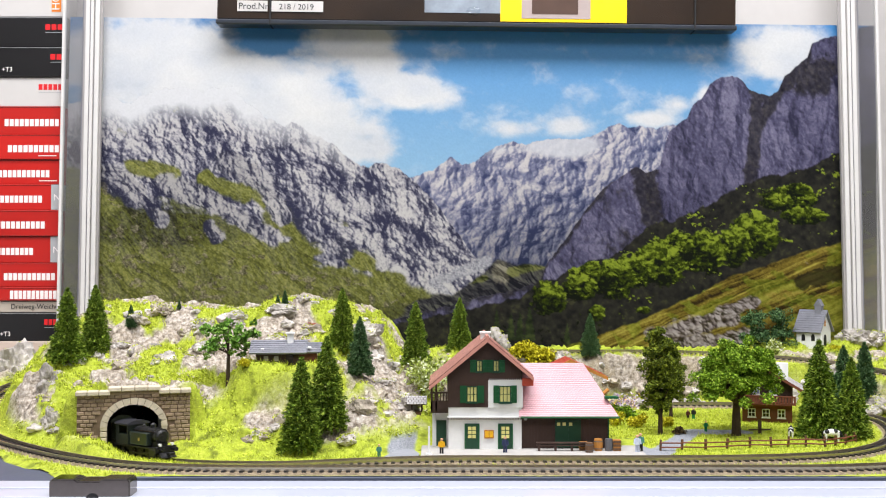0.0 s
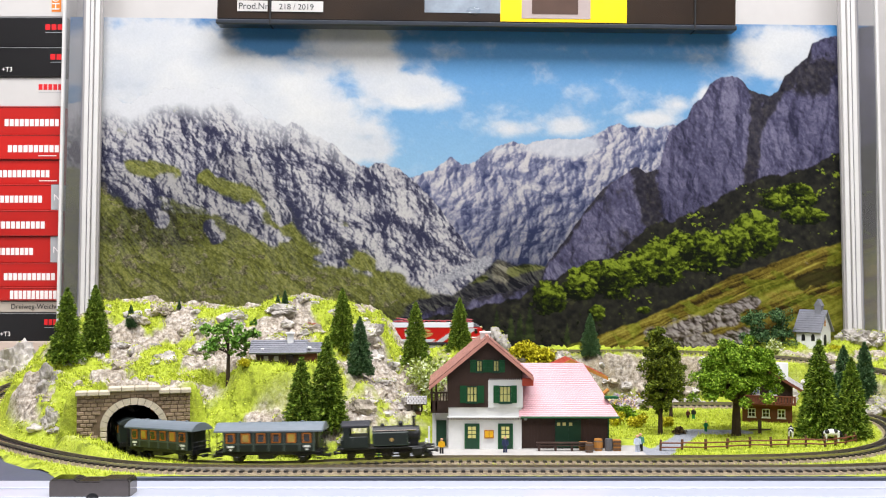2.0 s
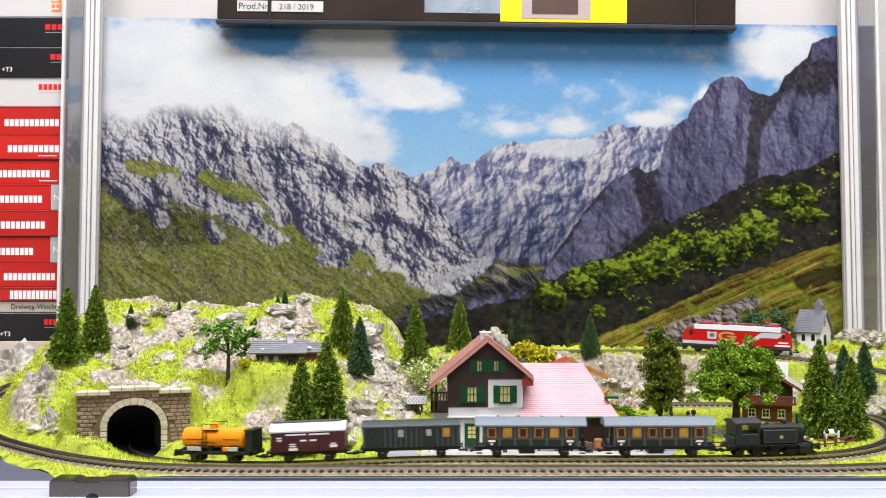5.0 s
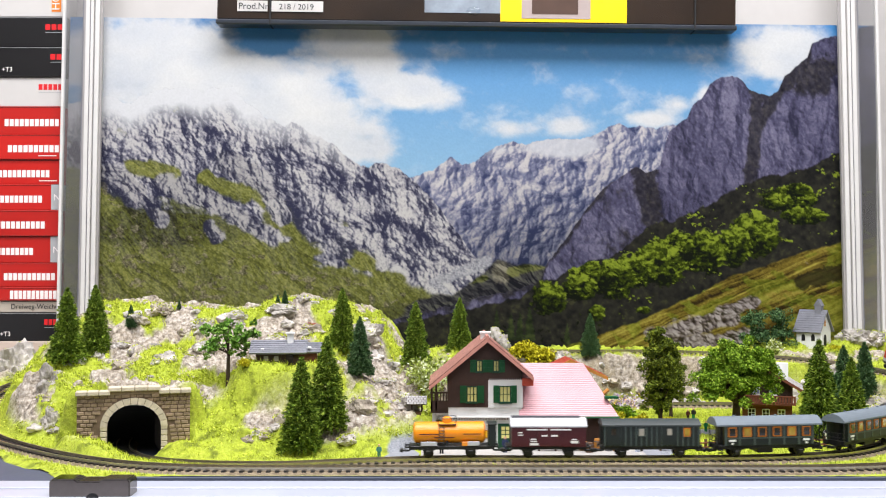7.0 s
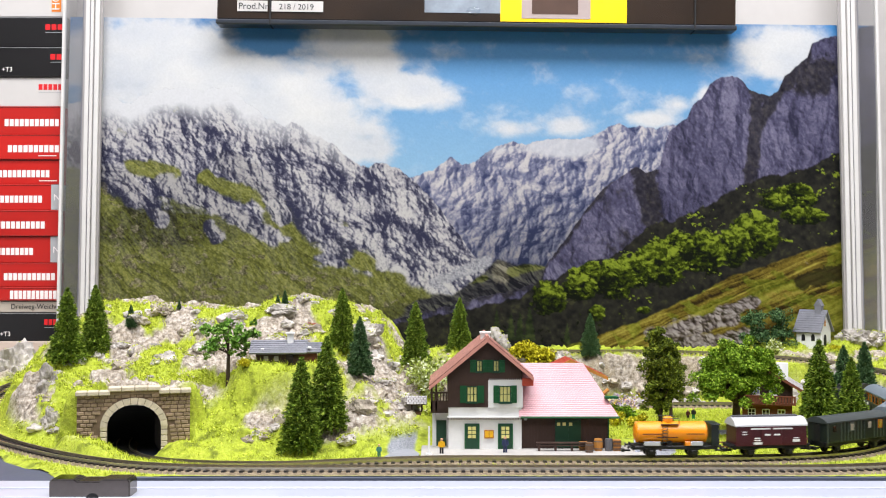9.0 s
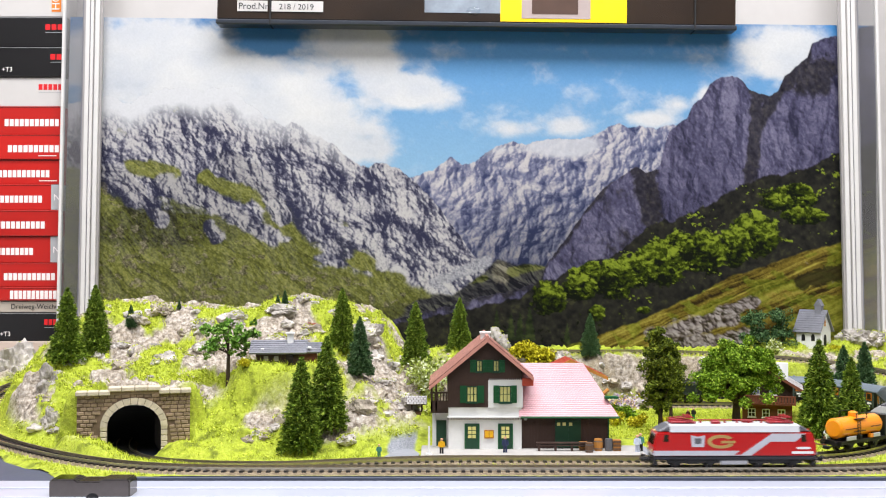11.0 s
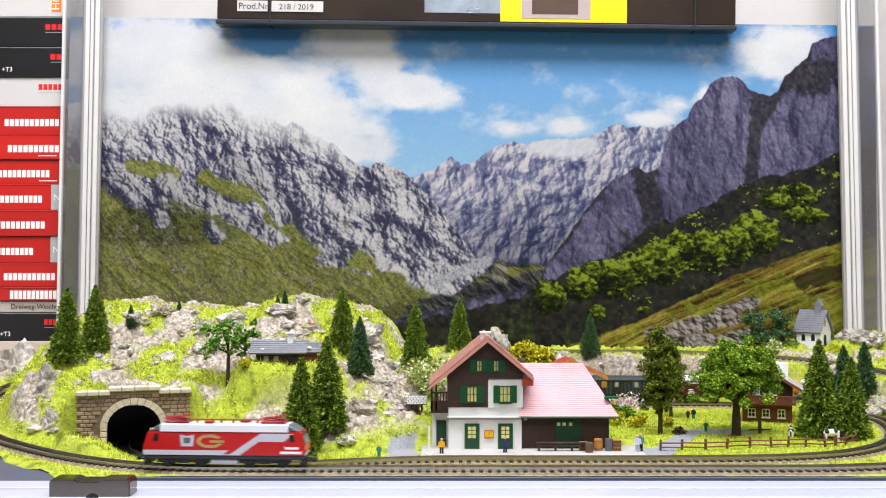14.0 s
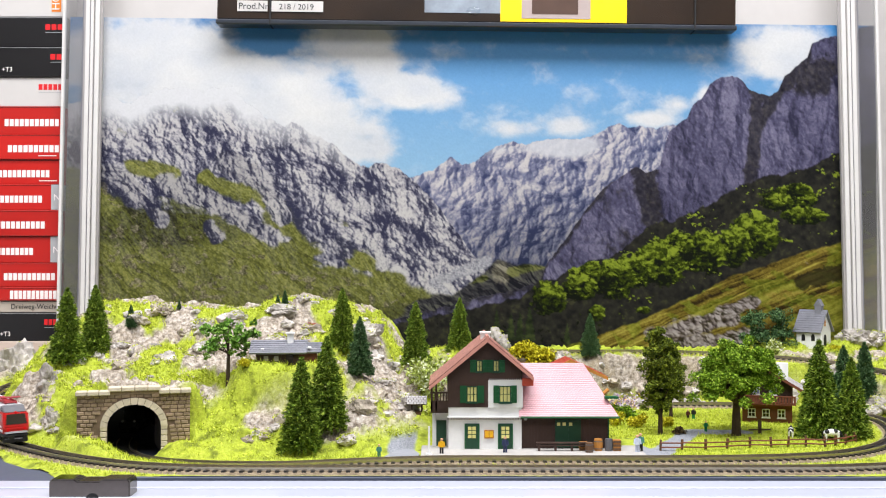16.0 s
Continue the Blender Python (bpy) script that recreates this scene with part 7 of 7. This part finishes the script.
def turf():
    """Fibres and clumps of static grass over the open ground."""
    rng = np.random.default_rng(8)

    def scatter(n, keep):
        x, y = rng.uniform(-440, 440, n), rng.uniform(-8, 400, n)
        i = ((x - GX[0]) / (GX[1] - GX[0])).astype(int)
        j = ((y - GY[0]) / (GY[1] - GY[0])).astype(int)
        ok = keep(x, y, GROCK[j, i], GDIST[j, i], GWAY[j, i], GZ[j, i])
        return x[ok], y[ok], GZ[j, i][ok]

    def inside(x, y):
        return ((x > -20) & (x < 150) & (y > 48) & (y < 145)) | ((x > -46) & (x < -14) & (y < 96)) | ((x > 145) & (x < 162) & (y < 106)) | ((x < -245) & (y < (-245 - x) * 1.0 - 4))
    x, y, z = scatter(150000, lambda x, y, r, d, w, zz: (r < 0.35) & (d > 11.5) & (w < 0.4) & ~inside(x, y) & ((np.abs(portal_plan(x, y)[0]) > 46) | (portal_plan(x, y)[1] < -9) | ((portal_plan(x, y)[1] > 9) & (zz > 36))))
    n = len(x)
    hgt = rng.uniform(1.0, 2.4, n) * (1 + 0.9 * np.clip(z / 40, 0, 1))
    lean, a = rng.normal(0, 0.5, (n, 2)), rng.uniform(0, math.pi, n)
    wv = np.stack([np.cos(a), np.sin(a), 0 * a], -1) * 0.34
    c = np.stack([x, y, z - 0.4], -1)
    tip = c + np.stack([lean[:, 0] * hgt, lean[:, 1] * hgt, hgt + 0.4], -1)
    V = np.stack([c - wv, c + wv, tip], 1).reshape(-1, 3)
    ob = mesh_part("grass", V, np.arange(3 * n).reshape(n, 3).tolist(), M_TURF)
    tagged(ob, "bright lime-green static grass fibres", "grass", kind="stuff")
    # mossy cushions on the slopes and round the rocks
    x, y, z = scatter(9000, lambda x, y, r, d, w, zz: (zz > 7) & (d > 15) & (r < 0.4) & ~inside(x, y) & ((np.abs(portal_plan(x, y)[0]) > 46) | ((portal_plan(x, y)[1] > 9) & (zz > 36))))
    k = 18
    P = rng.normal(size=(len(x), k, 3)) * np.array([2.4, 2.4, 1.1])
    C = (np.stack([x, y, z + 0.6], -1)[:, None, :] + P).reshape(-1, 3)
    on_rock = np.array(MOSS_AT)
    on_rock = np.repeat(on_rock, 5, 0) + rng.normal(size=(len(on_rock) * 5, 3)) * np.array([0.9, 0.9, 0.5])
    V, F = leaves(np.concatenate([C, on_rock]), rng, 0.85, 0.4, 0.5)
    ob = mesh_part("moss", V, F, M_TURF_D)
    tagged(ob, "cushions of yellow-green moss on the slopes", "moss", kind="stuff")


turf()


def fence():
    t = thing("fence", at(0, 0, 0), "low weathered brown wooden fence along the meadow", "fence")
    pts = [(162, 92), (178, 92), (196, 93), (213, 97), (232, 103), (248, 103), (262, 106), (276, 108), (290, 106), (300, 112), (310, 117), (322, 128)]
    for i, (x, y) in enumerate(pts):
        part("post", bm_one(box, -0.8, 0.8, -0.8, 0.8, -1, 8.2, 0.15), M_WOOD, t, at=at(x, y, gz(x, y), 10 * i, 3 - i % 3 * 3, 2))
    for (x0, y0), (x1, y1) in zip(pts, pts[1:]):
        for z0, z1 in ((2.6, 2.2), (5.8, 5.4)):
            part("rail", bm_one(rod, (x0, y0 - 0.9, gz(x0, y0) + z0), (x1, y1 - 0.9, gz(x1, y1) + z1), 0.6, 0.55, 6), M_WOOD_R, t)


fence()


def figurine(x, y, coat, legs, h, label, seat=False, z=None, rz=0, extra=None):
    """A small painted figure as one plain mesh."""
    bm = bm_new()
    k = h / 11.0
    for s in (-1, 1):
        rod(bm, (s * 0.8 * k, 0, 0), (s * 0.7 * k, 0, 5 * k), 0.75 * k, 0.8 * k, 6)
    n0 = len(bm.faces)
    rod(bm, (0, 0, 4.6 * k), (0, 0, 8.8 * k), 1.7 * k, 1.4 * k, 9)
    for s in (-1, 1):
        rod(bm, (s * 1.6 * k, 0, 8.4 * k), (s * 2.1 * k, -0.6 * k, 5 * k), 0.6 * k, 0.5 * k, 5)
    n1 = len(bm.faces)
    ball(bm, (0, 0, 10 * k), 1.15 * k, 1)
    bm.faces.ensure_lookup_table()
    for i, f in enumerate(bm.faces):
        f.material_index = 0 if i < n0 else (1 if i < n1 else 2)
    ob = part("figurine", bm, [legs, coat, M_SKIN], at=at(x, y, gz(x, y) if z is None else z, rz))
    return tagged(ob, label, "figurine", "small figures on the layout")


M_SKIN = material("pale_figure_paint", srgb(206, 160, 128), 0.6, grain=0.1, scale=400)
M_BLUE = material("dark_blue_paint", srgb(40, 50, 84), 0.6, grain=0.1, scale=400)
M_GREEN_P = material("bright_green_paint", srgb(20, 130, 70), 0.6, grain=0.1, scale=400)
M_TEAL = material("teal_paint", srgb(70, 130, 120), 0.6, grain=0.1, scale=400)
M_PALE_P = material("pale_blue_paint", srgb(196, 204, 222), 0.6, grain=0.1, scale=400)
M_COW = material("white_hide_paint", srgb(228, 226, 222), 0.6, grain=0.05, scale=400)
M_HORSE = material("chestnut_paint", srgb(128, 56, 26), 0.55, grain=0.15, scale=400)


def animal(name, x, y, L, mat, patch, label, rz=0, graze=False):
    """A model animal: body, legs, head and tail."""
    t = thing(name, at(x, y, gz(x, y) - 0.3, rz), label, name, "animals on the layout")
    k = L / 14.0
    bm = bm_new()
    ball(bm, (0, 0, 6.6 * k), 3.0 * k, 2, (2.1, 0.85, 0.95))
    part("body", bm, mat, t, smooth=True)
    for sx in (-4.3, 4.3):
        for sy in (-1.4, 1.4):
            part("leg", bm_one(rod, (sx * k, sy * k, 0), (sx * k, sy * k, 6 * k), 0.55 * k, 0.95 * k, 6), mat, t)
    hz = 3.4 if graze else 9.6
    bm = bm_new()
    rod(bm, (5.2 * k, 0, 7.4 * k), (7.6 * k, 0, hz * k), 1.4 * k, 1.0 * k, 7)
    ball(bm, (8.3 * k, 0, (hz - 0.4) * k), 1.25 * k, 1, (1.6, 0.8, 0.9))
    part("head", bm, mat if not patch else patch, t)
    part("tail", bm_one(rod, (-6.2 * k, 0, 7.4 * k), (-6.8 * k, 0, 2.6 * k), 0.35 * k, 0.5 * k, 5), patch or mat, t)
    if patch:
        for px, pz in ((-3.2, 7.2), (2.2, 7.6)):
            part("patch", bm_one(ball, (px * k, 0, pz * k), 2.0 * k, 2, (1.15, 1.28, 1.0)), patch, t, "black hide patch", smooth=True)


def small_life():
    figurine(-1, 66, M_YELLOW, M_DARK, 11, "figure in yellow and black beside the platform edge", z=2.4)
    figurine(45, 70, M_BLUE, M_BLUE, 11.5, "stationmaster figure in dark blue on the platform", z=2.4)
    figurine(141, 72, M_PALE_P, M_PALE_P, 12.5, "figure in pale clothes at the platform end", z=2.4)
    figurine(144, 76, M_TEAL, M_DARK, 13, "figure in teal at the platform end", z=2.4)
    figurine(-46, 66, M_TEAL, M_TEAL, 9, "small figure in teal and yellow by the track")
    figurine(219, 182, M_GREEN_P, M_GREEN_P, 9, "small figure in bright green on the path")
    figurine(226, 252, M_DARK, M_GREEN_P, 10, "small seated figure group in dark clothes")
    figurine(221, 252, M_MAROON, M_DARK, 9, "small figure in dark red on the meadow")
    animal("cow", 305, 132, 15, M_COW, M_DARK, "black and white cow grazing by the fence", -8, True)
    animal("cow", 279, 150, 13, M_COW, M_DARK, "black and white cow standing on the meadow", 70)
    animal("horse", -117, 262, 9.5, M_HORSE, None, "small chestnut horse on the hill", 200)
    t = thing("garden_bench", at(259, 166, gz(259, 166)), "dark wooden seesaw bench on the meadow", "bench")
    part("plank", bm_one(box, -9, 9, -1, 1, 3.4, 4.4), M_BROWN, t)
    part("stand", bm_one(box, -1.2, 1.2, -1, 1, 0, 12), M_BROWN, t)
    bush("brush_pile", 194, 170, 7, 6, M_BARK_L, "small brown pile of brushwood on the path", 30, 400, 1.2)


M_BARK_L = leaf_material("brown_twigs", srgb(54, 42, 28), srgb(84, 68, 44), srgb(118, 98, 66))
small_life()

# ---- the show cabinet: posts, stock on the shelf, box above ----
KB = 1100 / 1803.0


def bx(px):
    return (px - 784) * KB


def bz(py):
    return 134 + (479 - py) * KB


def text(body, size, mat, parent, m, name="lettering", label=""):
    cu = bpy.data.curves.new("txt", "FONT")
    cu.body, cu.size, cu.extrude = body, size * MM, 0.0001
    tmp = bpy.data.objects.new("txt", cu)
    scene.collection.objects.link(tmp)
    me = bpy.data.meshes.new_from_object(tmp.evaluated_get(bpy.context.evaluated_depsgraph_get()))
    bpy.data.objects.remove(tmp)
    me.materials.append(mat)
    ob = new(name, me)
    ob.parent = parent
    ob.matrix_basis = m
    if label:
        tagged(ob, label)
    return ob


def posts():
    for s, xin, name in ((-1, bx(178), "left"), (1, bx(1487), "right")):
        t = thing("cabinet_post", at(xin, 422, 20, 0, -1.0, -0.35 * s), "clear and white acrylic corner post of the cabinet", "post", "cabinet posts")
        # ribbed profile: bright and grey ribs side by side
        x = 0.0
        for w, mat, d in ((2.2, M_ALU_D, 5), (4.6, M_ALU, 8), (1.4, M_ALU_D, 6), (3.2, M_ALU, 9), (1.2, M_FROST, 7), (4.6, M_ALU, 8), (2.2, M_ALU_D, 7), (1.6, M_FROST, 6)):
            x1 = x + s * w
            bm = bm_new()
            box(bm, min(x, x1), max(x, x1), -d, 0, 0, 620, 0.5)
            part("rib", bm, mat, t)
            x = x1
        bm = bm_new()
        box(bm, min(x, x + s * 19), max(x, x + s * 19), -3, -1, 0, 620, 0.3)
        part("side_plate", bm, M_CLEAR, t, "clear plastic side plate")
        x += s * 19
        bm = bm_new()
        box(bm, min(x, x + s * 3), max(x, x + s * 3), -6, 0, 0, 620, 0.4)
        part("edge_rib", bm, M_ALU, t)


M_CLEAR = glass_material("clear_plastic_plate", (0.93, 0.93, 0.94, 1), 0.35, 0.22)
M_FROST = material("satin_grey_plastic", srgb(132, 132, 138), 0.12, 0.0, grain=0.25, scale=14, coat=0.6)
posts()

M_BOXRED = material("red_carton", srgb(186, 24, 16), 0.45, grain=0.06, scale=40, coat=0.2, rand=0.12)
M_BOXBLK = material("black_carton", srgb(18, 17, 19), 0.4, grain=0.15, scale=40, coat=0.2)
M_BOXWHT = material("white_carton", srgb(198, 194, 190), 0.5, grain=0.04, scale=40)
M_BOXBEI = material("beige_carton", srgb(176, 166, 152), 0.55, grain=0.05, scale=40)
M_PRINTR = material("red_print", srgb(214, 24, 30), 0.5, grain=0.05, scale=80)
M_PRINTW = material("white_print", srgb(236, 230, 226), 0.5, grain=0.03, scale=80)
M_PRINTK = material("black_print", srgb(24, 24, 26), 0.5, grain=0.05, scale=80)
M_PRINTO = material("orange_print", srgb(226, 128, 40), 0.5, grain=0.05, scale=80)
M_PRINTB = material("blue_print", srgb(60, 80, 170), 0.5, grain=0.05, scale=80)
M_GREYL = material("grey_label", srgb(170, 170, 172), 0.5, grain=0.04, scale=80)


def bar_word(parent, x0, x1, z, h, mat, y, n, label):
    """A brand mark as a row of plain blocks."""
    bm = bm_new()
    w = (x1 - x0) / n
    for k in range(n):
        box(bm, x0 + k * w, x0 + (k + 0.78) * w, y - 0.25, y + 0.05, z, z + h)
    return tagged(part("brand_mark", bm, mat, parent, label), kind="stuff")


def stock():
    """Cartons stacked on a shelf beside the cabinet."""
    bm = bm_new()
    box(bm, -800, bx(113), 424, 468, -20, bz(604), 0.8)
    tagged(part("shelf", bm, material("beige_shelf_board", srgb(196, 178, 164), 0.6, grain=0.06, scale=60)), "beige shelf board holding stacked cartons", "shelf", kind="structure")
    rows = [(-60, 28, "white"), (28, 82, "black"), (82, 135, "black"), (135, 188, "white"), (188, 238, "red"), (238, 282, "red"), (282, 326, "red"), (326, 372, "redn"),
            (372, 418, "red"), (418, 465, "redn"), (465, 508, "red"), (508, 532, "red"), (532, 553, "beige"), (553, 603.3, "black")]
    word = {188: (7, 105, 11), 238: (14, 106, 10), 282: (-4, 88, 11), 326: (-16, 76, 11), 372: (-14, 82, 11), 418: (-30, 60, 11), 465: (8, 100, 11), 508: (20, 112, 11)}
    for i, (y0, y1, kind) in enumerate(rows):
        right = bx(112 - i * 0.6 - (14 if kind == "redn" else 0))
        t = thing("carton", at(0, 430 - (i % 3) * 1.2, bz(y1)), {"white": "white carton with red print in a stack", "black": "black carton with red print in a stack", "red": "red carton with white print in a stack",
                  "redn": "red carton with pale grey end label in a stack", "beige": "flat beige carton with black print in a stack"}[kind], "box", "stacked cartons")
        h = (y1 - y0) * KB - 0.25
        part("carton_body", bm_one(box, -600, right, 0, 36, 0, h, 0.6), {"white": M_BOXWHT, "black": M_BOXBLK, "red": M_BOXRED, "redn": M_BOXRED, "beige": M_BOXBEI}[kind], t)
        part("lid_edge", bm_one(box, -600, right - 0.4, -0.3, 0, h - 1.2, h - 0.8), M_PRINTK if kind != "black" else M_GREYL, t)
        if y0 in word:
            a, b, n = word[y0]
            hh = 15 if y0 == 508 else 12.5
            bar_word(t, bx(a), min(bx(b), right - 1), (y1 - y0) * KB * 0.42 - hh * KB / 2, hh * KB, M_PRINTW, 0, n, "white blocks of a brand mark")
            if y0 in (238, 282):
                part("caption", bm_one(box, bx(68), min(bx(100), right - 1), -0.25, 0.05, 3.2, 4.2), M_PRINTW, t)
        if kind == "redn":
            part("end_label", bm_one(box, right - 2, right + 8.5, -0.35, 34, 0.3, h - 0.3), M_GREYL, t, "pale grey end label")
            text("N", 10, M_PRINTW, t, pose((right + 0.5) * MM, -0.0006, (h / 2 - 3.6) * MM, 90, 0, 0))
        if y0 in (28, 82, 135, 553):
            px0 = {28: 78, 82: 88, 135: 66, 553: 80}[y0]
            bar_word(t, bx(px0), right - 0.5, (y1 - y0) * KB * 0.56, 6.2, M_PRINTR, 0, max(2, int((113 - px0) / 9)), "red blocks of a brand mark")
            part("underline", bm_one(box, bx(px0), right - 0.5, -0.25, 0.05, (y1 - y0) * KB * 0.56 - 3, (y1 - y0) * KB * 0.56 - 2.5), M_GREYL, t)
        if y0 in (82, 553):
            text("+T3", 7, M_PRINTW, t, pose(bx(2) * MM, -0.0006, 5.2 * MM, 90, 0, 0), label="white printed letters")
        if y0 == 532:
            text("Dreiweg-Weichen", 7.4, M_PRINTK, t, pose(bx(20) * MM, -0.0006, 4.0 * MM, 90, 0, 0), label="black printed letters")
        if y0 == -60:
            part("orange_label", bm_one(box, bx(88), bx(105), -0.3, 0.05, 5.5, 40), M_PRINTO, t)
            part("blue_label", bm_one(box, bx(110), bx(114), -0.3, 0.05, 5.5, 40), M_PRINTB, t)
            text("HO", 12, M_PRINTW, t, pose(bx(102) * MM, -0.0006, 7 * MM, 90, -90, 0), label="white printed letters")


stock()


def top_box():
    """Dark display carton under clear film, hung above the landscape."""
    k = 1083 / 1803.0
    def X(px):
        return (px - 784) * k
    def Z(py):
        return (479 - py) * k
    t = thing("display_carton", at(0, 413, 134, 0, 0, 0.75), "dark display carton with yellow and grey artwork, strapped in film", "box")
    dz = 5.2
    part("carton_body", bm_one(box, X(376), X(1299), 0, 18, Z(28) - dz, Z(-60), 1.0), material("dark_print_carton", srgb(30, 26, 25), 0.2, grain=0.7, scale=14, coat=0.8, second=srgb(62, 48, 38)), t)
    bm = bm_new()
    box(bm, X(374), X(1301), -1.5, 19, Z(37) - dz, Z(28) - dz, 1.2)
    part("tray_edge", bm, material("blue_grey_plastic", srgb(40, 46, 56), 0.3, grain=0.1, scale=60, coat=0.4), t, "blue-grey plastic tray edge")
    part("artwork", bm_one(box, X(880), X(1105), -0.4, 0, Z(28) - dz + 1, Z(-50)), material("yellow_print", srgb(246, 208, 10), 0.3, grain=0.04, scale=60, coat=0.5), t, "bright yellow artwork")
    a = part("artwork_picture", bm_one(box, X(918), X(1040), -0.8, -0.4, Z(22) - dz + 1, Z(-50)), material("grey_pink_print", srgb(176, 160, 156), 0.3, grain=0.1, scale=60, coat=0.5), t, "grey-pink printed picture")
    part("artwork_panel", bm_one(box, X(936), X(1018), -1.1, -0.8, Z(14) - dz + 1, Z(-50)), material("brown_print", srgb(84, 62, 52), 0.3, grain=0.2, scale=60, coat=0.5), a)
    part("artwork_patch", bm_one(box, X(745), X(880), -0.5, 0, Z(12) - dz, Z(-50)), material("sky_print", srgb(150, 160, 172), 0.3, grain=0.5, scale=30, coat=0.5), t, "pale blue-grey artwork")
    for x0, x1, s in ((412, 466, "Prod.Nr."), (473, 565, "218 / 2019")):
        l = part("paper_label", bm_one(box, X(x0), X(x1), -1.1, -0.8, Z(21) - dz * 0.2, Z(2) - dz * 0.2), M_BOXWHT, t, "white paper label")
        text(s, 9.6 if x0 < 470 else 8.6, M_PRINTK, l, pose((X(x0) + (1.2 if x0 < 470 else 8)) * MM, -0.00125, (Z(17) - dz * 0.2) * MM, 90, 0, 0), label="black printed letters")
    for px in (471, 1226):
        part("strap", bm_one(box, X(px - 1.2), X(px + 1.2), -2.2, 18.5, Z(38) - dz, Z(-60)), M_DARK, t, "thin black strap")
    bm = bm_new()
    ball(bm, (X(832), -2.4, Z(12) - dz * 0.6), 5, 2, (1.6, 0.5, 0.8), 0.12)
    part("film_knot", bm, glass_material("clear_film", (0.9, 0.92, 0.94, 1), 0.1), t, "knot of clear film")


top_box()

# ---- the tracks, laid last ----
S0 = arc_at(RED, -377, 162)
rails(RED, "railway_track_outer", S0 - RED.length, arc_at(RED, 372, 62), "outer railway track with metal rails and black sleepers on beige ballast")
rails(RED, "railway_track_upper", arc_at(RED, 426, 240), arc_at(RED, -400, 215), "upper railway track on the rocky bank behind the station")
S1 = arc_at(STEAM, -262, 175)
rails(STEAM, "railway_track_inner", S1 - STEAM.length, arc_at(STEAM, 30, 322), "inner railway track passing the station and the tunnel")


# ---- what moves: both trains along their tracks, wheels turning ----
def on_line(line, s, base):
    """Pose of a vehicle whose pivots, base apart, both stand on the line."""
    a, b = line.pos(s + base / 2), line.pos(s - base / 2)
    d = Vector(a - b)
    c = (a + b) / 2
    yaw, tilt = math.degrees(math.atan2(d.y, d.x)), math.degrees(math.atan2(d.z, math.hypot(d.x, d.y)))
    return pose(c[0] * MM, c[1] * MM, c[2] * MM, 0, -tilt, yaw)


STEAM_R = arc_at(STEAM, 195, 322)


def steam_front(t):
    return float(np.interp(t, [0, 0.5, 1.0, 1.5, 2.0, 2.5, 3.0, 3.5, 4.0, 6.5, 7.0, 8.0, 9.0, 11.4, 13.0, 14.0, 14.5, 15.0, 16.0],
                           [-196, -149, -101, -53, -3, 46, 94, 138, 180, 387, 426, 502, 578, STEAM_R + 24, STEAM_R + 190, STEAM_R + 300, STEAM_R + 358, STEAM_R + 420, STEAM_R + 545]))


RED_A, RED_B = arc_at(RED, 154, 384), arc_at(RED, 143, 0)


def red_middle(t):
    return float(np.interp(t, [0, 3.5, 11.5, 13.4, 14.5, 15.0, 16.0], [RED_A + 385, RED_A, RED_B - 2, RED_B - 216, RED_B - 340, RED_B - 400, RED_B - 532]))


def motions():
    times = [k / 10 for k in range(161)]
    fine = [k / 30 for k in range(481)]
    for ob, back, base in TRAIN:
        walk(ob, [(t, on_line(STEAM, steam_front(t) - back, base)) for t in times])
        for w in ob.children:
            if w.name.startswith("wheelset"):
                roll(w, steam_front, fine)
    walk(RED_LOCO, [(t, on_line(RED, red_middle(t), 54)) for t in times])
    for w in RED_LOCO.children:
        if w.name.startswith("wheelset"):
            roll(w, red_middle, fine)


def roll(w, along, fine):
    home, r = w.matrix_basis.copy(), w["r"]
    del w["r"]
    walk(w, [(t, home @ Matrix.Rotation((along(t) - along(0)) / r, 4, "Y")) for t in fine])


motions()
